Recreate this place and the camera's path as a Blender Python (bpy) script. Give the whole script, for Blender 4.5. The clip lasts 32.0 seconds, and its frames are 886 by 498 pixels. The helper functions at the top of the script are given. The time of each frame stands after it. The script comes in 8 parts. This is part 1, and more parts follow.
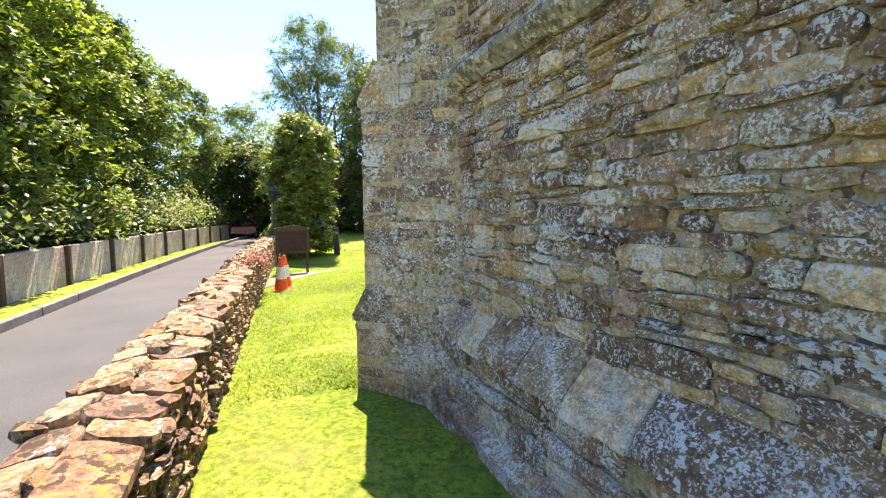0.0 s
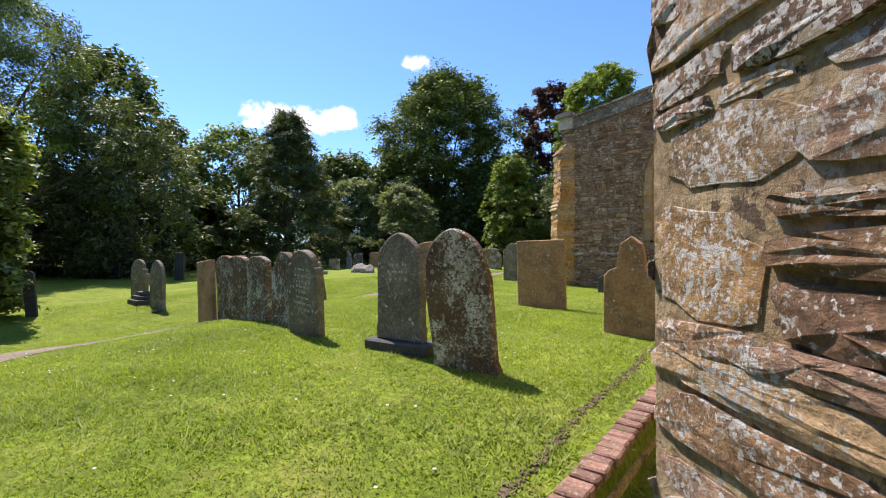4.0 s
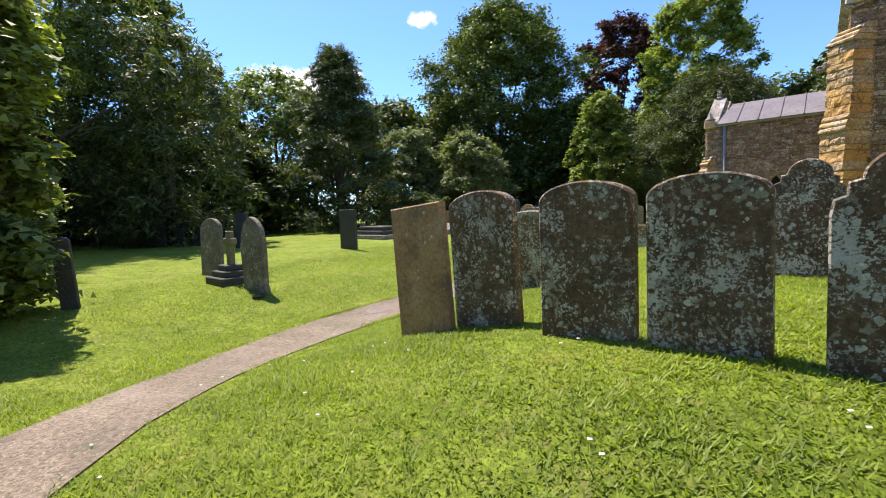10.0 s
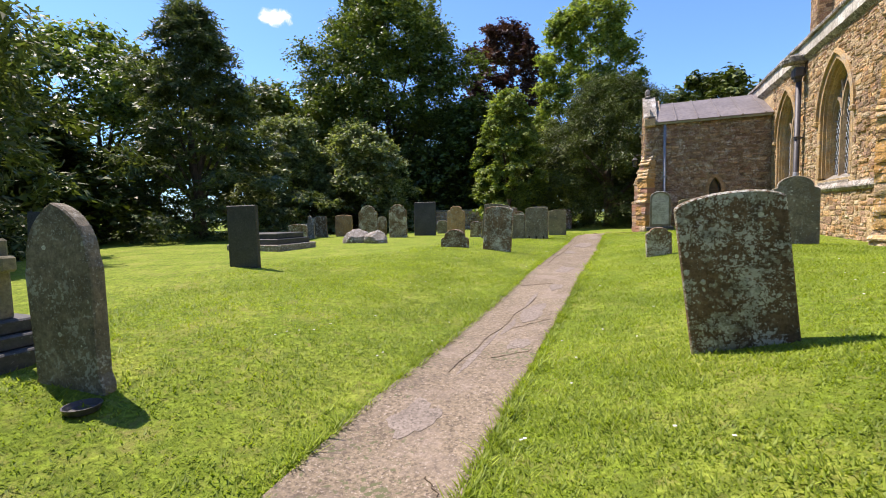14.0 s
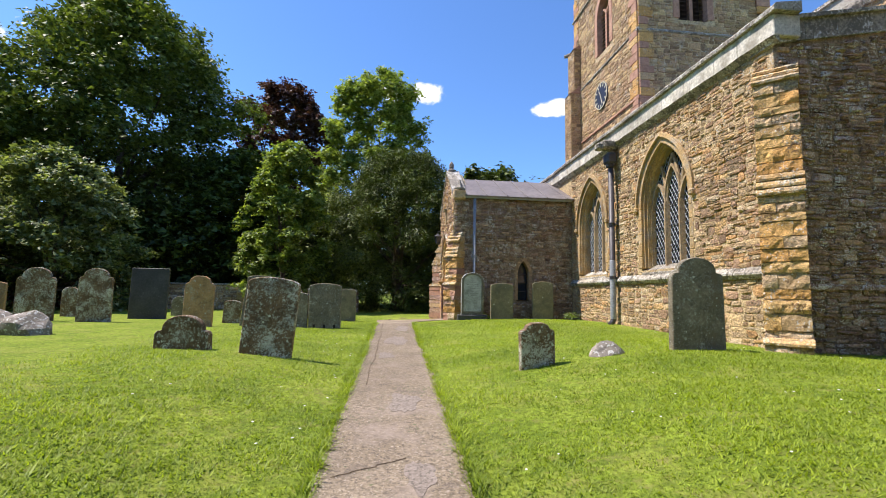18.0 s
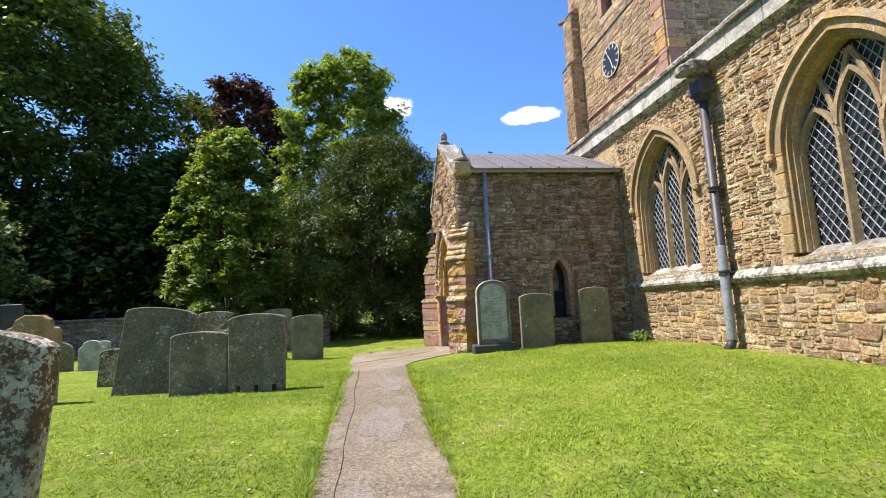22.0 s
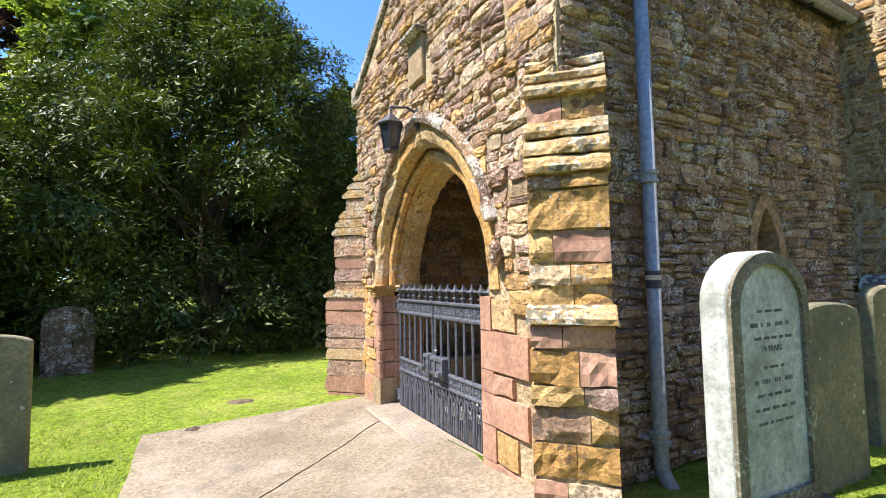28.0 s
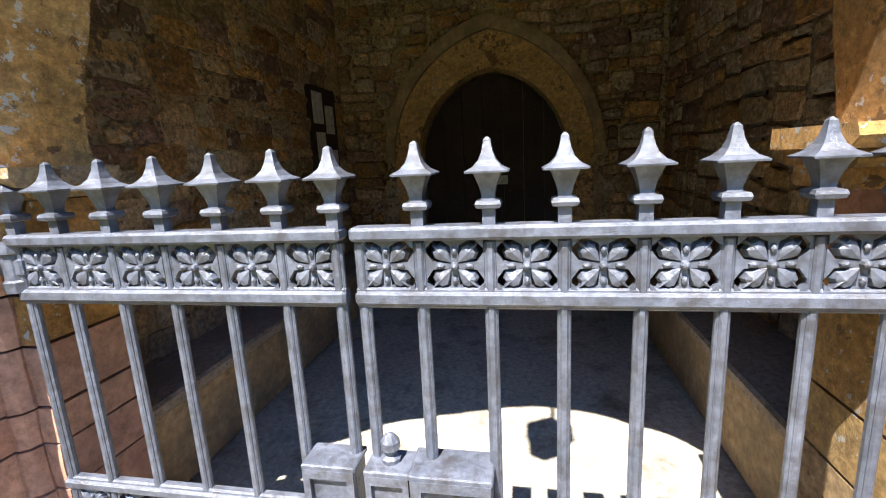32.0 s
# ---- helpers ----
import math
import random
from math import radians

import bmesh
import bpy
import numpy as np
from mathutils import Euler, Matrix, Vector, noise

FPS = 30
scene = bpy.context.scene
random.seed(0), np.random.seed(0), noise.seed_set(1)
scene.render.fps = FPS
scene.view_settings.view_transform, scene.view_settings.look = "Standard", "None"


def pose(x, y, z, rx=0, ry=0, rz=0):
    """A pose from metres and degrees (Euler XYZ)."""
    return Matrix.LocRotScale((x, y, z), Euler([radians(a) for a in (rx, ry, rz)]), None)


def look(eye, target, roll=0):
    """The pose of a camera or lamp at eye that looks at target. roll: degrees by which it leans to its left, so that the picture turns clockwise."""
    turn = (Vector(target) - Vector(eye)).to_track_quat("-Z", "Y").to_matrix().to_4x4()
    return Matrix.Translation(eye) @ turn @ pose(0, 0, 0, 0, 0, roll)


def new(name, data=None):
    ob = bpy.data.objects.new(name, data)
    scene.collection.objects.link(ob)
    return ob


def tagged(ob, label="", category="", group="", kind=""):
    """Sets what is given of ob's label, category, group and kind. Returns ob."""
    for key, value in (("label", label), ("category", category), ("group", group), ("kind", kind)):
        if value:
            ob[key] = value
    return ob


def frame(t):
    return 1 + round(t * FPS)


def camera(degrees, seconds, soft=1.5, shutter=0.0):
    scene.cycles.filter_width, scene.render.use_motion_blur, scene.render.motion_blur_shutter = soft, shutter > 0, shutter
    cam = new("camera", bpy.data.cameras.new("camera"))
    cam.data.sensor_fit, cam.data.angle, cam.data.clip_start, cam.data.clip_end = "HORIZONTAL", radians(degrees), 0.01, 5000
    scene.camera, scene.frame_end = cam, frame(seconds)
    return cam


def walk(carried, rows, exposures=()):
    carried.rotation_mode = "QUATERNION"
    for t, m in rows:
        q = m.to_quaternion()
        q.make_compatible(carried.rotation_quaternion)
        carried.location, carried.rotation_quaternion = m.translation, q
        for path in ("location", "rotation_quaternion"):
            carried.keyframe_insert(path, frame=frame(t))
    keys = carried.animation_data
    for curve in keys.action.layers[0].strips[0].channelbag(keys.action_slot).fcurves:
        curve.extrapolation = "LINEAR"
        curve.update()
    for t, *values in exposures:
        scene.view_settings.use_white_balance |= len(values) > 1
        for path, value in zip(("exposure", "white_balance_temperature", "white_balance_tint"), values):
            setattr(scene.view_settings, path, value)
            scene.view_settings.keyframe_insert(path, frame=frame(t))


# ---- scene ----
cam = camera(88.6, 32.0, 1.0)
PATH = [
    (0, (4.241, -0.34, 1.526), (2.39, 0.399, 1.365), -0.6),
    (0.5, (3.691, -0.273, 1.508), (1.802, 0.365, 1.358), 0.3),
    (1, (3.16, -0.323, 1.496), (1.269, 0.321, 1.392), 0.9),
    (1.5, (2.612, -0.324, 1.493), (0.732, 0.357, 1.431), 1.0),
    (2, (2.107, -0.315, 1.479), (0.247, 0.42, 1.476), 0.3),
    (2.5, (1.603, -0.269, 1.483), (-0.201, 0.591, 1.544), -1.0),
    (4.5, (-0.398, 0.126, 1.479), (-1.243, 1.938, 1.431), 0.5),
    (5, (-0.915, 0.234, 1.433), (-1.248, 2.205, 1.361), 1.3),
    (5.5, (-1.363, 0.288, 1.467), (-1.139, 2.274, 1.391), 2.1),
    (6, (-1.886, 0.317, 1.458), (-1.292, 2.225, 1.387), 2.7),
    (6.5, (-2.42, 0.371, 1.435), (-1.654, 2.217, 1.391), 2.8),
    (7, (-2.981, 0.377, 1.443), (-2.137, 2.19, 1.409), 0.8),
    (7.5, (-3.681, 0.383, 1.414), (-3.136, 2.307, 1.36), 0.5),
    (8, (-4.312, 0.525, 1.405), (-4.181, 2.52, 1.333), 1.0),
    (8.5, (-4.884, 0.615, 1.333), (-5.216, 2.584, 1.23), 0.5),
    (9, (-5.422, 0.712, 1.282), (-6.216, 2.541, 1.134), -0.5),
    (9.5, (-6.022, 0.823, 1.212), (-7.186, 2.442, 1.055), -1.5),
    (10, (-6.593, 0.964, 1.174), (-7.866, 2.497, 1.006), -1.7),
    (10.5, (-7.208, 1.191, 1.207), (-8.552, 2.664, 1.049), -1.3),
    (11, (-7.825, 1.361, 1.195), (-9.203, 2.802, 1.044), -1.2),
    (11.5, (-8.389, 1.553, 1.17), (-9.765, 2.997, 1.024), -1.1),
    (12, (-8.947, 1.806, 1.203), (-10.261, 3.305, 1.041), -1.1),
    (12.5, (-9.511, 2.027, 1.159), (-10.702, 3.626, 0.994), -1.4),
    (13, (-10.002, 2.377, 1.149), (-11.042, 4.078, 0.988), -1.7),
    (13.5, (-10.562, 2.802, 1.054), (-11.445, 4.59, 0.895), -1.7),
    (14, (-11.0, 3.269, 0.996), (-11.76, 5.113, 0.848), -1.4),
    (14.5, (-11.284, 3.729, 1.002), (-11.925, 5.618, 0.86), -1.7),
    (16.5, (-12.161, 6.189, 0.83), (-12.308, 8.183, 0.813), 0.6),
    (17, (-12.324, 6.798, 0.828), (-12.341, 8.798, 0.843), 1.1),
    (17.5, (-12.381, 7.4, 0.913), (-12.298, 9.396, 0.999), 1.0),
    (18, (-12.429, 7.982, 0.981), (-12.222, 9.961, 1.181), 1.1),
    (18.5, (-12.527, 8.536, 1.062), (-12.191, 10.477, 1.406), 0.9),
    (19, (-12.546, 9.112, 1.102), (-12.111, 11.008, 1.565), 1.0),
    (19.5, (-12.577, 9.743, 1.104), (-12.079, 11.61, 1.618), 1.0),
    (20, (-12.535, 10.387, 1.119), (-12.006, 12.242, 1.651), 1.2),
    (20.5, (-12.519, 11.045, 1.138), (-11.983, 12.904, 1.645), 1.2),
    (21, (-12.505, 11.698, 1.156), (-12.034, 13.595, 1.582), 0.0),
    (21.5, (-12.434, 12.356, 1.156), (-12.072, 14.292, 1.5), -1.3),
    (22, (-12.402, 12.986, 1.205), (-12.104, 14.948, 1.454), -2.7),
    (22.5, (-12.379, 13.655, 1.18), (-12.117, 15.632, 1.332), -3.2),
    (23, (-12.412, 14.387, 1.22), (-12.204, 16.375, 1.292), -3.1),
    (23.5, (-12.318, 15.117, 1.217), (-12.168, 17.111, 1.255), -2.1),
    (24, (-12.232, 15.815, 1.259), (-12.121, 17.812, 1.272), -1.6),
    (24.5, (-12.298, 16.51, 1.351), (-12.181, 18.506, 1.331), -1.0),
    (25, (-12.408, 17.219, 1.388), (-12.22, 19.21, 1.361), -0.8),
    (25.5, (-12.493, 17.885, 1.418), (-12.172, 19.858, 1.445), -1.1),
    (27.5, (-12.564, 20.527, 1.563), (-11.724, 22.333, 1.743), 0.6),
    (28, (-12.585, 21.196, 1.589), (-11.636, 22.951, 1.721), -0.9),
    (28.5, (-12.514, 21.85, 1.569), (-11.444, 23.538, 1.641), -1.8),
    (29, (-12.451, 22.517, 1.526), (-11.289, 24.145, 1.534), -2.5),
    (29.5, (-12.356, 23.087, 1.476), (-11.099, 24.641, 1.419), -3.2),
    (30, (-12.262, 23.685, 1.47), (-10.88, 25.123, 1.33), -3.2),
    (30.5, (-12.079, 24.24, 1.482), (-10.546, 25.507, 1.268), -3.3),
    (31, (-11.787, 24.686, 1.482), (-10.078, 25.692, 1.22), -3.1),
    (31.5, (-11.52, 25.083, 1.457), (-9.678, 25.802, 1.157), -2.3),
    (32, (-11.249, 25.315, 1.494), (-9.325, 25.686, 1.096), -2.9),
]
EXPOSURES = [(0.0, 2.12, 7600, 20), (1.0, 1.75, 7300, 20), (2.0, 1.58, 7200, 20), (2.5, 1.5, 7000, 20), (4.5, 0.82, 6600, 22), (9.0, 0.95, 6700, 20), (10.5, 1.06, 6800, 20), (12.0, 1.0, 6800, 20), (14.0, 0.96, 6900, 21), (17.0, 0.95, 6800, 19), (19.0, 0.8, 6600, 15), (22.0, 1.02, 6600, 15), (23.0, 1.2, 6600, 15), (24.0, 1.24, 6600, 16), (25.0, 1.36, 6600, 17), (28.0, 1.42, 6400, 12), (29.2, 1.3, 6400, 12), (30.2, 1.05, 6300, 12), (31.2, 1.25, 6300, 12), (32.0, 2.05, 6300, 12)]
walk(cam, [(t, look(eye, target, roll)) for t, eye, target, roll in PATH], EXPOSURES)

# ---- daylight: a high sun from the south-south-west, clear sky with a few clouds ----
SUN_TO = Vector((-0.49, 0.114, 0.86)).normalized()
SUN_EL = math.asin(SUN_TO.z)


def node_maker(tree):
    def make(kind, **values):
        n = tree.nodes.new(kind)
        for key, value in values.items():
            n.inputs[key.replace("_", " ")].default_value = value
        return n
    return make


def ramp(tree, stops, smooth=False):
    r = tree.nodes.new("ShaderNodeValToRGB")
    if smooth:
        r.color_ramp.interpolation = "EASE"
    els = r.color_ramp.elements
    while len(els) < len(stops):
        els.new(0.5)
    for e, (pos, c) in zip(els, stops):
        e.position, e.color = pos, (*c, 1) if len(c) == 3 else c
    return r


def maths(tree, op, a, b=0.0):
    m = tree.nodes.new("ShaderNodeMath")
    m.operation = op
    for socket, v in zip(m.inputs, (a, b)):
        if isinstance(v, (int, float)):
            socket.default_value = v
        else:
            tree.links.new(v, socket)
    return m.outputs[0]


def mixed(tree, fac, a, b, blend="MIX"):
    m = tree.nodes.new("ShaderNodeMix")
    m.data_type, m.blend_type = "RGBA", blend
    for socket, v in zip((m.inputs[0], m.inputs[6], m.inputs[7]), (fac, a, b)):
        if isinstance(v, (int, float)):
            socket.default_value = v
        elif isinstance(v, tuple):
            socket.default_value = (*v, 1)
        else:
            tree.links.new(v, socket)
    return m.outputs[2]


world = bpy.data.worlds.new("sky")
scene.world = world
world.use_nodes = True
wt = world.node_tree
wt.nodes.clear()
mk = node_maker(wt)
sky = wt.nodes.new("ShaderNodeTexSky")
sky.sky_type, sky.sun_disc = "NISHITA", False
sky.sun_elevation, sky.sun_rotation = SUN_EL, math.atan2(SUN_TO.x, SUN_TO.y)
sky.air_density, sky.dust_density, sky.ozone_density = 1.0, 0.25, 2.2
coord = wt.nodes.new("ShaderNodeTexCoord")
# each cloud: heading (degrees to the left of +y), height above the horizon, half width, half height, in degrees
CLOUDS = [(55, 15.2, 10, 2.2), (41.3, 22, 2.3, 1.4), (-1, 24.5, 5.5, 2.0), (3, 39.5, 9, 3.0), (-17, 42.5, 5, 2.2),
          (-21, 22.6, 4.5, 1.2), (78, 27, 5, 2), (101, 13.3, 3, 1.0), (61, 14.2, 2.2, 0.8), (-100, 25, 14, 5), (160, 30, 12, 5)]
cloud_mask = None
wob = mk("ShaderNodeTexNoise", Scale=11.0, Detail=7.0, Roughness=0.62)
wt.links.new(coord.outputs["Generated"], wob.inputs["Vector"])
for heading, up, wide, tall in CLOUDS:
    a, e = radians(heading), radians(up)
    ahead = Vector((-math.sin(a) * math.cos(e), math.cos(a) * math.cos(e), math.sin(e)))
    side, above = Vector((math.cos(a), math.sin(a), 0)), Vector((math.sin(a) * math.sin(e), -math.cos(a) * math.sin(e), math.cos(e)))
    terms = []
    for axis, size in ((side, wide), (above, tall)):
        dot = wt.nodes.new("ShaderNodeVectorMath")
        dot.operation = "DOT_PRODUCT"
        wt.links.new(coord.outputs["Generated"], dot.inputs[0])
        dot.inputs[1].default_value = axis / math.sin(radians(size))
        terms.append(maths(wt, "POWER", maths(wt, "ABSOLUTE", dot.outputs["Value"]), 2.0))
    front = wt.nodes.new("ShaderNodeVectorMath")
    front.operation = "DOT_PRODUCT"
    wt.links.new(coord.outputs["Generated"], front.inputs[0])
    front.inputs[1].default_value = ahead
    body = maths(wt, "SUBTRACT", 1.0, maths(wt, "ADD", *terms))
    body = maths(wt, "MULTIPLY", maths(wt, "MAXIMUM", body, -1.0), maths(wt, "GREATER_THAN", front.outputs["Value"], 0.3))
    body = maths(wt, "ADD", body, maths(wt, "MULTIPLY", maths(wt, "LESS_THAN", front.outputs["Value"], 0.3), -1.0))
    cloud_mask = body if cloud_mask is None else maths(wt, "MAXIMUM", cloud_mask, body)
puff = maths(wt, "ADD", cloud_mask, maths(wt, "MULTIPLY", maths(wt, "SUBTRACT", wob.outputs["Fac"], 0.55), 3.6))
edge = ramp(wt, [(0.18, (0, 0, 0)), (0.62, (1, 1, 1))], True)
wt.links.new(puff, edge.inputs[0])
shade = ramp(wt, [(0.2, (5.2, 5.8, 6.8)), (0.9, (7.6, 7.8, 8.1))])
wt.links.new(puff, shade.inputs[0])
blue = mixed(wt, 1.0, sky.outputs[0], (0.58, 0.88, 1.2), "MULTIPLY")
background = mk("ShaderNodeBackground", Strength=0.111)
wt.links.new(mixed(wt, edge.outputs[0], blue, shade.outputs[0]), background.inputs["Color"])
wt.links.new(background.outputs[0], wt.nodes.new("ShaderNodeOutputWorld").inputs[0])

sun = new("sun", bpy.data.lights.new("sun", "SUN"))
sun.data.energy, sun.data.angle, sun.data.color = 4.3, radians(0.53), (1.0, 0.95, 0.86)
sun.rotation_euler = SUN_TO.to_track_quat("Z", "Y").to_euler()
sun.location = SUN_TO * 60

# ---- materials ----


def surface(name, cols, scale=5.0, rough=0.9, bump=0.4, fine=45.0, picks=(), jitter=0.0, lichen=(), stain=(), metal=0.0, spread=(0.3, 0.7), stretch=None, spec=0.3, lift=0.02, contrast=(0.62, 1.3), strata=0.0):
    """A weathered surface: cols run along a coarse noise; picks are colours chosen per piece; jitter varies each piece's brightness;
    lichen is a list of (colour, share, size in metres, and the size of its colonies); stain is (colour, share, size);
    strata is the depth of thin level beds."""
    m = bpy.data.materials.new(name)
    m.use_nodes = True
    t = m.node_tree
    b = t.nodes["Principled BSDF"]
    make = node_maker(t)
    geo = t.nodes.new("ShaderNodeNewGeometry")
    place = geo.outputs["Position"]
    if stretch:
        mp = t.nodes.new("ShaderNodeMapping")
        mp.inputs["Scale"].default_value = stretch
        t.links.new(place, mp.inputs["Vector"])
        place = mp.outputs[0]
    info = t.nodes.new("ShaderNodeObjectInfo")
    piece = maths(t, "FRACT", maths(t, "ADD", geo.outputs["Random Per Island"], info.outputs["Random"]))

    def noise_at(s, detail=6.0, rough_=0.6):
        n = make("ShaderNodeTexNoise", Scale=s, Detail=detail, Roughness=rough_)
        t.links.new(place, n.inputs["Vector"])
        return n.outputs["Fac"]

    coarse = noise_at(scale)
    r = ramp(t, [(spread[0] + (spread[1] - spread[0]) * i / max(1, len(cols) - 1), c) for i, c in enumerate(cols)])
    t.links.new(coarse, r.inputs[0])
    colour = r.outputs[0]
    if picks:
        p = ramp(t, [((i + 0.001) / len(picks), c) for i, c in enumerate(picks)])
        p.color_ramp.interpolation = "CONSTANT"
        t.links.new(piece, p.inputs[0])
        colour = mixed(t, 0.72, colour, p.outputs[0])
    if jitter:
        k = maths(t, "ADD", 1.0 - jitter, maths(t, "MULTIPLY", maths(t, "FRACT", maths(t, "MULTIPLY", piece, 7.31)), 2 * jitter))
        comb = t.nodes.new("ShaderNodeCombineColor")
        for i in range(3):
            t.links.new(k, comb.inputs[i])
        colour = mixed(t, 1.0, colour, comb.outputs[0], "MULTIPLY")
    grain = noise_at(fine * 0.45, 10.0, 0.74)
    # grain also feeds the bump below: its low spots are darkened in the colour
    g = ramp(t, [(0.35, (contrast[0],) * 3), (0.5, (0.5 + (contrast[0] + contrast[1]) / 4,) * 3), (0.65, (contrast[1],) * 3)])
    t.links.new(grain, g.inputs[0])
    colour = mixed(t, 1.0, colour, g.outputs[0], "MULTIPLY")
    height = maths(t, "ADD", maths(t, "MULTIPLY", noise_at(scale * 3.0), 0.9), grain)
    if strata:
        beds = t.nodes.new("ShaderNodeMapping")
        beds.inputs["Scale"].default_value = (6.0, 6.0, 13.0)
        t.links.new(geo.outputs["Position"], beds.inputs["Vector"])
        bn = make("ShaderNodeTexNoise", Scale=1.0, Detail=9.0, Roughness=0.72, Distortion=0.3)
        t.links.new(beds.outputs[0], bn.inputs["Vector"])
        br = ramp(t, [(0.34, (1 - 1.5 * strata,) * 3), (0.46, (1.0,) * 3), (0.66, (1 + 1.5 * strata,) * 3)])
        t.links.new(bn.outputs["Fac"], br.inputs[0])
        colour = mixed(t, 1.0, colour, br.outputs[0], "MULTIPLY")
        height = maths(t, "ADD", height, maths(t, "MULTIPLY", bn.outputs["Fac"], 0.5 + 4.0 * strata))
    for spots in (lichen, stain):
        for c, share, size, *colony in spots:
            n = noise_at(1.0 / size, 5.0, 0.62 if colony else 0.68)
            if colony:
                n = maths(t, "ADD", n, maths(t, "MULTIPLY", maths(t, "SUBTRACT", noise_at(1.0 / colony[0], 2.0), 0.5), 0.6))
            lim = ramp(t, [(0.66 - share * 0.45, (0, 0, 0)), (0.685 - share * 0.45, (1, 1, 1))] if spots is lichen else
                       [(0.60 - share * 0.4, (0, 0, 0)), (0.80 - share * 0.4, (1, 1, 1))])
            t.links.new(n, lim.inputs[0])
            colour = mixed(t, maths(t, "MULTIPLY", lim.outputs[0], 0.9 if spots is lichen else 0.75), colour, c)
    t.links.new(colour, b.inputs["Base Color"])
    b.inputs["Roughness"].default_value = rough
    b.inputs["Metallic"].default_value = metal
    b.inputs["Specular IOR Level"].default_value = spec
    if bump:
        bp = make("ShaderNodeBump", Strength=bump, Distance=lift)
        t.links.new(height, bp.inputs["Height"])
        t.links.new(bp.outputs[0], b.inputs["Normal"])
    return m


def leafy(name, light, dark, through_=0.35):
    m = bpy.data.materials.new(name)
    m.use_nodes = True
    t = m.node_tree
    t.nodes.clear()
    geo = t.nodes.new("ShaderNodeNewGeometry")
    r = ramp(t, [(0.0, dark), (0.55, tuple((a + b_) / 2 for a, b_ in zip(light, dark))), (1.0, light)])
    t.links.new(geo.outputs["Random Per Island"], r.inputs[0])
    patch = t.nodes.new("ShaderNodeTexNoise")
    patch.inputs["Scale"].default_value = 0.55
    t.links.new(geo.outputs["Position"], patch.inputs["Vector"])
    pr = ramp(t, [(0.3, (0.72, 0.75, 0.8)), (0.7, (1.2, 1.15, 0.95))])
    t.links.new(patch.outputs["Fac"], pr.inputs[0])
    colour = mixed(t, 1.0, r.outputs[0], pr.outputs[0], "MULTIPLY")
    d = t.nodes.new("ShaderNodeBsdfPrincipled")
    d.inputs["Roughness"].default_value = 0.55
    d.inputs["Specular IOR Level"].default_value = 0.35
    tr = t.nodes.new("ShaderNodeBsdfTranslucent")
    t.links.new(colour, d.inputs["Base Color"])
    t.links.new(mixed(t, 1.0, colour, (1.25, 1.3, 0.5), "MULTIPLY"), tr.inputs["Color"])
    mx = t.nodes.new("ShaderNodeMixShader")
    mx.inputs[0].default_value = through_
    t.links.new(d.outputs[0], mx.inputs[1])
    t.links.new(tr.outputs[0], mx.inputs[2])
    t.links.new(mx.outputs[0], t.nodes.new("ShaderNodeOutputMaterial").inputs[0])
    return m


OCHRE, TAN, PURPLE, PALE = (0.50, 0.29, 0.10), (0.46, 0.33, 0.19), (0.22, 0.14, 0.125), (0.54, 0.45, 0.31)
WHITE_LICHEN, GREY_LICHEN = (0.60, 0.60, 0.57), (0.34, 0.35, 0.33)
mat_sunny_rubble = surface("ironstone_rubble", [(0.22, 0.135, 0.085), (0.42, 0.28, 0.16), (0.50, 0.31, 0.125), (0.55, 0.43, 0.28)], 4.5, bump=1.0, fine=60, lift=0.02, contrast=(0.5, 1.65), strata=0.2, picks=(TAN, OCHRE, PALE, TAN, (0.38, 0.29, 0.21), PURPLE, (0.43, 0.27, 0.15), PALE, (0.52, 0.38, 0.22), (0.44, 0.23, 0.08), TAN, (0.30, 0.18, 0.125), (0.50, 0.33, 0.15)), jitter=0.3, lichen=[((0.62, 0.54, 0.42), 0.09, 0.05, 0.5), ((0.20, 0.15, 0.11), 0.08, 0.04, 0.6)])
# counterpart of mat_sunny_rubble for shaded walls: shade toned into its browns, plus lichen
mat_shade_rubble = surface("shade_toned_lichened_rubble", [(0.20, 0.12, 0.07), (0.33, 0.20, 0.105), (0.46, 0.30, 0.145)], 4.0, bump=1.0, fine=60, lift=0.022, contrast=(0.55, 1.75), strata=0.18, picks=((0.22, 0.125, 0.075), (0.34, 0.20, 0.10), (0.15, 0.085, 0.06), (0.48, 0.33, 0.17), (0.26, 0.15, 0.085), (0.33, 0.21, 0.14), (0.46, 0.27, 0.10), (0.21, 0.12, 0.08), (0.40, 0.28, 0.16)), jitter=0.4, lichen=[((0.54, 0.44, 0.30), 0.10, 0.035, 0.4), ((0.56, 0.56, 0.52), 0.15, 0.013, 0.22), ((0.72, 0.70, 0.63), 0.14, 0.03, 0.3), ((0.74, 0.72, 0.66), 0.15, 0.012, 0.25)])
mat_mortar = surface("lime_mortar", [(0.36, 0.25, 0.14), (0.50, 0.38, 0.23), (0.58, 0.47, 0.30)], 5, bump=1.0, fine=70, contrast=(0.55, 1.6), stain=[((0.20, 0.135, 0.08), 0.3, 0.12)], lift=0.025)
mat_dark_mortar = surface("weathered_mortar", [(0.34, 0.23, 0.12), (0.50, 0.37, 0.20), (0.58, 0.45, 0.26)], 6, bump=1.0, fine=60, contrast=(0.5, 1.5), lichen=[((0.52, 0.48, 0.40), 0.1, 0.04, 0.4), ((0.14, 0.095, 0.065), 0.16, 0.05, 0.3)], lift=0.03)
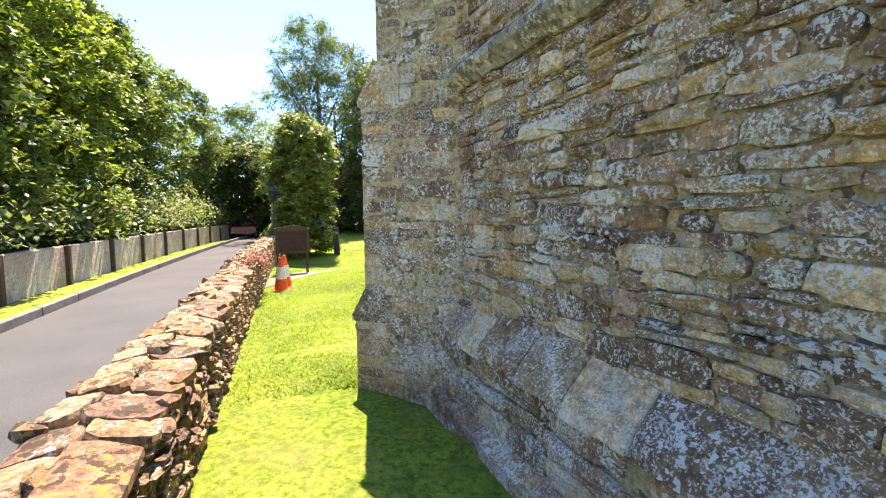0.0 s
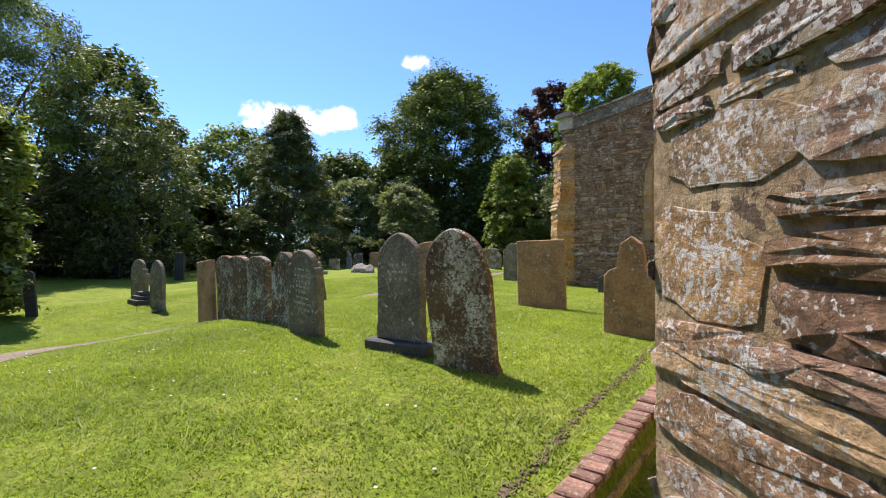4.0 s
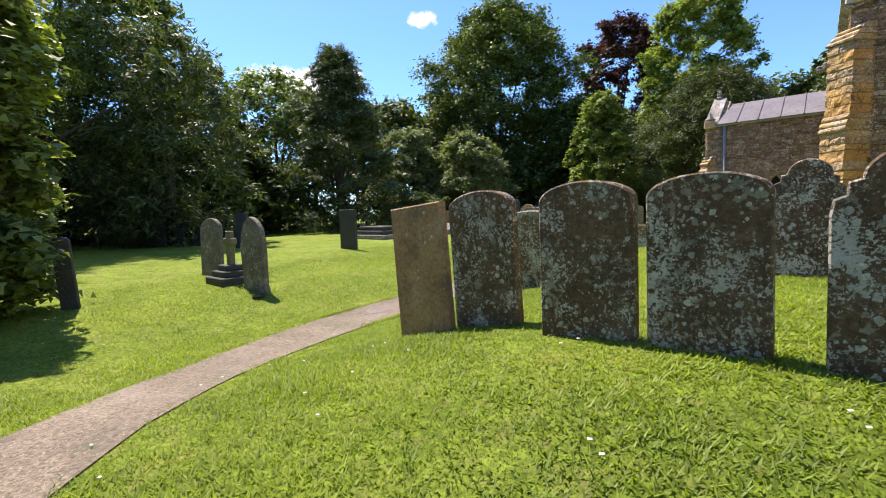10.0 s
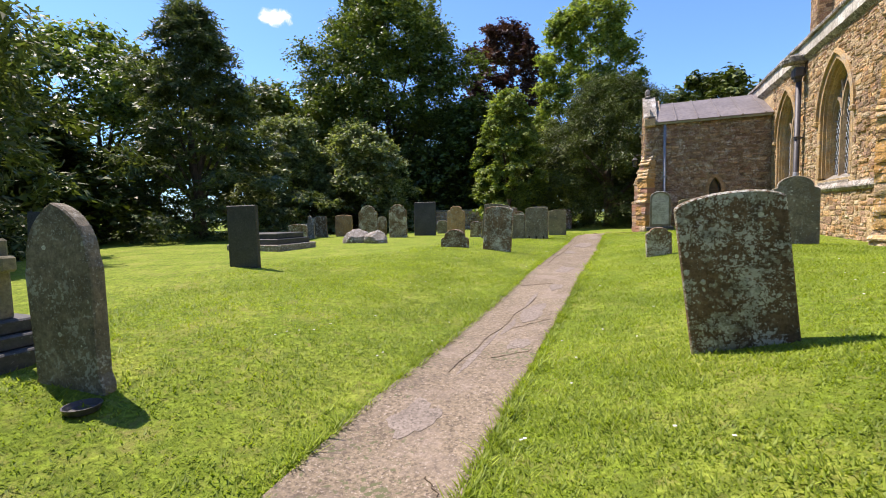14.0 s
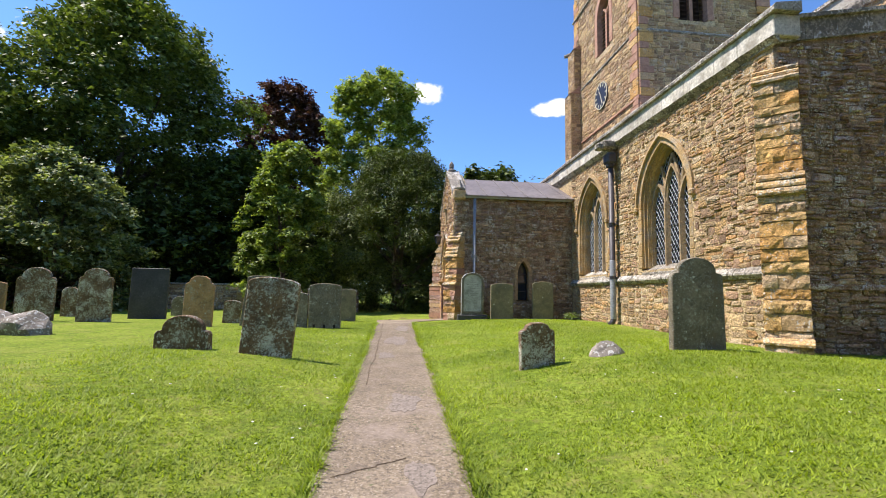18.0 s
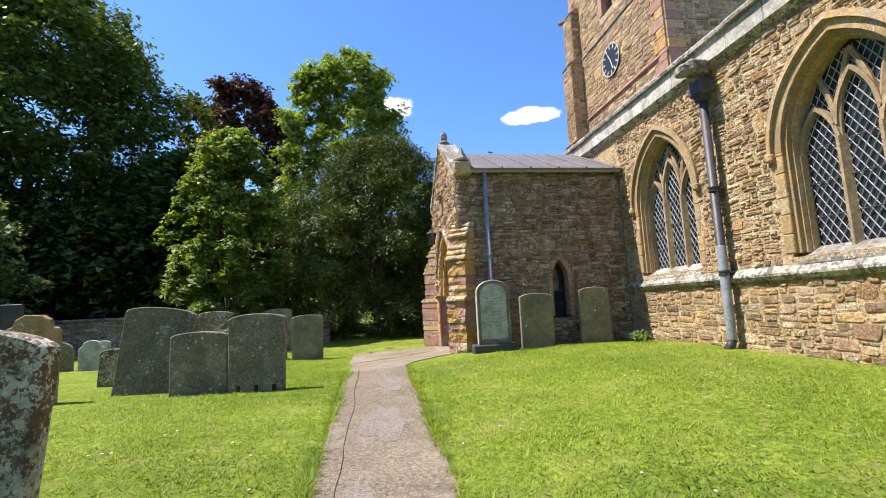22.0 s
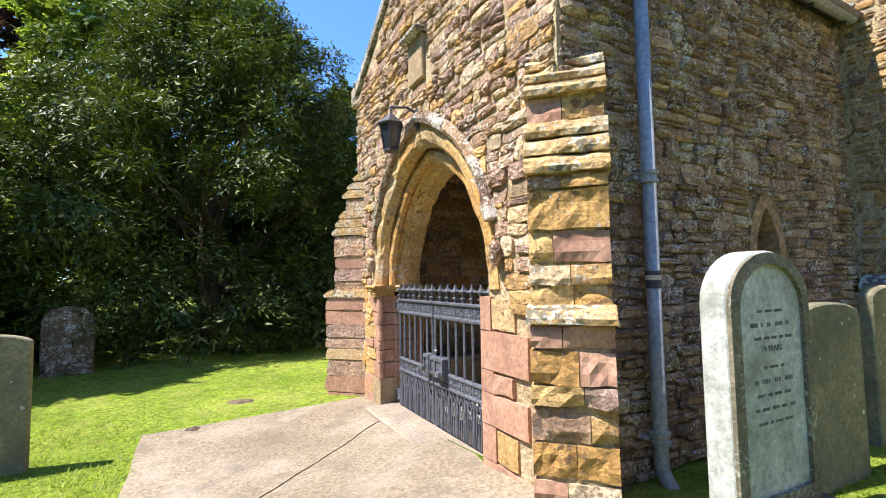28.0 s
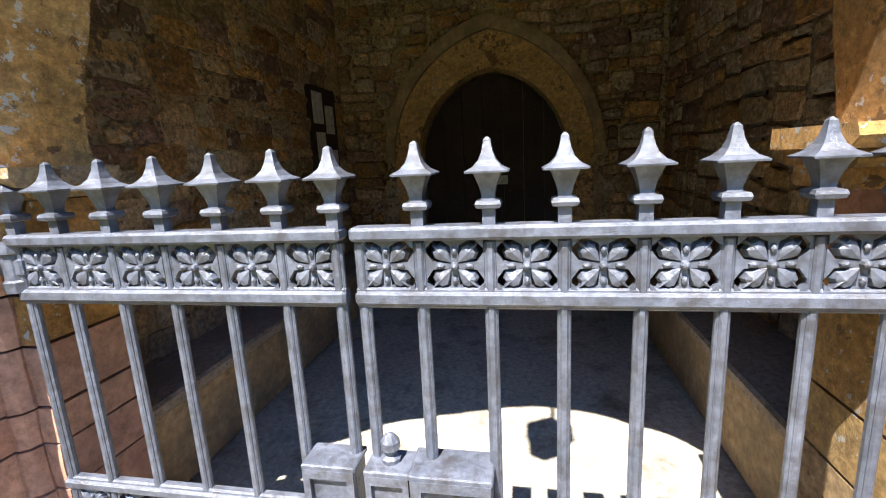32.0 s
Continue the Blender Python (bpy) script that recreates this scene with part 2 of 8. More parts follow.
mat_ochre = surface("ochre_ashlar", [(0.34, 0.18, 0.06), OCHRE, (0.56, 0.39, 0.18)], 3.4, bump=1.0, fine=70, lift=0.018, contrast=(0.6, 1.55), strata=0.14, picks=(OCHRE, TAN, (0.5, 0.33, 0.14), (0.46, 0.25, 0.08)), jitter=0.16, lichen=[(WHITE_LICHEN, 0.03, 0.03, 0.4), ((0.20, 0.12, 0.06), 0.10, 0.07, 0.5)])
# weathered mortar coloured darker for the shade inside recessed joints
mat_shade_mortar = surface("shade_dark_weathered_joints", [(0.17, 0.115, 0.07), (0.28, 0.195, 0.12), (0.38, 0.285, 0.18)], 6, bump=1.0, fine=60, contrast=(0.5, 1.5), lichen=[((0.44, 0.39, 0.31), 0.10, 0.03, 0.4)], lift=0.03)
# browner lichened rubble for the shaded side walls, their shade put into the colour
mat_side_rubble = surface("shaded_brown_lichened_ironstone", [(0.19, 0.115, 0.075), (0.29, 0.185, 0.115), (0.38, 0.26, 0.16)], 4.0, bump=1.0, fine=60, lift=0.022, contrast=(0.5, 1.75), strata=0.18, picks=((0.24, 0.15, 0.10), (0.30, 0.19, 0.125), (0.19, 0.115, 0.085), (0.37, 0.25, 0.155), (0.27, 0.17, 0.12), (0.33, 0.22, 0.13), (0.22, 0.135, 0.095)), jitter=0.35, lichen=[((0.50, 0.42, 0.31), 0.10, 0.03, 0.4), ((0.60, 0.58, 0.53), 0.14, 0.014, 0.25), ((0.72, 0.69, 0.62), 0.11, 0.028, 0.3)])
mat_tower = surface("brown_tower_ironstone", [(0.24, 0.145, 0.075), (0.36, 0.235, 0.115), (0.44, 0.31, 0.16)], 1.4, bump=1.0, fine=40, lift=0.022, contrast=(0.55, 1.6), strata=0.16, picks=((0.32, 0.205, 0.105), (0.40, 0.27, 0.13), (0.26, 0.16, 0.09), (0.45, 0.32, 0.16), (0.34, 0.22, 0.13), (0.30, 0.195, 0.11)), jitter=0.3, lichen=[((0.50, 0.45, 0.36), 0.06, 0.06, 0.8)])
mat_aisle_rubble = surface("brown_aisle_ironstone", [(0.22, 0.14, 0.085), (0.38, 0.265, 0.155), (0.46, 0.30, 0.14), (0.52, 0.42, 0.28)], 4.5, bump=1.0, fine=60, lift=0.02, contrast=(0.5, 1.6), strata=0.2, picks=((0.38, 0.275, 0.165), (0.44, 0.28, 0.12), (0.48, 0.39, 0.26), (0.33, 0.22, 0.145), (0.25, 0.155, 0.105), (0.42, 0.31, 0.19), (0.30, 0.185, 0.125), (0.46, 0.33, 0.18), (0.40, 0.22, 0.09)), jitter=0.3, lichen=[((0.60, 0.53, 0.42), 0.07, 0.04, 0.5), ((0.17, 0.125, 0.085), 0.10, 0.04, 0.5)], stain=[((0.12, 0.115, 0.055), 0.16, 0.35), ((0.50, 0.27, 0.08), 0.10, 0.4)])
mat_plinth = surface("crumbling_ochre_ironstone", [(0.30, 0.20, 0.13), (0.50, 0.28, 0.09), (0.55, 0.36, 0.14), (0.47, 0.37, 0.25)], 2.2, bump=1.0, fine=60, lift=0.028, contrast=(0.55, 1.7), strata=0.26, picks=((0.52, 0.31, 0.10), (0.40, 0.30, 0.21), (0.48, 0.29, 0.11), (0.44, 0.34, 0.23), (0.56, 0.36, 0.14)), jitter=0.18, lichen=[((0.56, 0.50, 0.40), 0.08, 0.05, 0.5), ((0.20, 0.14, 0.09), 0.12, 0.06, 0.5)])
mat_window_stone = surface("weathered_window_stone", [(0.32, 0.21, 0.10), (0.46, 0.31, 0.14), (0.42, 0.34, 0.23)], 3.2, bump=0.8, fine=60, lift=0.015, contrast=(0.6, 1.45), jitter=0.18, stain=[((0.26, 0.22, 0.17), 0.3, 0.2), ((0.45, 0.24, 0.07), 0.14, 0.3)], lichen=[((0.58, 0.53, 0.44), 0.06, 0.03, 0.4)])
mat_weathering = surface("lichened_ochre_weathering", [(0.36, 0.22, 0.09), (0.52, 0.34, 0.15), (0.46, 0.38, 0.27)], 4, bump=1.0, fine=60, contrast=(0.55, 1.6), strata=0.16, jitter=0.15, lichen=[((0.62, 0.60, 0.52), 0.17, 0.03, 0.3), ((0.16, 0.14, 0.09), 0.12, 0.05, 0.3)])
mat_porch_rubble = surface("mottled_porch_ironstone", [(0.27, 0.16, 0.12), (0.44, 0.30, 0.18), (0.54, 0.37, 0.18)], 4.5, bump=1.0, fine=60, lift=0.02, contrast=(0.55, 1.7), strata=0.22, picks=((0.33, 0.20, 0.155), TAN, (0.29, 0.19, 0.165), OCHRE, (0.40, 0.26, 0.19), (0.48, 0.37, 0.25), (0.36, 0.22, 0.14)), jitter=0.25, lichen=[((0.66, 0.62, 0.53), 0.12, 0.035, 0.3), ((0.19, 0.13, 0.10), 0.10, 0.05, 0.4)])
mat_dressed = surface("dressed_limestone", [(0.38, 0.26, 0.14), (0.50, 0.37, 0.22)], 3, bump=0.5, fine=50, jitter=0.12, stain=[((0.22, 0.18, 0.12), 0.45, 0.25)])
mat_coping = surface("lichened_coping_stone", [(0.24, 0.21, 0.17), (0.42, 0.38, 0.31)], 3, bump=0.7, fine=40, jitter=0.22, contrast=(0.5, 1.4), lichen=[(WHITE_LICHEN, 0.18, 0.04, 0.5), ((0.12, 0.11, 0.09), 0.26, 0.06, 0.3)])
mat_white_coping = surface("pale_limestone_parapet", [(0.46, 0.43, 0.36), (0.66, 0.63, 0.55)], 1.5, bump=0.3, fine=40, jitter=0.18, stain=[((0.25, 0.22, 0.17), 0.4, 0.35)])
mat_pink = surface("red_sandstone_block", [(0.38, 0.20, 0.13), (0.48, 0.285, 0.195)], 4, bump=0.2, fine=60, jitter=0.12, stain=[((0.27, 0.15, 0.11), 0.3, 0.2)])
mat_lead_roof = surface("weathered_lead_roof", [(0.15, 0.13, 0.125), (0.21, 0.185, 0.175)], 1.2, rough=0.6, bump=0.15, fine=20, spec=0.4)
mat_pipe = surface("grey_painted_iron", [(0.25, 0.27, 0.30), (0.34, 0.36, 0.39)], 4, rough=0.45, bump=0.1, fine=60, spec=0.5)
mat_black_pipe = surface("black_cast_iron", [(0.03, 0.03, 0.035), (0.07, 0.065, 0.07)], 5, rough=0.5, bump=0.2, fine=60, spec=0.5)
mat_gate = surface("grey_painted_wrought_iron", [(0.085, 0.095, 0.12), (0.15, 0.16, 0.195)], 9, rough=0.34, bump=0.35, fine=90, spec=0.7, stain=[((0.05, 0.045, 0.045), 0.32, 0.05)])
mat_lead_came = surface("pale_lead_came", [(0.32, 0.34, 0.36), (0.42, 0.44, 0.46)], 5, rough=0.5, bump=0.0)
mat_wood = surface("brown_board", [(0.055, 0.033, 0.022), (0.10, 0.06, 0.04)], 6, rough=0.7, bump=0.2, fine=60)
mat_door = surface("dark_oak_door", [(0.025, 0.016, 0.012), (0.05, 0.03, 0.022)], 4, rough=0.6, bump=0.3, fine=50)
mat_asphalt = surface("worn_asphalt", [(0.052, 0.052, 0.053), (0.08, 0.078, 0.077)], 0.5, rough=0.85, bump=0.5, fine=140, lift=0.006)
mat_path = surface("pebbled_concrete_path", [(0.15, 0.116, 0.078), (0.228, 0.182, 0.125)], 0.9, rough=0.9, bump=0.6, fine=60, contrast=(0.4, 1.6), lichen=[((0.38, 0.32, 0.26), 0.17, 0.02), ((0.09, 0.07, 0.055), 0.18, 0.024), ((0.10, 0.11, 0.05), 0.06, 0.05, 0.8)], stain=[((0.28, 0.225, 0.18), 0.2, 0.5), ((0.12, 0.095, 0.075), 0.16, 0.3)], lift=0.006)
mat_repair = surface("worn_repair_mortar", [(0.20, 0.165, 0.135), (0.27, 0.225, 0.185)], 2.5, bump=0.4, fine=90, contrast=(0.6, 1.3), lichen=[((0.12, 0.10, 0.08), 0.25, 0.03)], lift=0.006)
mat_slab = surface("stone_flag", [(0.26, 0.21, 0.165), (0.36, 0.295, 0.225)], 1.2, bump=0.4, fine=70, contrast=(0.6, 1.3), lichen=[((0.15, 0.12, 0.1), 0.16, 0.025)], stain=[((0.20, 0.16, 0.125), 0.35, 0.5)], lift=0.008)
mat_court = surface("worn_forecourt_concrete", [(0.195, 0.152, 0.102), (0.29, 0.235, 0.165)], 0.8, bump=0.5, fine=60, contrast=(0.5, 1.45), lichen=[((0.36, 0.31, 0.25), 0.15, 0.025), ((0.10, 0.08, 0.065), 0.15, 0.025)], stain=[((0.34, 0.28, 0.22), 0.24, 0.7), ((0.13, 0.105, 0.085), 0.2, 0.4)], lift=0.007)
mat_porch_floor = surface("worn_porch_floor", [(0.38, 0.34, 0.28), (0.50, 0.45, 0.37)], 1.0, rough=0.8, bump=0.2, fine=60, stain=[((0.1, 0.085, 0.07), 0.25, 0.3)])
mat_brick = surface("red_kerb_brick", [(0.21, 0.115, 0.08), (0.31, 0.18, 0.13)], 6, bump=0.5, fine=70, jitter=0.3, contrast=(0.55, 1.35), lichen=[(GREY_LICHEN, 0.16, 0.03), ((0.12, 0.14, 0.04), 0.1, 0.06)])
mat_soil = surface("bare_soil", [(0.10, 0.07, 0.045), (0.17, 0.125, 0.08)], 4, bump=0.8, fine=30)
mat_kerb = surface("concrete_kerb", [(0.13, 0.12, 0.105), (0.21, 0.195, 0.17)], 3, bump=0.3, fine=60)
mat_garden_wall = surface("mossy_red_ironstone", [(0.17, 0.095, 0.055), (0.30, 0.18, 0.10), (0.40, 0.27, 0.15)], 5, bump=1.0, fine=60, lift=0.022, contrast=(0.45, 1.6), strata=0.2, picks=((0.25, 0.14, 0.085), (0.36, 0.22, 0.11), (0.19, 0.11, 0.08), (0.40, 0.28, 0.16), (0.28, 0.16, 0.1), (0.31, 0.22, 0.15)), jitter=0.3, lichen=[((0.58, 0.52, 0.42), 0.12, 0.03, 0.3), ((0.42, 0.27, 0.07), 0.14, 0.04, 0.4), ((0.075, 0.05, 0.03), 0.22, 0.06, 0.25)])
mat_grave = {
    "grey": surface("grey_lichened_gravestone", [(0.145, 0.122, 0.082), (0.27, 0.232, 0.165)], 2.5, bump=0.6, fine=55, contrast=(0.6, 1.45), jitter=0.15, lichen=[((0.42, 0.42, 0.35), 0.10, 0.03, 0.25), ((0.54, 0.53, 0.47), 0.09, 0.014, 0.3)], stain=[((0.065, 0.058, 0.042), 0.38, 0.3), ((0.22, 0.155, 0.08), 0.14, 0.3)]),
    "brown": surface("brown_sandstone_gravestone", [(0.34, 0.205, 0.10), (0.48, 0.30, 0.155)], 1.8, bump=0.4, fine=60, contrast=(0.65, 1.25), jitter=0.12, lichen=[((0.42, 0.40, 0.33), 0.06, 0.03, 0.4)], stain=[((0.15, 0.105, 0.065), 0.30, 0.3), ((0.44, 0.39, 0.30), 0.08, 0.12)]),
    "speckled": surface("lichen_spotted_gravestone", [(0.12, 0.075, 0.042), (0.22, 0.145, 0.085)], 2.5, bump=0.8, fine=60, contrast=(0.55, 1.55), jitter=0.12, lichen=[((0.36, 0.33, 0.24), 0.19, 0.06, 0.5), ((0.58, 0.57, 0.49), 0.17, 0.035, 0.3), ((0.64, 0.63, 0.56), 0.13, 0.016, 0.3)], stain=[((0.06, 0.05, 0.035), 0.25, 0.25)]),
    "slate": surface("dark_slate_gravestone", [(0.05, 0.05, 0.05), (0.08, 0.08, 0.078)], 2.0, rough=0.6, bump=0.15, fine=50, lichen=[((0.2, 0.21, 0.2), 0.05, 0.03)]),
    "white": surface("pale_marble_gravestone", [(0.42, 0.43, 0.40), (0.54, 0.55, 0.51)], 2.0, rough=0.7, bump=0.2, fine=60, stain=[((0.20, 0.2, 0.16), 0.35, 0.3)]),
    "buff": surface("buff_sandstone_gravestone", [(0.2, 0.18, 0.11), (0.3, 0.26, 0.16)], 2.0, bump=0.3, fine=60, stain=[((0.12, 0.115, 0.08), 0.4, 0.4)]),
    "rock": surface("rough_grey_stone", [(0.17, 0.15, 0.12), (0.30, 0.26, 0.22)], 3.0, bump=0.8, fine=30, lichen=[(WHITE_LICHEN, 0.22, 0.06)]),
}
mat_lichen = surface("pale_crusty_lichen", [(0.40, 0.39, 0.31), (0.58, 0.58, 0.51)], 9, bump=0.8, fine=90, jitter=0.3, contrast=(0.6, 1.3))
mat_letters = surface("faded_grey_lettering", [(0.46, 0.46, 0.42), (0.58, 0.58, 0.53)], 8, bump=0.0)
mat_dark_letters = surface("dark_cut_lettering", [(0.12, 0.115, 0.10), (0.2, 0.19, 0.17)], 20, bump=0.0)
mat_orange = surface("orange_cone_plastic", [(0.75, 0.10, 0.03), (0.82, 0.14, 0.05)], 3, rough=0.5, bump=0.0)
mat_white_plastic = surface("white_reflective_sleeve", [(0.62, 0.62, 0.60), (0.74, 0.74, 0.72)], 3, rough=0.4, bump=0.0)
mat_yew_bark = surface("brown_bark", [(0.07, 0.05, 0.035), (0.13, 0.095, 0.065)], 6, bump=0.9, fine=20, stretch=(1, 1, 0.25))
mat_fence = surface("stained_pinkish_render", [(0.42, 0.27, 0.21), (0.48, 0.40, 0.34), (0.54, 0.49, 0.43)], 0.9, bump=0.6, fine=40, contrast=(0.6, 1.4), stain=[((0.24, 0.15, 0.11), 0.28, 0.6)], lichen=[((0.56, 0.52, 0.46), 0.14, 0.08, 0.8)])
mat_clock = surface("blue_black_clock_dial", [(0.015, 0.02, 0.035), (0.03, 0.035, 0.055)], 2, rough=0.5, bump=0.0)
mat_gilt = surface("gilded_numerals", [(0.62, 0.55, 0.38), (0.72, 0.64, 0.45)], 2, rough=0.4, bump=0.0)
mat_lime = leafy("lime_leaves", (0.38, 0.47, 0.12), (0.085, 0.135, 0.03), 0.40)
mat_oak = leafy("oak_leaves", (0.19, 0.25, 0.055), (0.045, 0.075, 0.02), 0.26)
mat_yew = leafy("yew_needles", (0.16, 0.215, 0.04), (0.02, 0.036, 0.010), 0.15)
mat_copper = leafy("copper_beech_leaves", (0.13, 0.055, 0.055), (0.05, 0.022, 0.026), 0.3)
mat_conifer = leafy("cedar_needles", (0.19, 0.24, 0.09), (0.045, 0.07, 0.03), 0.25)
mat_silver = leafy("silvery_shrub_leaves", (0.36, 0.42, 0.22), (0.10, 0.14, 0.055), 0.36)
mat_wood_leaf = leafy("woodland_leaves", (0.27, 0.35, 0.10), (0.055, 0.095, 0.028), 0.36)
mat_ivy = leafy("ivy_leaves", (0.40, 0.48, 0.14), (0.09, 0.13, 0.04), 0.34)
mat_blade = leafy("grass_blades", (0.36, 0.455, 0.052), (0.14, 0.21, 0.022), 0.45)
mat_heather = leafy("red_stonecrop", (0.34, 0.13, 0.09), (0.16, 0.07, 0.05), 0.2)
mat_lawn = surface("mown_lawn", [(0.12, 0.18, 0.018), (0.18, 0.245, 0.027), (0.245, 0.29, 0.045)], 0.8, bump=1.0, fine=42, contrast=(0.4, 1.6), stain=[((0.29, 0.275, 0.08), 0.18, 0.9), ((0.09, 0.14, 0.018), 0.3, 0.22), ((0.27, 0.235, 0.085), 0.16, 0.16)], spec=0.1, lift=0.03)

mat_glass = bpy.data.materials.new("old_window_glass")
mat_glass.use_nodes = True
_b = mat_glass.node_tree.nodes["Principled BSDF"]
_b.inputs["Base Color"].default_value = (0.03, 0.035, 0.045, 1)
_b.inputs["Roughness"].default_value = 0.12
_b.inputs["Specular IOR Level"].default_value = 0.8
_t = mat_glass.node_tree
_n = _t.nodes.new("ShaderNodeTexNoise")
_n.inputs["Scale"].default_value = 7.0
_bp = _t.nodes.new("ShaderNodeBump")
_bp.inputs["Strength"].default_value = 0.12
_t.links.new(_n.outputs["Fac"], _bp.inputs["Height"])
_t.links.new(_bp.outputs[0], _b.inputs["Normal"])
mat_stained = mat_glass.copy()
mat_stained.name = "stained_window_glass"
_t = mat_stained.node_tree
_n = _t.nodes.new("ShaderNodeTexVoronoi")
_n.inputs["Scale"].default_value = 9.0
_g = _t.nodes.new("ShaderNodeNewGeometry")
_t.links.new(_g.outputs["Position"], _n.inputs["Vector"])
_r = ramp(_t, [(0.0, (0.012, 0.014, 0.035)), (0.45, (0.03, 0.02, 0.05)), (0.65, (0.10, 0.012, 0.02)), (0.85, (0.02, 0.03, 0.08))])
_r.color_ramp.interpolation = "CONSTANT"
_t.links.new(_n.outputs["Color"], _r.inputs[0])
_t.links.new(_r.outputs[0], _t.nodes["Principled BSDF"].inputs["Base Color"])

# ---- mesh building ----
Z = Vector((0, 0, 1))


class Shape:
    """Collects corners and faces for one mesh."""

    def __init__(self):
        self.v, self.f = [], []

    def add(self, verts, faces, m=None):
        k = len(self.v)
        self.v += [m @ Vector(p) for p in verts] if m else [tuple(p) for p in verts]
        self.f += [tuple(i + k for i in face) for face in faces]
        return self

    def box(self, centre, size, c=0.006, m=None):
        """A box with chamfered edges."""
        sx, sy, sz = (s / 2 for s in size)
        c = min(c, sx * 0.45, sy * 0.45, sz * 0.45)
        pts, idx = [], {}
        for x in (-1, 1):
            for y in (-1, 1):
                for z in (-1, 1):
                    for ax in range(3):
                        p = [x * (sx - c), y * (sy - c), z * (sz - c)]
                        p[ax] = (x * sx, y * sy, z * sz)[ax]
                        idx[x, y, z, ax] = len(pts)
                        pts.append(tuple(p[i] + centre[i] for i in range(3)))
        fs = []
        for ax in range(3):
            o = [i for i in range(3) if i != ax]
            for s in (-1, 1):
                ring = []
                for a, b in ((-1, -1), (1, -1), (1, 1), (-1, 1)):
                    k = [0, 0, 0]
                    k[ax], k[o[0]], k[o[1]] = s, a, b
                    ring.append(idx[k[0], k[1], k[2], ax])
                fs.append(tuple(ring))
        for a, b in ((0, 1), (0, 2), (1, 2)):
            cax = 3 - a - b
            for sa in (-1, 1):
                for sb in (-1, 1):
                    k = [0, 0, 0]
                    k[a], k[b] = sa, sb
                    e = []
                    for sc in (-1, 1):
                        k[cax] = sc
                        e.append((idx[k[0], k[1], k[2], a], idx[k[0], k[1], k[2], b]))
                    fs.append((e[0][0], e[0][1], e[1][1], e[1][0]))
        for x in (-1, 1):
            for y in (-1, 1):
                for z in (-1, 1):
                    fs.append(tuple(idx[x, y, z, ax] for ax in range(3)))
        return self.add(pts, fs, m)

    def tube(self, path, radius, sides=10, caps=True):
        """A round bar along points; radius may be a list."""
        path = [Vector(p) for p in path]
        rads = radius if isinstance(radius, (list, tuple)) else [radius] * len(path)
        k = len(self.v)
        side = None
        for i, p in enumerate(path):
            d = (path[min(i + 1, len(path) - 1)] - path[max(i - 1, 0)]).normalized()
            ref = side if side and abs(side.dot(d)) < 0.9 else (Vector((1, 0, 0)) if abs(d.x) < 0.8 else Vector((0, 1, 0)))
            side = (ref - d * ref.dot(d)).normalized()
            up = d.cross(side)
            for j in range(sides):
                a = math.tau * j / sides
                self.v.append(tuple(p + (side * math.cos(a) + up * math.sin(a)) * rads[i]))
        for i in range(len(path) - 1):
            for j in range(sides):
                a, b = k + i * sides + j, k + i * sides + (j + 1) % sides
                self.f.append((a, b, b + sides, a + sides))
        if caps:
            self.f.append(tuple(range(k + sides - 1, k - 1, -1)))
            self.f.append(tuple(range(k + (len(path) - 1) * sides, k + len(path) * sides)))
        return self

    def lathe(self, profile, centre, sides=12, m=None):
        """A turned shape: profile rows are (radius, height)."""
        pts = [(centre[0] + r * math.cos(math.tau * j / sides), centre[1] + r * math.sin(math.tau * j / sides), centre[2] + h) for r, h in profile for j in range(sides)]
        fs = [(i * sides + j, i * sides + (j + 1) % sides, (i + 1) * sides + (j + 1) % sides, (i + 1) * sides + j) for i in range(len(profile) - 1) for j in range(sides)]
        fs += [tuple(range(sides - 1, -1, -1)), tuple(range((len(profile) - 1) * sides, len(profile) * sides))]
        return self.add(pts, fs, m)

    def prism(self, ring, offset, m=None):
        """A flat outline swept by an offset."""
        n = len(ring)
        o = Vector(offset)
        pts = [Vector(p) for p in ring] + [Vector(p) + o for p in ring]
        fs = [tuple(range(n - 1, -1, -1)), tuple(range(n, 2 * n))] + [(i, (i + 1) % n, n + (i + 1) % n, n + i) for i in range(n)]
        return self.add(pts, fs, m)

    def band(self, inner, outer, offset, closed=False):
        """A moulding between two lines of equal length, swept by an offset."""
        n = len(inner)
        o = Vector(offset)
        a, b = [Vector(p) for p in inner], [Vector(p) for p in outer]
        pts = a + b + [p + o for p in a] + [p + o for p in b]
        fs = []
        for i in range(n if closed else n - 1):
            j = (i + 1) % n
            fs += [(i, j, n + j, n + i), (2 * n + i, 3 * n + i, 3 * n + j, 2 * n + j), (i, 2 * n + i, 2 * n + j, j), (n + i, n + j, 3 * n + j, 3 * n + i)]
        if not closed:
            fs += [(0, n, 3 * n, 2 * n), (n - 1, 3 * n - 1, 4 * n - 1, 2 * n - 1)]
        return self.add(pts, fs)

    def mesh(self, name, smooth=False):
        me = bpy.data.meshes.new(name)
        me.from_pydata([tuple(p) for p in self.v], [], self.f)
        if smooth:
            me.polygons.foreach_set("use_smooth", [True] * len(me.polygons))
        me.validate()
        return me


def tidy(me):
    bm = bmesh.new()
    bm.from_mesh(me)
    bmesh.ops.recalc_face_normals(bm, faces=bm.faces)
    bm.to_mesh(me)
    bm.free()
    return me


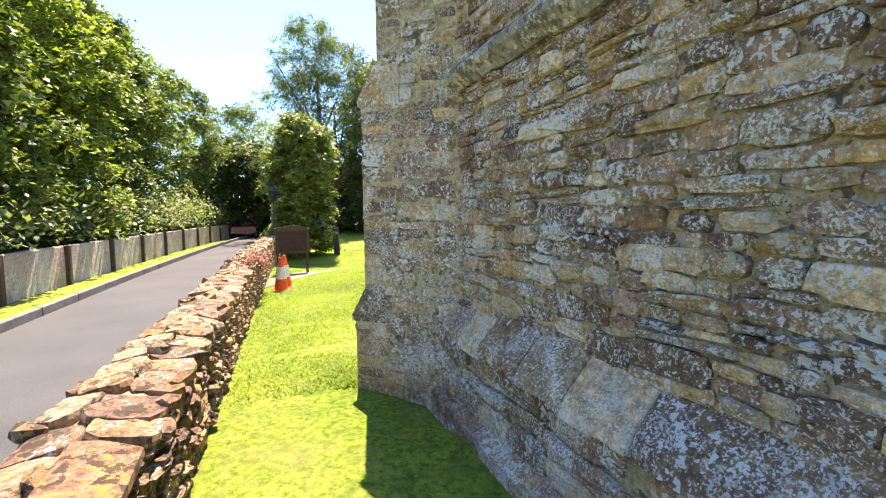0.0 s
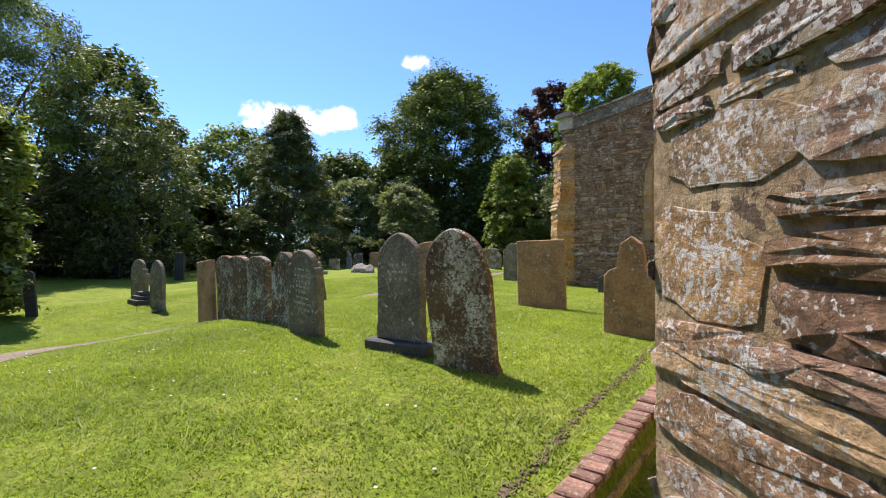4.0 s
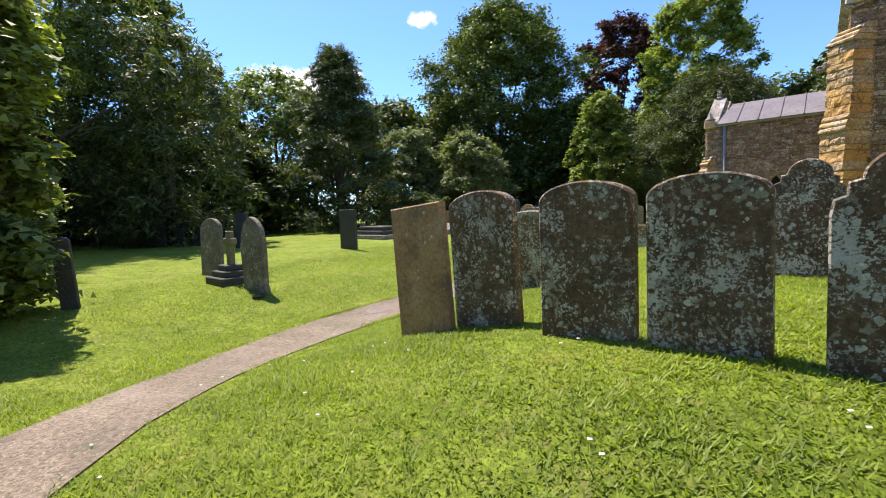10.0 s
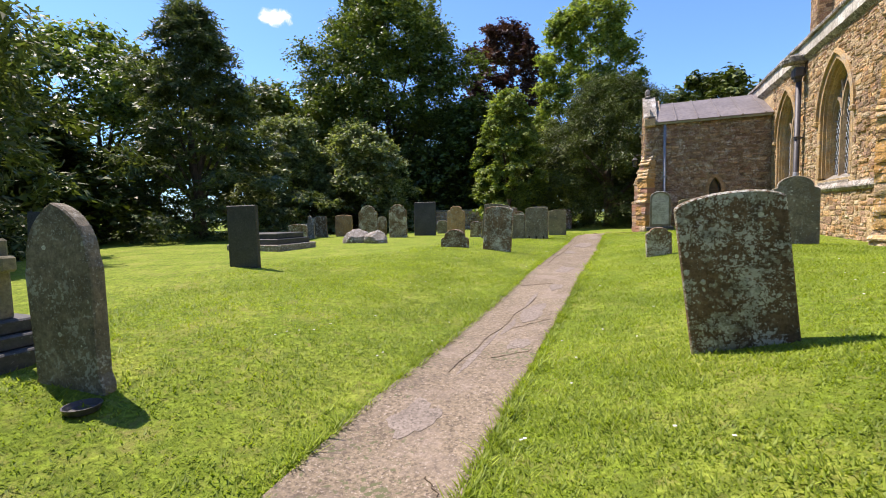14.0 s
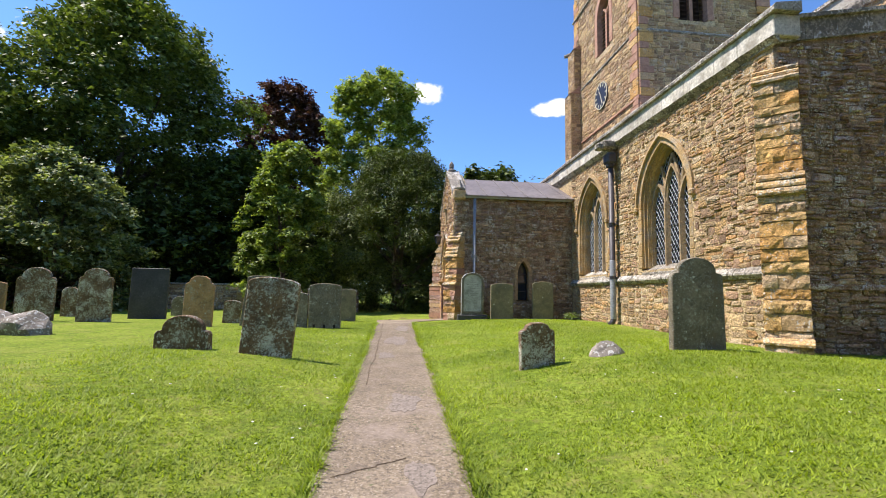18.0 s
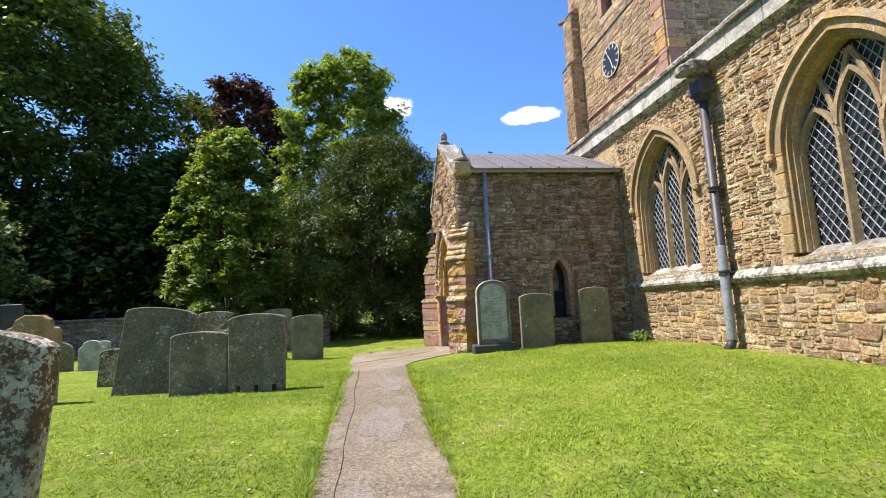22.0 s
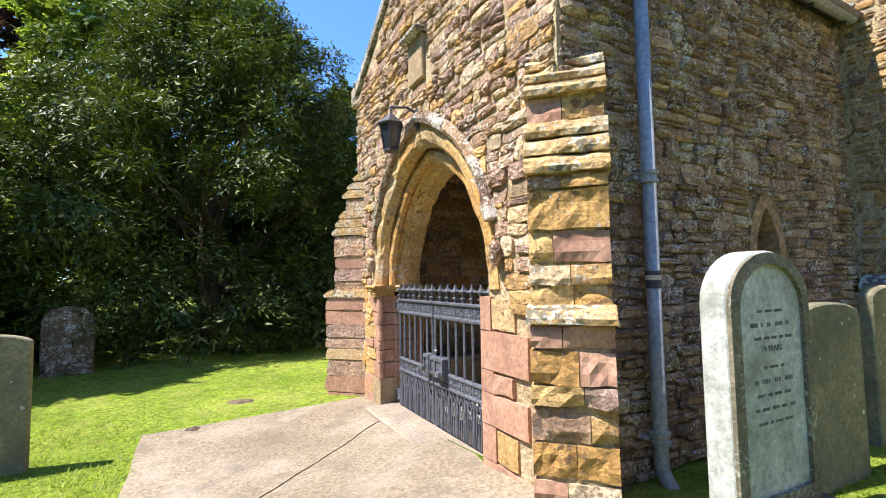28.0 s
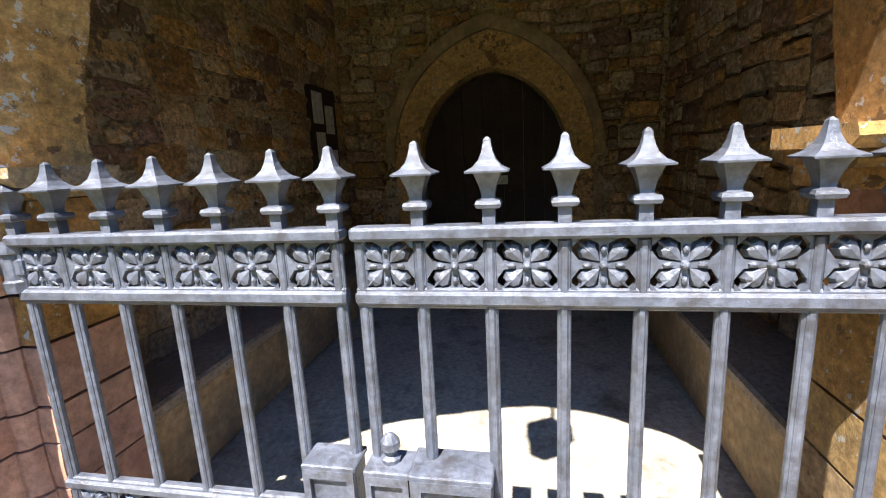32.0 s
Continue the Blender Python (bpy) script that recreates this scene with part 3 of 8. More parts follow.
def part(name, shape, material, parent=None, label="", smooth=False, fix=True):
    me = shape.mesh(name, smooth) if isinstance(shape, Shape) else shape
    if fix and isinstance(shape, Shape):
        tidy(me)
    if not me.materials:
        me.materials.append(material)
    ob = new(name, me)
    if parent:
        ob.parent = parent
        ob.matrix_parent_inverse = parent.matrix_basis.inverted()
    if label:
        ob["label"] = label
    return ob


def thing(name, label, category, at=(0, 0, 0), group="", kind="", turn=0.0, tilt=(0, 0)):
    ob = new(name)
    ob.empty_display_size = 0.2
    ob.matrix_basis = pose(*at, tilt[0], tilt[1], turn)
    return tagged(ob, label, category, group, kind)


def within(poly, x, y):
    c, n = False, len(poly)
    for i in range(n):
        (x1, y1), (x2, y2) = poly[i], poly[i - 1]
        if (y1 > y) != (y2 > y) and x < (x2 - x1) * (y - y1) / (y2 - y1) + x1:
            c = not c
    return c


def plane(o, d, n):
    """A wall's own frame: along, up, out of the face."""
    o, d, n = Vector((*o, 0)), Vector((*d, 0)).normalized(), Vector((*n, 0)).normalized()
    return lambda u, v, out=0.0: o + d * u + Z * v + n * out


def pointed(u, half, spring, apex, n=10):
    """The line of a two-centred arch from its right springing over the point to the left one."""
    rise = apex - spring
    r = (half * half + rise * rise) / (2 * half)
    c = r - half
    top = math.acos(c / r)
    right = [(u - c + r * math.cos(top * i / n), spring + r * math.sin(top * i / n)) for i in range(n + 1)]
    return right + [(2 * u - a, b) for a, b in right[-2::-1]]


def opening(u, half, sill, spring, apex, n=10):
    return [(u - half, sill), (u + half, sill)] + pointed(u, half, spring, apex, n)


def slab(name, P, outer, holes, thick, material, label="", category="wall", parent=None):
    """A wall with real openings, its face at P(.., .., 0) and its back thick behind."""
    bm = bmesh.new()
    loops = []
    for poly in [outer] + holes:
        vs = [bm.verts.new((u, v, 0)) for u, v in poly]
        loops.append(vs)
        for a, b in zip(vs, vs[1:] + vs[:1]):
            bm.edges.new((a, b))
    bmesh.ops.triangle_fill(bm, edges=bm.edges[:], use_beauty=True, normal=(0, 0, 1))
    bm.verts.index_update()
    pts = [(v.co.x, v.co.y) for v in bm.verts]
    tris = [tuple(v.index for v in f.verts) for f in bm.faces]
    rings = [[v.index for v in vs] for vs in loops]
    bm.free()
    n = len(pts)
    s = Shape()
    s.v = [P(u, v, 0) for u, v in pts] + [P(u, v, -thick) for u, v in pts]
    s.f = tris + [tuple(i + n for i in reversed(f)) for f in tris]
    for ring in rings:
        s.f += [(a, b, b + n, a + n) for a, b in zip(ring, ring[1:] + ring[:1])]
    ob = part(name, s, material, parent)
    if not parent:
        tagged(ob, label, category, kind="structure")
    return ob


STONE_POOL = []
rs = random.Random(7)


def rough_stone(w, h, d, r, bulge=1.0, fine=False):
    """A hewn stone in its bed: an uneven eight-cornered outline, a worn front edge and a low crown, centred on (0, 0)."""
    out = []
    m = min(w, h)
    for x, y in ((-1, -1), (1, -1), (1, 1), (-1, 1)):
        ca, cb = m * r.uniform(0.06, 0.34), m * r.uniform(0.06, 0.34)
        fx, fy = x * w / 2 + m * r.uniform(-0.09, 0.06) * x, y * h / 2 + m * r.uniform(-0.10, 0.05) * y
        a, b = (fx - x * ca, fy), (fx, fy - y * cb)
        out += [b, a] if x * y > 0 else [a, b]
    out = out[1:] + out[:1]
    if fine:
        full = []
        for (a, b), (c, e) in zip(out, out[1:] + out[:1]):
            full += [(a, b), ((a + c) / 2 + m * r.uniform(-0.06, 0.06), (b + e) / 2 + m * r.uniform(-0.07, 0.07))]
        k = 1 - min(0.2, 0.014 / max(0.02, m))
        n = len(full)
        rings = [[(x, y, -0.02) for x, y in full], [(x, y, d * r.uniform(0.1, 0.45)) for x, y in full], [(x * k, y * k, d * r.uniform(0.5, 0.95)) for x, y in full], [(x * 0.55, y * 0.55, d * r.uniform(0.75, 1.15)) for x, y in full]]
        pts = [q for ring in rings for q in ring] + [(w * r.uniform(-0.15, 0.15), h * r.uniform(-0.15, 0.15), d * r.uniform(0.85, 1.1) * bulge)]
        fs = [(i * n + j, i * n + (j + 1) % n, (i + 1) * n + (j + 1) % n, (i + 1) * n + j) for i in range(3) for j in range(n)] + [(3 * n + j, 3 * n + (j + 1) % n, 4 * n) for j in range(n)]
        return pts, fs
    k = 1 - min(0.3, 0.022 / max(0.02, m))
    front = [(x * k, y * k, d * r.uniform(0.35, 1.0)) for x, y in out]
    pts = [(x, y, -0.02) for x, y in out] + front + [(w * r.uniform(-0.25, 0.25), h * r.uniform(-0.25, 0.25), d * r.uniform(0.85, 1.15) * bulge)]
    fs = [(i, (i + 1) % 8, 8 + (i + 1) % 8, 8 + i) for i in range(8)] + [(8 + i, 8 + (i + 1) % 8, 16) for i in range(8)]
    return pts, fs


def unit_stones():
    if not STONE_POOL:
        for _ in range(14):
            s = Shape()
            s.add(*rough_stone(1.0, 1.0, 1.0, rs, 1.0, True))
            STONE_POOL.append(s)
    return STONE_POOL


POOL_MESH = {}


def cells(u0, u1, v0, v1, course, length, flags, big, r):
    """An uncoursed bond: rough lifts cut into short piers, each of a few stones of uneven height."""
    mean = (course[0] + course[1]) / 2
    v = v0
    while v < v1 - 0.015:
        lift = min(mean * r.uniform(1.6, 3.4), v1 - v)
        if v1 - v - lift < course[0]:
            lift = v1 - v
        u = u0
        while u < u1 - 0.03:
            w = r.uniform(*length)
            if r.random() < big:
                w *= 1.3
            w = min(w, u1 - u)
            if u1 - u - w < 0.07:
                w = u1 - u
            whole = lift < course[1] * 1.7 and r.random() < big * 2
            z = v
            while z < v + lift - 0.004:
                h = lift if whole else r.uniform(*course)
                if r.random() < flags:
                    h *= 0.6
                if v + lift - z - h < course[0] * 0.55:
                    h = v + lift - z
                n = 2 if w > 2.6 * h and r.random() < 0.42 else 1
                cut = r.uniform(0.35, 0.65)
                for a, b in (((0.0, 1.0),), ((0.0, cut), (cut, 1.0)))[n - 1]:
                    yield u + w * a, u + w * b, z, z + h
                z += h
            u += w
        v += lift


def rubble(P, test, box, material, parent, course=(0.06, 0.13), length=(0.13, 0.42), proud=(0.008, 0.03), singles=None, seed=1, name="stone", big=0.06, flags=0.0, fine=False):
    """Separate stones laid uncoursed on a wall face; flags is the share of thin ones. test(u, v) says where the wall shows; singles is the box (u0, u1, v0, v1) whose stones are parts of their own."""
    r = random.Random(seed)
    u0, u1, v0, v1 = box
    rest = Shape()
    count = 0

    def drift(u, v):
        q = Vector((u * 1.1, v * 2.1, seed))
        f = min(1.0, (u - u0) / 0.12, (u1 - u) / 0.12)
        return 0.03 * f * noise.noise(q * 2.2), 0.05 * noise.noise(q) + 0.018 * noise.noise(q * 3.1)

    turn = Matrix(((P(1, 0) - P(0, 0)).normalized(), (P(0, 1) - P(0, 0)).normalized(), (P(0, 0, 1) - P(0, 0)).normalized())).transposed().to_4x4()
    for a, b, c, e in cells(u0, u1, v0, v1, course, length, flags, big, r):
        ends = 0.02 if e - c < 0.12 else 0.035
        a, b = max(u0, a + r.uniform(-ends, ends)), min(u1, b + r.uniform(-ends, ends))
        if b - a < 0.03:
            continue
        corner = [test(a + (b - a) * x, c + (e - c) * y) for x in (0.04, 0.96) for y in (0.06, 0.94)]
        bits = [(a, b, c, e)]
        if not all(corner):
            if not any(corner):
                continue
            n = max(2, int((b - a) / 0.06))
            ok = [i for i in range(n) if all(test(a + (b - a) * (i + x) / n, c + (e - c) * y) for x in (0.05, 0.95) for y in (0.06, 0.94))]
            bits = [(a + (b - a) * ok[0] / n, a + (b - a) * (ok[-1] + 1) / n, c, e)] if len(ok) > 1 and ok[-1] - ok[0] == len(ok) - 1 else []
        for a, b, c, e in bits:
            gap = r.uniform(0.002, 0.014)
            w, h, cu, cv = b - a - gap, e - c - gap * 0.8, (a + b) / 2, (c + e) / 2
            if w < 0.02 or h < 0.012:
                continue
            d = r.uniform(*proud) * (1.25 if r.random() < 0.12 else 1.0)
            if singles and count < 285 and singles[0] < cu < singles[1] and singles[2] < cv < singles[3]:
                key = (r.randrange(14), material.name)
                if key not in POOL_MESH:
                    me = unit_stones()[key[0]].mesh(name)
                    me.materials.append(material)
                    POOL_MESH[key] = me
                ob = new(name, POOL_MESH[key])
                ob.parent = parent
                ob.matrix_parent_inverse = parent.matrix_basis.inverted()
                m = turn.copy()
                du, dv = drift(cu, cv)
                m.translation = P(cu + du, cv + dv, 0)
                ob.matrix_basis = m @ Matrix.Rotation(r.uniform(-0.05, 0.05), 4, "Z") @ Matrix.Diagonal((w, h, d, 1))
                count += 1
            else:
                pts, fs = rough_stone(w, h, d, r, 1.0, fine and min(w, h) > 0.05)
                moved = []
                for x, y, z in pts:
                    du, dv = drift(cu + x, cv + y)
                    moved.append(P(cu + x + du, min(max(cv + y + dv, v0), v1), z))
                rest.add(moved, fs)
    if rest.v:
        ob = part(name + "work", rest, material, parent, fix=False)
        ob["kind"] = "stuff"
    return parent


def ashlar_line(P, u0, u1, v0, v1, material, parent, length=0.6, proud=0.05, back=0.05, seed=3, name="stone_block", c=0.012):
    """A row of dressed blocks, each a part."""
    r = random.Random(seed)
    u = u0
    while u < u1 - 0.02:
        w = min(length * r.uniform(0.7, 1.3), u1 - u)
        if u1 - u - w < 0.15:
            w = u1 - u
        s = Shape()
        s.box(((u + w / 2), (v0 + v1) / 2, (proud - back) / 2), (w - 0.006, v1 - v0, proud + back + r.uniform(-0.006, 0.006)), c)
        s.v = [P(*p) for p in s.v]
        part(name, s, material, parent)
        u += w


def worn_bar(rings, wear, seed):
    """A stone swept through rings of equal length, its arrises worn uneven."""
    s = Shape()
    n = len(rings[0])
    for ring in rings:
        mid = sum((Vector(p) for p in ring), Vector()) / n
        for p in ring:
            p = Vector(p)
            s.v.append(p + (p - mid).normalized() * wear * (noise.noise(p * 7.0 + Vector((seed, 0, 0))) * 1.3 + noise.noise(p * 23.0) * 0.6 - 0.25))
    for i in range(len(rings) - 1):
        s.f += [(i * n + j, i * n + (j + 1) % n, (i + 1) * n + (j + 1) % n, (i + 1) * n + j) for j in range(n)]
    s.f += [tuple(range(n - 1, -1, -1)), tuple(range((len(rings) - 1) * n, len(rings) * n))]
    return s


def moulding(P, u0, u1, profile, material, parent, length=0.9, seed=5, name="string_stone", ragged=0.007, step=0.11):
    """A projecting course: profile rows are (out, height); laid in separate worn lengths."""
    r = random.Random(seed)
    u = u0
    while u < u1 - 0.02:
        w = min(length * r.uniform(0.7, 1.3), u1 - u)
        if u1 - u - w < 0.2:
            w = u1 - u
        dz, do = r.uniform(-ragged, ragged) * 0.8, r.uniform(-ragged, ragged)
        n = max(1, int(w / step))
        part(name, worn_bar([[P(u + 0.003 + (w - 0.006) * i / n, v + dz, o + do) for o, v in profile] for i in range(n + 1)], ragged * 1.5, seed), material, parent)
        u += w

# ---- ground: gentle swells of the churchyard ----
SWELL_X, SWELL_Y, SWELL_R = (-18.5, -14.5, -12, -9.5, -5.5, -1.5), (-1, 3, 6.5, 10, 14, 18, 22, 26), 3.2
SWELLS = np.array([[-0.09, -0.15, -0.19, 0.12, -0.09, 0.01, 0.0, 0.04], [-0.37, -0.13, 0.26, -0.2, 0.29, 0.05, -0.02, -0.14], [0.28, -0.41, -0.67, -0.17, -0.49, -0.19, 0.09, -0.09],
                   [-0.36, 0.11, 0.39, 0.01, 0.37, 0.14, 0.14, 0.01], [-0.14, 0.12, 0.17, 0.17, 0.0, 0.11, 0.16, 0.02], [-0.04, 0.13, 0.11, 0.11, 0.11, 0.02, 0.01, 0.0]])


def wall_line(x):
    """The churchyard wall's inner foot along the road."""
    return -0.70 - 0.05 * x + 0.0016 * np.minimum(x + 6.0, 0.0) ** 2


def heights(x, y):
    x, y = np.asarray(x, float), np.asarray(y, float)
    z = np.zeros_like(x)
    for i, a in enumerate(SWELL_X):
        for j, b in enumerate(SWELL_Y):
            z = z + SWELLS[i, j] * np.exp(-((x - a) ** 2 + (y - b) ** 2) / SWELL_R ** 2)
    trench = np.clip((x + 0.80) / 0.06, 0, 1) * np.clip((y - 0.3) / 1.6, 0, 1) * np.clip((10.38 - y) / 0.1, 0, 1) * (x < 1.5)
    z = z - 0.27 * trench
    road = np.clip((wall_line(x) - 0.25 - y) / 0.3, 0, 1)
    inside = np.clip((x + 10.36) / 0.22, 0, 1) * np.clip((y - 23.52) / 0.26, 0, 1) * np.clip((27.8 - y) / 0.26, 0, 1)
    z = z - 0.45 * inside
    return z * (1 - road) - 0.28 * road


def ground_at(x, y):
    return float(heights(x, y))


def axis_lines(fine, step, reach):
    a = list(np.arange(fine[0], fine[1] + 1e-6, step))
    d, lo, hi = step, fine[0], fine[1]
    while hi < reach:
        d *= 1.35
        lo, hi = lo - d, hi + d
        a = [lo] + a + [hi]
    return a


gx = sorted(set(axis_lines((-27, 7), 0.34, 900) + [-10.36, -10.14, -0.83, -0.79, -0.74, -0.7]))
gy = sorted(set(axis_lines((-9, 34), 0.34, 900) + [10.26, 10.4, 23.52, 23.78, 27.54, 27.8]))
GX, GY = np.meshgrid(gx, gy, indexing="ij")
GZ = heights(GX, GY)
nx, ny = GX.shape
me = bpy.data.meshes.new("ground")
ids = np.arange(nx * ny).reshape(nx, ny)
quads = np.stack([ids[:-1, :-1], ids[1:, :-1], ids[1:, 1:], ids[:-1, 1:]], -1).reshape(-1, 4)
me.from_pydata(np.stack([GX, GY, GZ], -1).reshape(-1, 3).tolist(), [], quads.tolist())
me.polygons.foreach_set("use_smooth", [True] * len(me.polygons))
tagged(part("ground", me, mat_lawn), "sunlit mown green churchyard lawn with daisies", "lawn", kind="structure")


def drape(name, strip, material, label, category, lift=0.012, drop=0.12, kind="structure"):
    """A surface laid on the ground: rows of points across its width, with a skirt down into the turf."""
    s = Shape()
    rows = [[(x, y, ground_at(x, y) + lift) for x, y in row] for row in strip]
    n = len(rows[0])
    s.v = [p for row in rows for p in row]
    s.f = [(i * n + j, i * n + j + 1, (i + 1) * n + j + 1, (i + 1) * n + j) for i in range(len(rows) - 1) for j in range(n - 1)]
    k = len(s.v)
    rim = [i * n for i in range(len(rows))] + [(len(rows) - 1) * n + j for j in range(1, n)] + [i * n + n - 1 for i in range(len(rows) - 2, -1, -1)] + [j for j in range(n - 2, 0, -1)]
    s.v += [(s.v[i][0], s.v[i][1], s.v[i][2] - drop) for i in rim]
    s.f += [(rim[i], rim[(i + 1) % len(rim)], k + (i + 1) % len(rim), k + i) for i in range(len(rim))]
    return tagged(part(name, s, material, smooth=False), label, category, kind=kind)


# path: past the row of stones, then straight to the porch, with a flagged forecourt
def path_mid(t):
    """The path's middle line; t runs from the south-east gate to the porch."""
    a = max(0.0, 1.0 - t / 6.6)
    return Vector((-12.40 + 4.9 * a ** 2.2 + 0.03 * math.sin(t * 0.5), t - 0.8, 0)), None


mids = [path_mid(0.35 * i)[0] for i in range(66)]
strip = []
rp = random.Random(11)
for i, p in enumerate(mids):
    d = (mids[min(i + 1, len(mids) - 1)] - mids[max(i - 1, 0)]).normalized()
    side = Vector((d.y, -d.x, 0))
    w = 0.545 - 0.05 * max(0.0, 1 - i / 18)
    strip.append([tuple((p + side * (w * k / 3 + (rp.uniform(-0.014, 0.014) if abs(k) == 3 else 0)))[:2]) for k in range(-3, 4)])
drape("path", strip, mat_path, "worn concrete path with pebbles, patches and cracks", "path", 0.015)
court = []
for i in range(28):
    y = 21.7 + i * 0.215
    f = min(1.0, max(0.0, (y - 21.7) / 2.2))
    f = f * f * (3 - 2 * f)
    right = -11.88 + 1.42 * f + 0.008 * math.sin(y * 7)
    left = -12.92 - 0.2 * min(1.0, max(0.0, (y - 23.0) / 2.0)) + 0.008 * math.sin(y * 5.3)
    if 24.5 < y < 26.9:
        right = -10.40
    court.append([(left + (right - left) * k / 6, y) for k in range(7)])
drape("forecourt", court, mat_court, "worn brown concrete paving in front of the porch", "paving", 0.0153)
for i, (a, b) in enumerate((((-12.75, 14.0), (-12.72, 22.0)), ((-13.0, 24.3), (-10.6, 26.4)), ((-12.6, 7.2), (-12.42, 10.6)), ((-12.4, 8.8), (-11.95, 9.3)), ((-12.3, 7.7), (-11.95, 8.0)), ((-12.85, 11.4), (-12.3, 11.7)), ((-12.1, 5.6), (-11.75, 5.2)))):
    s = Shape()
    pts = [Vector((*a, 0)).lerp(Vector((*b, 0)), k / 24) for k in range(25)]
    pts = [(p.x + 0.05 * noise.noise(Vector((k * 0.35, i, 0.5))), p.y, ground_at(p.x, p.y) + 0.02) for k, p in enumerate(pts)]
    s.tube(pts, 0.004 if i < 2 else 0.003, 5)
    tagged(part("joint", s, mat_soil), "dark open joint in the paving", "joint", kind="structure")
# worn lighter patches of repair mortar on the path
for i, (x, y, a, b) in enumerate(((-12.25, 9.6, 0.17, 0.5), (-12.2, 11.4, 0.12, 0.3), (-12.35, 18.3, 0.26, 0.7), (-12.5, 6.3, 0.2, 0.3), (-12.50, 7.9, 0.035, 0.8), (-12.42, 8.9, 0.05, 0.35), (-12.44, 10.4, 0.03, 0.6), (-12.15, 8.2, 0.14, 0.22), (-12.3, 13.2, 0.2, 0.45), (-12.55, 16.4, 0.16, 0.4), (-12.2, 20.3, 0.2, 0.5))):
    r = random.Random(i)
    ring = []
    for k in range(30):
        q = 0.9 + 0.5 * noise.noise(Vector((math.cos(math.tau * k / 30) * 1.3, math.sin(math.tau * k / 30) * 1.3, i * 7.0))) + r.uniform(-0.1, 0.1)
        px, py = x + a * q * math.cos(math.tau * k / 30), y + b * q * math.sin(math.tau * k / 30)
        ring.append((px, py, ground_at(px, py) + 0.019))
    tagged(part("path_patch", Shape().prism(ring, (0, 0, -0.02)), mat_repair), "pale mortar repair patch set in the path", "patch", kind="structure")

# the road, its kerb and verge
xs = [6 - 1.5 * i for i in range(60)]
road_rows = [[(x, float(wall_line(x)) - 0.62 - 3.05 * k / 4) for k in range(5)] for x in xs]
drape("road", road_rows, mat_asphalt, "grey asphalt lane beside the churchyard wall", "road", 0.012, 0.1)
s = Shape()
for x in xs[:-1]:
    a, b = Vector((x, float(wall_line(x)) - 3.74, -0.24)), Vector((x - 1.49, float(wall_line(x - 1.49)) - 3.74, -0.24))
    d = (b - a)
    m = Matrix.Translation((a + b) / 2) @ Matrix.Rotation(math.atan2(d.y, d.x), 4, "Z")
    s.box((0, 0, 0), (d.length - 0.012, 0.12, 0.26), 0.015, m)
tagged(part("kerb", s, mat_kerb), "low concrete kerb along the far verge", "kerb", kind="structure")
far_wall = thing("far_wall", "weathered low rendered wall with posts across the lane", "wall", kind="structure")
s = Shape()
for x in xs[:-1]:
    a, b = Vector((x, float(wall_line(x)) - 5.1, 0.2)), Vector((x - 1.5, float(wall_line(x - 1.5)) - 5.1, 0.2))
    d = b - a
    m = Matrix.Translation((a + b) / 2) @ Matrix.Rotation(math.atan2(d.y, d.x), 4, "Z")
    s.box((0, 0, 0), (d.length, 0.2, 1.1), 0.02, m)
part("walling", s, mat_fence, far_wall)
for x in xs[1:40:2]:
    part("post", Shape().box((x, float(wall_line(x)) - 4.97, 0.2), (0.18, 0.14, 1.14), 0.02), mat_wood, far_wall)

# ---- church: chancel ----
IN = 0.75
Pcs = plane((0.53, 0), (0, 1), (-1, 0))            # chancel south face, u = y
Pce = plane((0, 1.10), (1, 0), (0, -1))            # chancel east face, u = x
Pae = plane((0, 14.64), (1, 0), (0, -1))           # aisle east face, u = x
Pas = plane((-6.2, 0), (0, 1), (-1, 0))            # aisle south face, u = y
Ppe = plane((0, 23.45), (1, 0), (0, -1))           # porch east face, u = x
Ppf = plane((-10.45, 0), (0, 1), (-1, 0))          # porch front, u = y


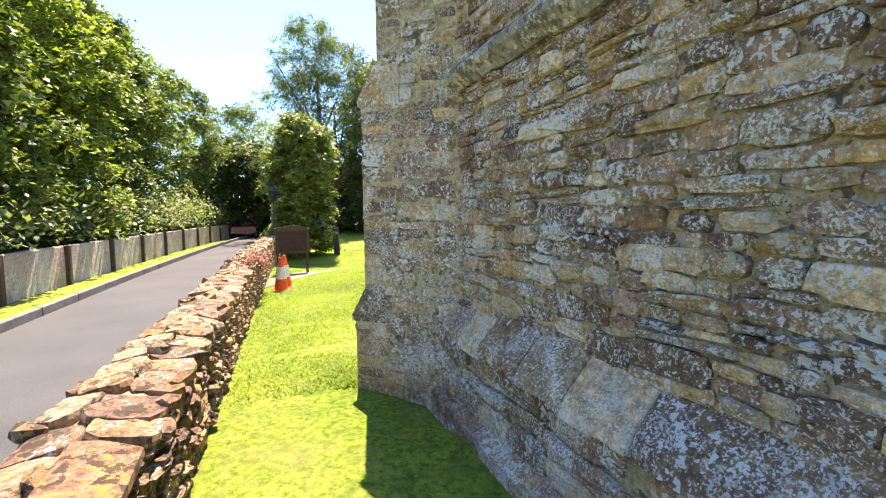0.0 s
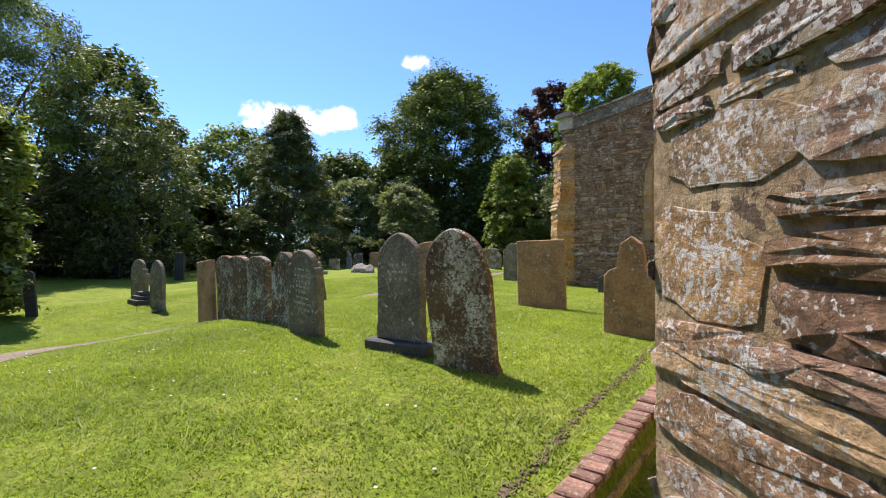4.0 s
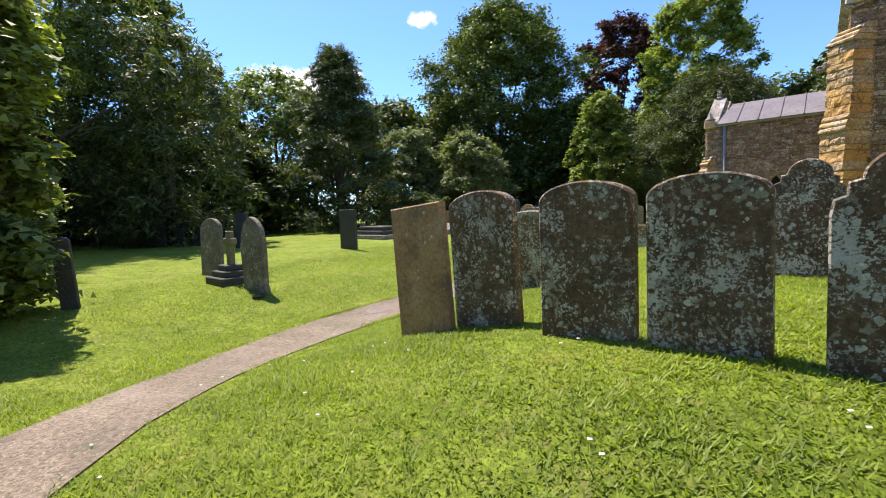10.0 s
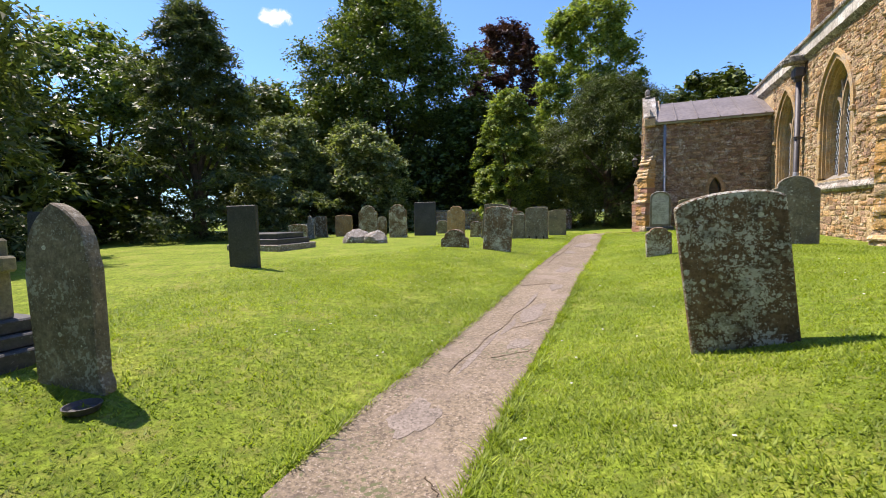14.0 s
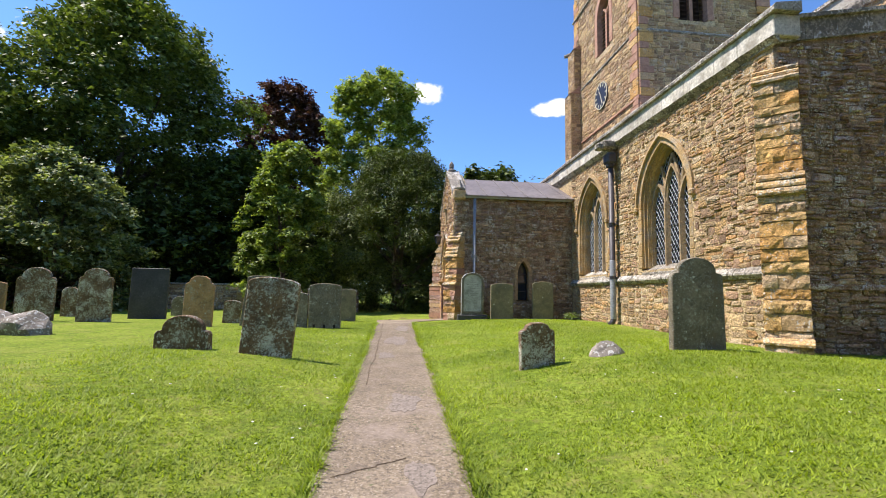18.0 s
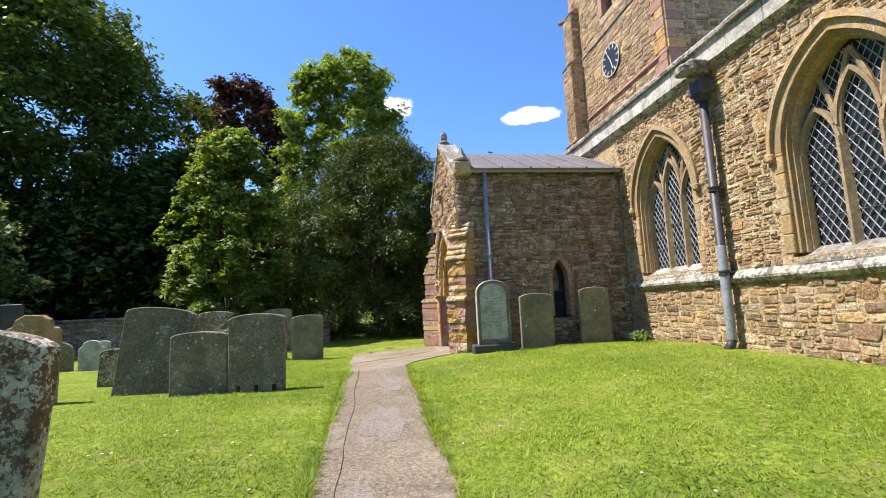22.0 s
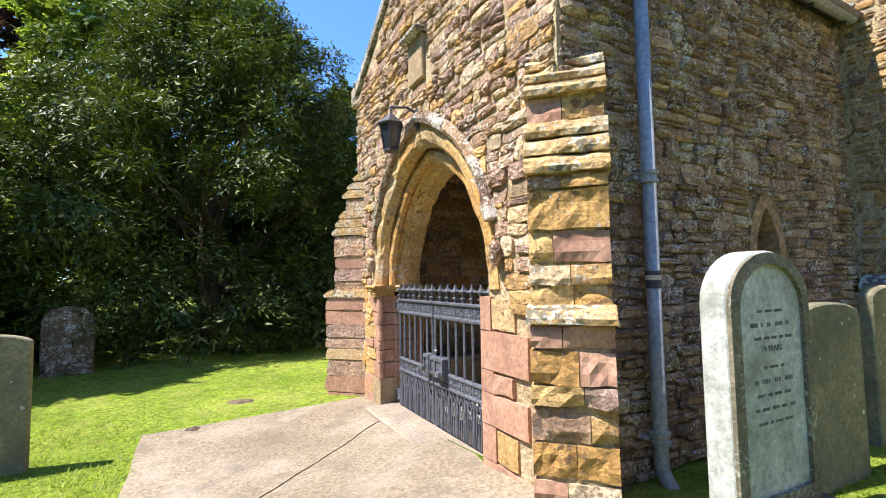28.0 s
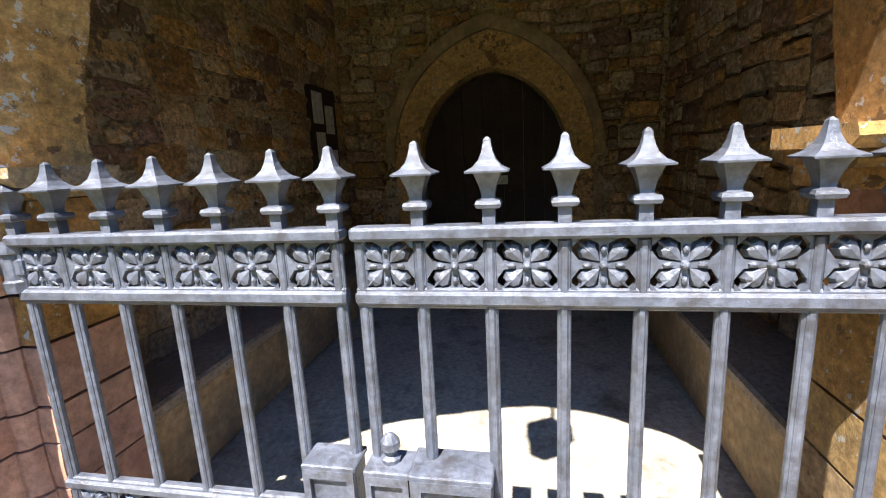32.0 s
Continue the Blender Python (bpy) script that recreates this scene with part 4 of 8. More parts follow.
def gothic_window(name, P, u, half, sill, spring, apex, lights, label, surround=0.24, glass=None, deep=0.32, hood=True, tracery=True, stone=None):
    """A pointed window in its opening: surround blocks, mullions, tracery, hood mould, leaded glass."""
    stone = stone or mat_dressed
    w = thing(name, label, "window", kind="structure")
    out = (P(0, 0, 1) - P(0, 0)).normalized()
    # surround: jamb blocks and arch stones
    r = random.Random(int(u * 100) + 5)
    for sgn in (-1, 1):
        v = sill
        while v < spring - 0.02:
            h = min(r.uniform(0.25, 0.42), spring - v)
            a, b = u + sgn * half, u + sgn * (half + surround + r.uniform(-0.03, 0.05))
            s = Shape()
            s.box(((a + b) / 2, v + h / 2, -0.11), (abs(b - a), h - 0.006, 0.24 + r.uniform(0, 0.012)), 0.012)
            s.v = [P(*p) for p in s.v]
            part("jamb_stone", s, stone, w)
            v += h
    inn, outr = pointed(u, half, spring, apex, 8), pointed(u, half + surround, spring, apex + surround * 1.15, 8)
    for i in range(0, 16, 2):
        seg = slice(i, i + 3)
        part("arch_stone", Shape().band([P(a, b, 0.012) for a, b in inn[seg]], [P(a, b, 0.012) for a, b in outr[seg]], -out * 0.24), stone, w)
    # chamfered inner order
    for k, (h0, dp) in enumerate(((0.0, 0.05), (0.03, 0.12), (0.055, 0.20))):
        la = [(u + half - h0, sill)] + pointed(u, half - h0, spring, apex - h0 * 1.2, 10) + [(u - half + h0, sill)]
        lb = [(u + half - h0 - 0.05, sill)] + pointed(u, half - h0 - 0.05, spring, apex - (h0 + 0.05) * 1.2, 10) + [(u - half + h0 + 0.05, sill)]
        part("reveal_moulding", Shape().band([P(a, b, -dp) for a, b in la], [P(a, b, -dp) for a, b in lb], -out * 0.12), stone, w)
    if hood:
        la, lb = pointed(u, half + surround, spring + 0.0, apex + surround * 1.15, 12), pointed(u, half + surround + 0.09, spring, apex + surround * 1.15 + 0.1, 12)
        part("hood_mould", Shape().band([P(a, b, 0.075) for a, b in la], [P(a, b, 0.055) for a, b in lb], -out * 0.08), stone, w)
        for sgn in (-1, 1):
            part("label_stop", Shape().box(tuple(P(u + sgn * (half + surround + 0.045), spring - 0.05, 0.04)), (0.13, 0.13, 0.14), 0.03), stone, w)
    # sloping sill
    part("sill", Shape().prism([P(u - half - 0.02, sill - 0.12, 0.012), P(u - half - 0.02, sill - 0.17, 0.016), P(u - half - 0.02, sill - 0.17, -0.3), P(u - half - 0.02, sill + 0.08, -0.3)], P(2 * half + 0.04, 0) - P(0, 0)), mat_coping, w)
    # mullions and heads
    inside = half - 0.1
    wide = 2 * inside / lights
    head = spring - 0.05
    top = opening(u, inside, sill, spring, apex - 0.12, 12)
    for i in range(1, lights):
        a = u - inside + wide * i
        stop = head + (0.55 if tracery else 0.1)
        v = stop
        while within(top, a, v) and v < apex and not tracery:
            v += 0.02
        s = Shape()
        s.prism([P(a - 0.065, sill, -deep), P(a - 0.022, sill, -deep + 0.11), P(a + 0.022, sill, -deep + 0.11), P(a + 0.065, sill, -deep), P(a, sill, -deep - 0.09)], Z * (v - sill - (0.5 if tracery else 0)))
        part("mullion", s, mat_ochre if stone is mat_ochre else mat_dressed, w)
    if tracery:
        for i in range(lights):
            a = u - inside + wide * (i + 0.5)
            mid = abs(a - u) < 0.05
            sp = head - 0.05 if not mid else head + 0.22
            ap = sp + wide * (1.05 if not mid else 1.2)
            for poly, th in ((pointed(a, wide / 2 - 0.02, sp, ap, 7), 0.055),):
                o2 = pointed(a, wide / 2 - 0.02 + th, sp, ap + th * 1.3, 7)
                keep = [(p, q) for p, q in zip(poly, o2) if within(opening(u, half, sill - 0.1, spring, apex, 12), *p)]
                if len(keep) > 2:
                    part("tracery", Shape().band([P(*p, -deep + 0.09) for p, _ in keep], [P(*q, -deep + 0.09) for _, q in keep], -out * 0.14), mat_dressed, w)
        for i in range(1, lights):
            a = u - inside + wide * i
            for sgn in (-1, 1):
                pts = []
                for k in range(9):
                    t = k / 8
                    q = (a + sgn * (wide * 0.9) * (1 - math.cos(t * 1.25)), head + t * (apex - head) * 0.95)
                    if within(opening(u, half - 0.06, sill, spring, apex - 0.06, 12), *q):
                        pts.append(q)
                if len(pts) > 2:
                    part("tracery_bar", Shape().tube([P(*q, -deep + 0.03) for q in pts], 0.042, 6), mat_dressed, w)
    # glass and lead lattice
    ring = [P(a, b, -deep - 0.02) for a, b in top]
    part("glass", Shape().prism(ring, -out * 0.012), glass or mat_glass, w)
    lead = Shape()
    step = 0.12
    for sgn in (-1, 1):
        k = -30
        while k < 60:
            run = []
            for q in range(0, 90):
                v = sill + q * 0.06
                a = u - inside + k * step + sgn * (v - sill) * 0.62 + (0 if sgn > 0 else 0)
                if within(top, a, v):
                    run.append((a, v))
            if len(run) > 1:
                a, b = run[0], run[-1]
                lead.tube([P(*a, -deep + 0.0), P(*b, -deep + 0.0)], 0.0085, 4, False)
            k += 1
    part("lead_lattice", lead, mat_lead_came, w, fix=False)
    for q in range(1, int((spring - sill) / 0.5) + 1):
        v = sill + q * 0.5
        part("saddle_bar", Shape().tube([P(u - inside, v, -deep + 0.03), P(u + inside, v, -deep + 0.03)], 0.008, 6), mat_black_pipe, w)
    return w


def not_in(holes, pad=0.0):
    return lambda u, v: not any(within(h, u, v) for h in holes)


# south wall of the chancel
cs_windows = [(4.0, 1.15, 3.1), (8.65, 1.05, 3.1), (13.25, 0.95, 3.1)]
cs_holes = [opening(u, h + 0.06, s - 0.06, 6.0, 7.68) for u, h, s in cs_windows]
door_hole = opening(11.1, 0.55, -0.2, 1.55, 2.22)
chancel_south = slab("wall_chancel_south", Pcs, [(1.11, -0.6), (15.4, -0.6), (15.4, 9.6), (1.11, 9.6)], cs_holes + [door_hole], IN, mat_mortar, "sunlit coursed ironstone rubble chancel wall with tall windows")
pads = [opening(u, h + 0.25, s - 0.15, 6.0, 7.95) for u, h, s in cs_windows] + [opening(11.1, 0.68, -0.2, 1.55, 2.38)]
clear = not_in(pads)
rubble(Pcs, clear, (1.5, 14.62, 0.55, 2.66), mat_sunny_rubble, chancel_south, course=(0.05, 0.12), length=(0.14, 0.4), proud=(0.002, 0.017), singles=(1.6, 6.0, 0.6, 2.6), seed=21, flags=0.42, big=0.12, fine=True)
rubble(Pcs, clear, (1.3, 14.62, 3.0, 9.4), mat_sunny_rubble, chancel_south, course=(0.09, 0.17), length=(0.2, 0.5), seed=22, flags=0.4)
Pplinth = plane((0.42, 0), (0, 1), (-1, 0))
plinth = slab("wall_chancel_plinth", Pplinth, [(1.3, -0.6), (10.55, -0.6), (10.55, 0.45), (1.3, 0.45)], [], 0.115, mat_mortar, "crumbling ochre plinth at the foot of the chancel wall")
rubble(Pplinth, lambda u, v: True, (1.3, 10.5, -0.45, 0.42), mat_plinth, plinth, course=(0.07, 0.2), length=(0.2, 0.6), proud=(0.005, 0.05), singles=(1.6, 9.0, -0.4, 0.45), seed=23, big=0.3)
moulding(Pcs, 1.5, 10.55, [(0.0, 0.36), (0.11, 0.37), (0.135, 0.41), (0.13, 0.45), (0.06, 0.52), (0.0, 0.57)], mat_plinth, plinth, 0.42, 31, "plinth_stone", 0.022, 0.06)
moulding(Pcs, 1.5, 14.62, [(-0.02, 2.62), (0.05, 2.62), (0.14, 2.72), (0.15, 2.78), (0.0, 3.02), (-0.02, 3.02)], mat_coping, chancel_south, 0.6, 32, ragged=0.014)
for n, (u, h, sl) in enumerate(cs_windows):
    gothic_window("window_%d" % (n + 1), Pcs, u, h, sl, 6.0, 7.6, 3, "tall pointed window with ochre stone jambs and leaded stained glass", 0.26, mat_stained, stone=mat_ochre)
# priest's door
door = thing("door_1", "narrow pointed dark oak door in a stone frame", "door", kind="structure")
for sgn in (-1, 1):
    for k in range(5):
        part("jamb_stone", Shape().prism([Pcs(11.1 + sgn * 0.5, -0.15 + k * 0.34, 0.02), Pcs(11.1 + sgn * (0.66 + 0.03 * (k % 2)), -0.15 + k * 0.34, 0.02), Pcs(11.1 + sgn * (0.66 + 0.03 * (k % 2)), 0.185 + k * 0.34, 0.02), Pcs(11.1 + sgn * 0.5, 0.185 + k * 0.34, 0.02)], (0.3, 0, 0)), mat_ochre, door)
la, lb = pointed(11.1, 0.5, 1.55, 2.15, 8), pointed(11.1, 0.7, 1.55, 2.4, 8)
part("arch_stone", Shape().band([Pcs(a, b, 0.025) for a, b in la], [Pcs(a, b, 0.025) for a, b in lb], (0.3, 0, 0)), mat_ochre, door)
for k in range(5):
    u0 = 10.62 + k * 0.192
    ring = [q for q in opening(11.1, 0.485, -0.15, 1.55, 2.13)]
    a, b = u0, u0 + 0.188
    tops = [max([v for v in np.arange(0, 2.2, 0.02) if within(ring, min(max(u, 10.63), 11.57), v)] or [1.5]) for u in (a, (a + b) / 2, b)]
    part("plank", Shape().prism([Pcs(a, -0.15, -0.25), Pcs(b, -0.15, -0.25), Pcs(b, tops[2], -0.25), Pcs((a + b) / 2, tops[1], -0.25), Pcs(a, tops[0], -0.25)], (0.05, 0, 0)), mat_door, door)

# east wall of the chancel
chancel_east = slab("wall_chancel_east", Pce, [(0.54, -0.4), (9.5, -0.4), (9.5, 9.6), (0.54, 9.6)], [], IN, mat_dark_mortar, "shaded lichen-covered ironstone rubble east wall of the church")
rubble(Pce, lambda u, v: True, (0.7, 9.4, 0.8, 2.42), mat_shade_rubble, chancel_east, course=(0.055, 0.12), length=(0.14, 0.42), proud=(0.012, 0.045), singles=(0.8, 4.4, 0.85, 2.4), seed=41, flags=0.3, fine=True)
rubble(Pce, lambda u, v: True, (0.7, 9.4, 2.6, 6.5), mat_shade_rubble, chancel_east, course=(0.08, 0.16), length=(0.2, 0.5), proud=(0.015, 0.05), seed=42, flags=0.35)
Pcl = plane((0, 0.97), (1, 0), (0, -1))
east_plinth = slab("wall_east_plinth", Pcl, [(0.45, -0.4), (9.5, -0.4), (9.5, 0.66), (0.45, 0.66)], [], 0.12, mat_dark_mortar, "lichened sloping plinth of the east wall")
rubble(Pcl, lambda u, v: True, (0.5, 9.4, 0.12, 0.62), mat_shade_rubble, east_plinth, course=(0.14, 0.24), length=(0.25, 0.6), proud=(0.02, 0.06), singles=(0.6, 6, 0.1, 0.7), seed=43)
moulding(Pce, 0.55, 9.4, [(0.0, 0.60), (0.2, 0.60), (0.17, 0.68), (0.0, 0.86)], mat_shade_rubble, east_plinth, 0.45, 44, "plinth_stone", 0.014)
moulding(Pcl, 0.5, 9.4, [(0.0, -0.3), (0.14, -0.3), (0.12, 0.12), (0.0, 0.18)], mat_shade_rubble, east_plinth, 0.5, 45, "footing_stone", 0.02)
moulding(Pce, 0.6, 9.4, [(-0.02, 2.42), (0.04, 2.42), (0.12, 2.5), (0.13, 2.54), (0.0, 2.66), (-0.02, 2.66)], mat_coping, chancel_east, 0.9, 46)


def diagonal_buttress(name, corner, away, half, stages, stone, rub, label, seed, singles=True, course=(0.06, 0.14)):
    """A stepped buttress set across a corner: stages are (foot, head, reach)."""
    b = thing(name, label, "buttress", (*corner, 0), kind="structure")
    d = Vector((*away, 0)).normalized()
    s_ = Vector((-d.y, d.x, 0))
    c = Vector((*corner, 0))
    for i, (z0, z1, reach) in enumerate(stages):
        ring = [c + s_ * half + d * reach + Z * z0, c - s_ * half + d * reach + Z * z0, c - s_ * half - d * 0.5 + Z * z0, c + s_ * half - d * 0.5 + Z * z0]
        part("core", Shape().prism(ring, Z * (z1 - z0)), mat_dark_mortar if rub is mat_shade_rubble else mat_mortar, b)
        faces = ((c + d * reach - s_ * half, s_, d, 2 * half), (c - s_ * half - d * 0.3, d, -s_, reach + 0.3), (c + s_ * half + d * reach, -d, s_, reach + 0.3))
        for k, (o, along, out, width) in enumerate(faces):
            Pf = plane((o.x, o.y), (along.x, along.y), (out.x, out.y))
            rubble(Pf, lambda u, v: True, (0.0, width, z0, z1), rub, b, course=course, length=(0.2, 0.5), proud=(0.002, 0.016), singles=(0, 9, z0, z1) if singles and i < 2 else None, seed=seed + 10 * i + k)
        nxt = stages[i + 1][2] if i + 1 < len(stages) else -0.1
        slope = (reach - nxt) * 1.1 + 0.1
        prof = [(reach + 0.025, z1 - 0.02), (reach + 0.03, z1 + 0.03), (nxt, z1 + 0.05 + slope), (nxt - 0.2, z1 + 0.05 + slope), (nxt - 0.2, z1 - 0.02)]
        ring = [c + d * o - s_ * (half + 0.015) + Z * v for o, v in prof]
        part("weathering", Shape().prism(ring, s_ * (2 * half + 0.03)), stone, b)
    return b


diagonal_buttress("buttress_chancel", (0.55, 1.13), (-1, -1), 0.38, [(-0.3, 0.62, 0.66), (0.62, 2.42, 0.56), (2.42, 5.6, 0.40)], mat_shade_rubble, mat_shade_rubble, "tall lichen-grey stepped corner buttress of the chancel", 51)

def block_buttress(name, corner, away, half, stages, stones, label, seed):
    """A stepped corner buttress of large worn blocks: stages are (foot, head, reach); each head is a set of sloping weatherings."""
    b = thing(name, label, "buttress", (*corner, 0), kind="structure")
    d = Vector((*away, 0)).normalized()
    s_ = Vector((-d.y, d.x, 0))
    c = Vector((*corner, 0))
    r = random.Random(seed)

    def worn(a0, a1, z0, z1, reach, slope, material, wear, nm):
        n = max(3, int((a1 - a0) / 0.05))
        rows = [(-0.35, z0), (reach * 0.3, z0), (reach, z0 + 0.004), (reach + 0.006, z0 + (z1 - z0) * 0.35), (reach + 0.004 - slope * 0.4, z0 + (z1 - z0) * 0.7), (reach - slope, z1), (reach * 0.3 - slope, z1), (-0.35, z1)]
        part(nm, worn_bar([[c + s_ * (a0 + (a1 - a0) * i / n) + d * o + Z * v for o, v in rows] for i in range(n + 1)], wear, seed + z0), material, b)

    for i, (z0, z1, reach) in enumerate(stages):
        ring = [c + s_ * (half - 0.03) + d * (reach - 0.03) + Z * z0, c - s_ * (half - 0.03) + d * (reach - 0.03) + Z * z0, c - s_ * (half - 0.03) - d * 0.5 + Z * z0, c + s_ * (half - 0.03) - d * 0.5 + Z * z0]
        part("core", Shape().prism(ring, Z * (z1 - z0 + 0.1)), mat_mortar, b)
        z = z0
        while z < z1 - 0.01:
            h = min(r.uniform(0.13, 0.27), z1 - z)
            if z1 - z - h < 0.1:
                h = z1 - z
            cut = r.choice((half, r.uniform(-0.3, 0.3) * half * 2, r.uniform(-0.3, 0.3) * half * 2))
            for a0, a1 in ((-half, cut), (cut, half)):
                if a1 - a0 > 0.06:
                    worn(a0 + 0.003, a1 - 0.003, z + 0.005, z + h - 0.005, reach + r.uniform(-0.014, 0.016), r.uniform(0.0, 0.02), r.choice(stones), 0.026, "block")
            z += h
        nxt = stages[i + 1][2] if i + 1 < len(stages) else -0.12
        steps = 1 if i == 0 and len(stages) < 4 and z1 < 2 else 3
        for k in range(steps):
            f0, f1 = reach + 0.035 + (nxt - reach) * k / steps, reach + 0.02 + (nxt - reach) * (k + 1) / steps
            worn(-half - 0.015, half + 0.015, z1 + 0.125 * k, z1 + 0.125 * (k + 1) - 0.008, f0, max(0.02, f0 - f1), mat_weathering, 0.016, "weathering")
    return b


# downpipes on the chancel


def downpipe(name, foot, top, material, label, radius=0.055, joints=(), shoe=(0, 0), wall=(1, 0)):
    p = thing(name, label, "downpipe", foot)
    x, y, z = foot
    sx, sy = shoe
    pts = [(x + sx * 0.12, y + sy * 0.12, z), (x + sx * 0.03, y + sy * 0.03, z + 0.1), (x, y, z + 0.18), (x, y, top)]
    part("pipe", Shape().tube(pts, radius, 14), material, p, smooth=True)
    for j in joints:
        s = Shape()
        s.lathe([(radius, 0), (radius + 0.018, 0.005), (radius + 0.018, 0.03), (radius + 0.006, 0.035), (radius + 0.006, 0.06), (radius + 0.018, 0.065), (radius + 0.018, 0.09), (radius, 0.095)], (x, y, j), 14)
        part("collar", s, material, p)
        part("bracket", Shape().box((x + wall[0] * 0.09, y + wall[1] * 0.09, j + 0.045), (0.1 if wall[0] else 0.2, 0.2 if wall[0] else 0.1, 0.03), 0.004), material, p)
    return p


downpipe("downpipe", (0.33, 5.93, -0.17), 9.4, mat_pipe, "grey round iron downpipe on the chancel wall", 0.055, (0.12, 0.78, 2.38, 4.6, 6.6), (-1, 0))
downpipe("downpipe", (0.36, 11.95, -0.05), 9.4, mat_pipe, "grey iron downpipe beside the narrow door", 0.055, (0.3, 1.7, 3.3, 5.2), (-1, 0))

# ---- church: south aisle ----
ae_hole = opening(-2.56, 0.84, 1.62, 3.3, 4.78)
aisle_east = slab("wall_aisle_east", Pae, [(-6.19, -0.4), (0.53, -0.4), (0.53, 6.55), (-6.19, 5.3)], [opening(-2.56, 0.9, 1.56, 3.3, 4.86)], IN, mat_shade_mortar, "shaded coursed ironstone east wall of the aisle with lean-to coping")
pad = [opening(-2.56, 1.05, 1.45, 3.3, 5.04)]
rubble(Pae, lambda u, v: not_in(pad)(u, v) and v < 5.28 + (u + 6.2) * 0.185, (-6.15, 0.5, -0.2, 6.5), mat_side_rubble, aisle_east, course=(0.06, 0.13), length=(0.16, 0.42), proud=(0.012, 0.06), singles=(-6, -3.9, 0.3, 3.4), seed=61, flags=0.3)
gothic_window("window_4", Pae, -2.56, 0.84, 1.62, 3.3, 4.78, 3, "pointed three-light window with ochre surround in the shaded aisle wall", 0.2, stone=mat_window_stone, hood=False)
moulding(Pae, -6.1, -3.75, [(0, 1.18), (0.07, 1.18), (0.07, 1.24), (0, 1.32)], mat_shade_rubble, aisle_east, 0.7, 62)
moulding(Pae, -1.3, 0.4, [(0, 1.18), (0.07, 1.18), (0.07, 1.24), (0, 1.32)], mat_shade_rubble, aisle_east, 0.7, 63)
slope = Vector((6.73, 0, 1.25)).normalized()
for k in range(11):
    a, b = k * 0.62, min((k + 1) * 0.62, 6.8) - 0.008
    o = Vector((-6.25, 14.58, 5.28))
    part("parapet_block", Shape().prism([o + slope * a, o + slope * b, o + slope * b + Z * 0.36, o + slope * a + Z * 0.36], (0, 0.5, 0)), mat_coping, aisle_east)
    part("coping_stone", Shape().prism([o + slope * a + Vector((0, -0.07, 0.36)), o + slope * b + Vector((0, -0.07, 0.36)), o + slope * b + Vector((0, -0.07, 0.43)), o + slope * a + Vector((0, -0.07, 0.43))], (0, 0.62, 0.05)), mat_coping, aisle_east)

as_windows = [(17.92, 0.94), (21.82, 0.94)]
as_holes = [opening(u, h + 0.06, 1.68, 3.3, 4.78) for u, h in as_windows]
aisle_south = slab("wall_aisle_south", Pas, [(14.65, -0.4), (34.0, -0.4), (34.0, 5.45), (14.65, 5.45)], as_holes + [opening(25.70, 0.86, -0.2, 1.45, 2.46)], IN, mat_dark_mortar, "sunlit golden ironstone rubble wall of the south aisle")
pads = [opening(u, h + 0.14, 1.6, 3.3, 4.87) for u, h in as_windows]
rubble(Pas, not_in(pads), (14.75, 23.4, 1.56, 5.38), mat_aisle_rubble, aisle_south, course=(0.06, 0.13), length=(0.13, 0.4), proud=(0.003, 0.034), singles=(15, 17, 1.6, 4.0), seed=71, flags=0.4)
rubble(Pas, lambda u, v: True, (14.75, 23.4, -0.1, 1.36), mat_aisle_rubble, aisle_south, course=(0.08, 0.15), length=(0.16, 0.45), proud=(0.006, 0.03), seed=72)
rubble(Pas, lambda u, v: v > 2.2, (28.0, 33.9, 2.2, 5.38), mat_aisle_rubble, aisle_south, course=(0.1, 0.2), length=(0.2, 0.5), seed=73)
moulding(Pas, 14.7, 23.4, [(-0.01, 1.36), (0.05, 1.36), (0.1, 1.43), (0.1, 1.47), (0.0, 1.58)], mat_coping, aisle_south, 0.8, 74)
for n, (u, h) in enumerate(as_windows):
    gothic_window("window_%d" % (n + 5), Pas, u, h, 1.74, 3.3, 4.70, 3, "pointed three-light window with pale stone tracery and diamond leading", 0.13, stone=mat_window_stone)
ashlar_line(Pas, 14.5, 34, 5.38, 5.76, mat_white_coping, aisle_south, 0.85, 0.09, 0.4, 75, "parapet_block")
moulding(Pas, 14.4, 34, [(-0.35, 5.76), (0.16, 5.76), (0.17, 5.82), (0.12, 5.88), (-0.35, 5.95)], mat_coping, aisle_south, 0.9, 76, "coping_stone")
moulding(Pas, 14.5, 34, [(0, 5.26), (0.05, 5.30), (0.13, 5.38), (0, 5.38)], mat_coping, aisle_south, 0.9, 77, "cornice_stone")
block_buttress("buttress_aisle", (-6.2, 14.64), (-1, -1), 0.30, [(-0.2, 0.30, 0.42), (0.30, 2.65, 0.33), (2.65, 4.55, 0.22)], (mat_ochre, mat_ochre, mat_plinth), "golden stepped corner buttress with lichened weatherings", 81)
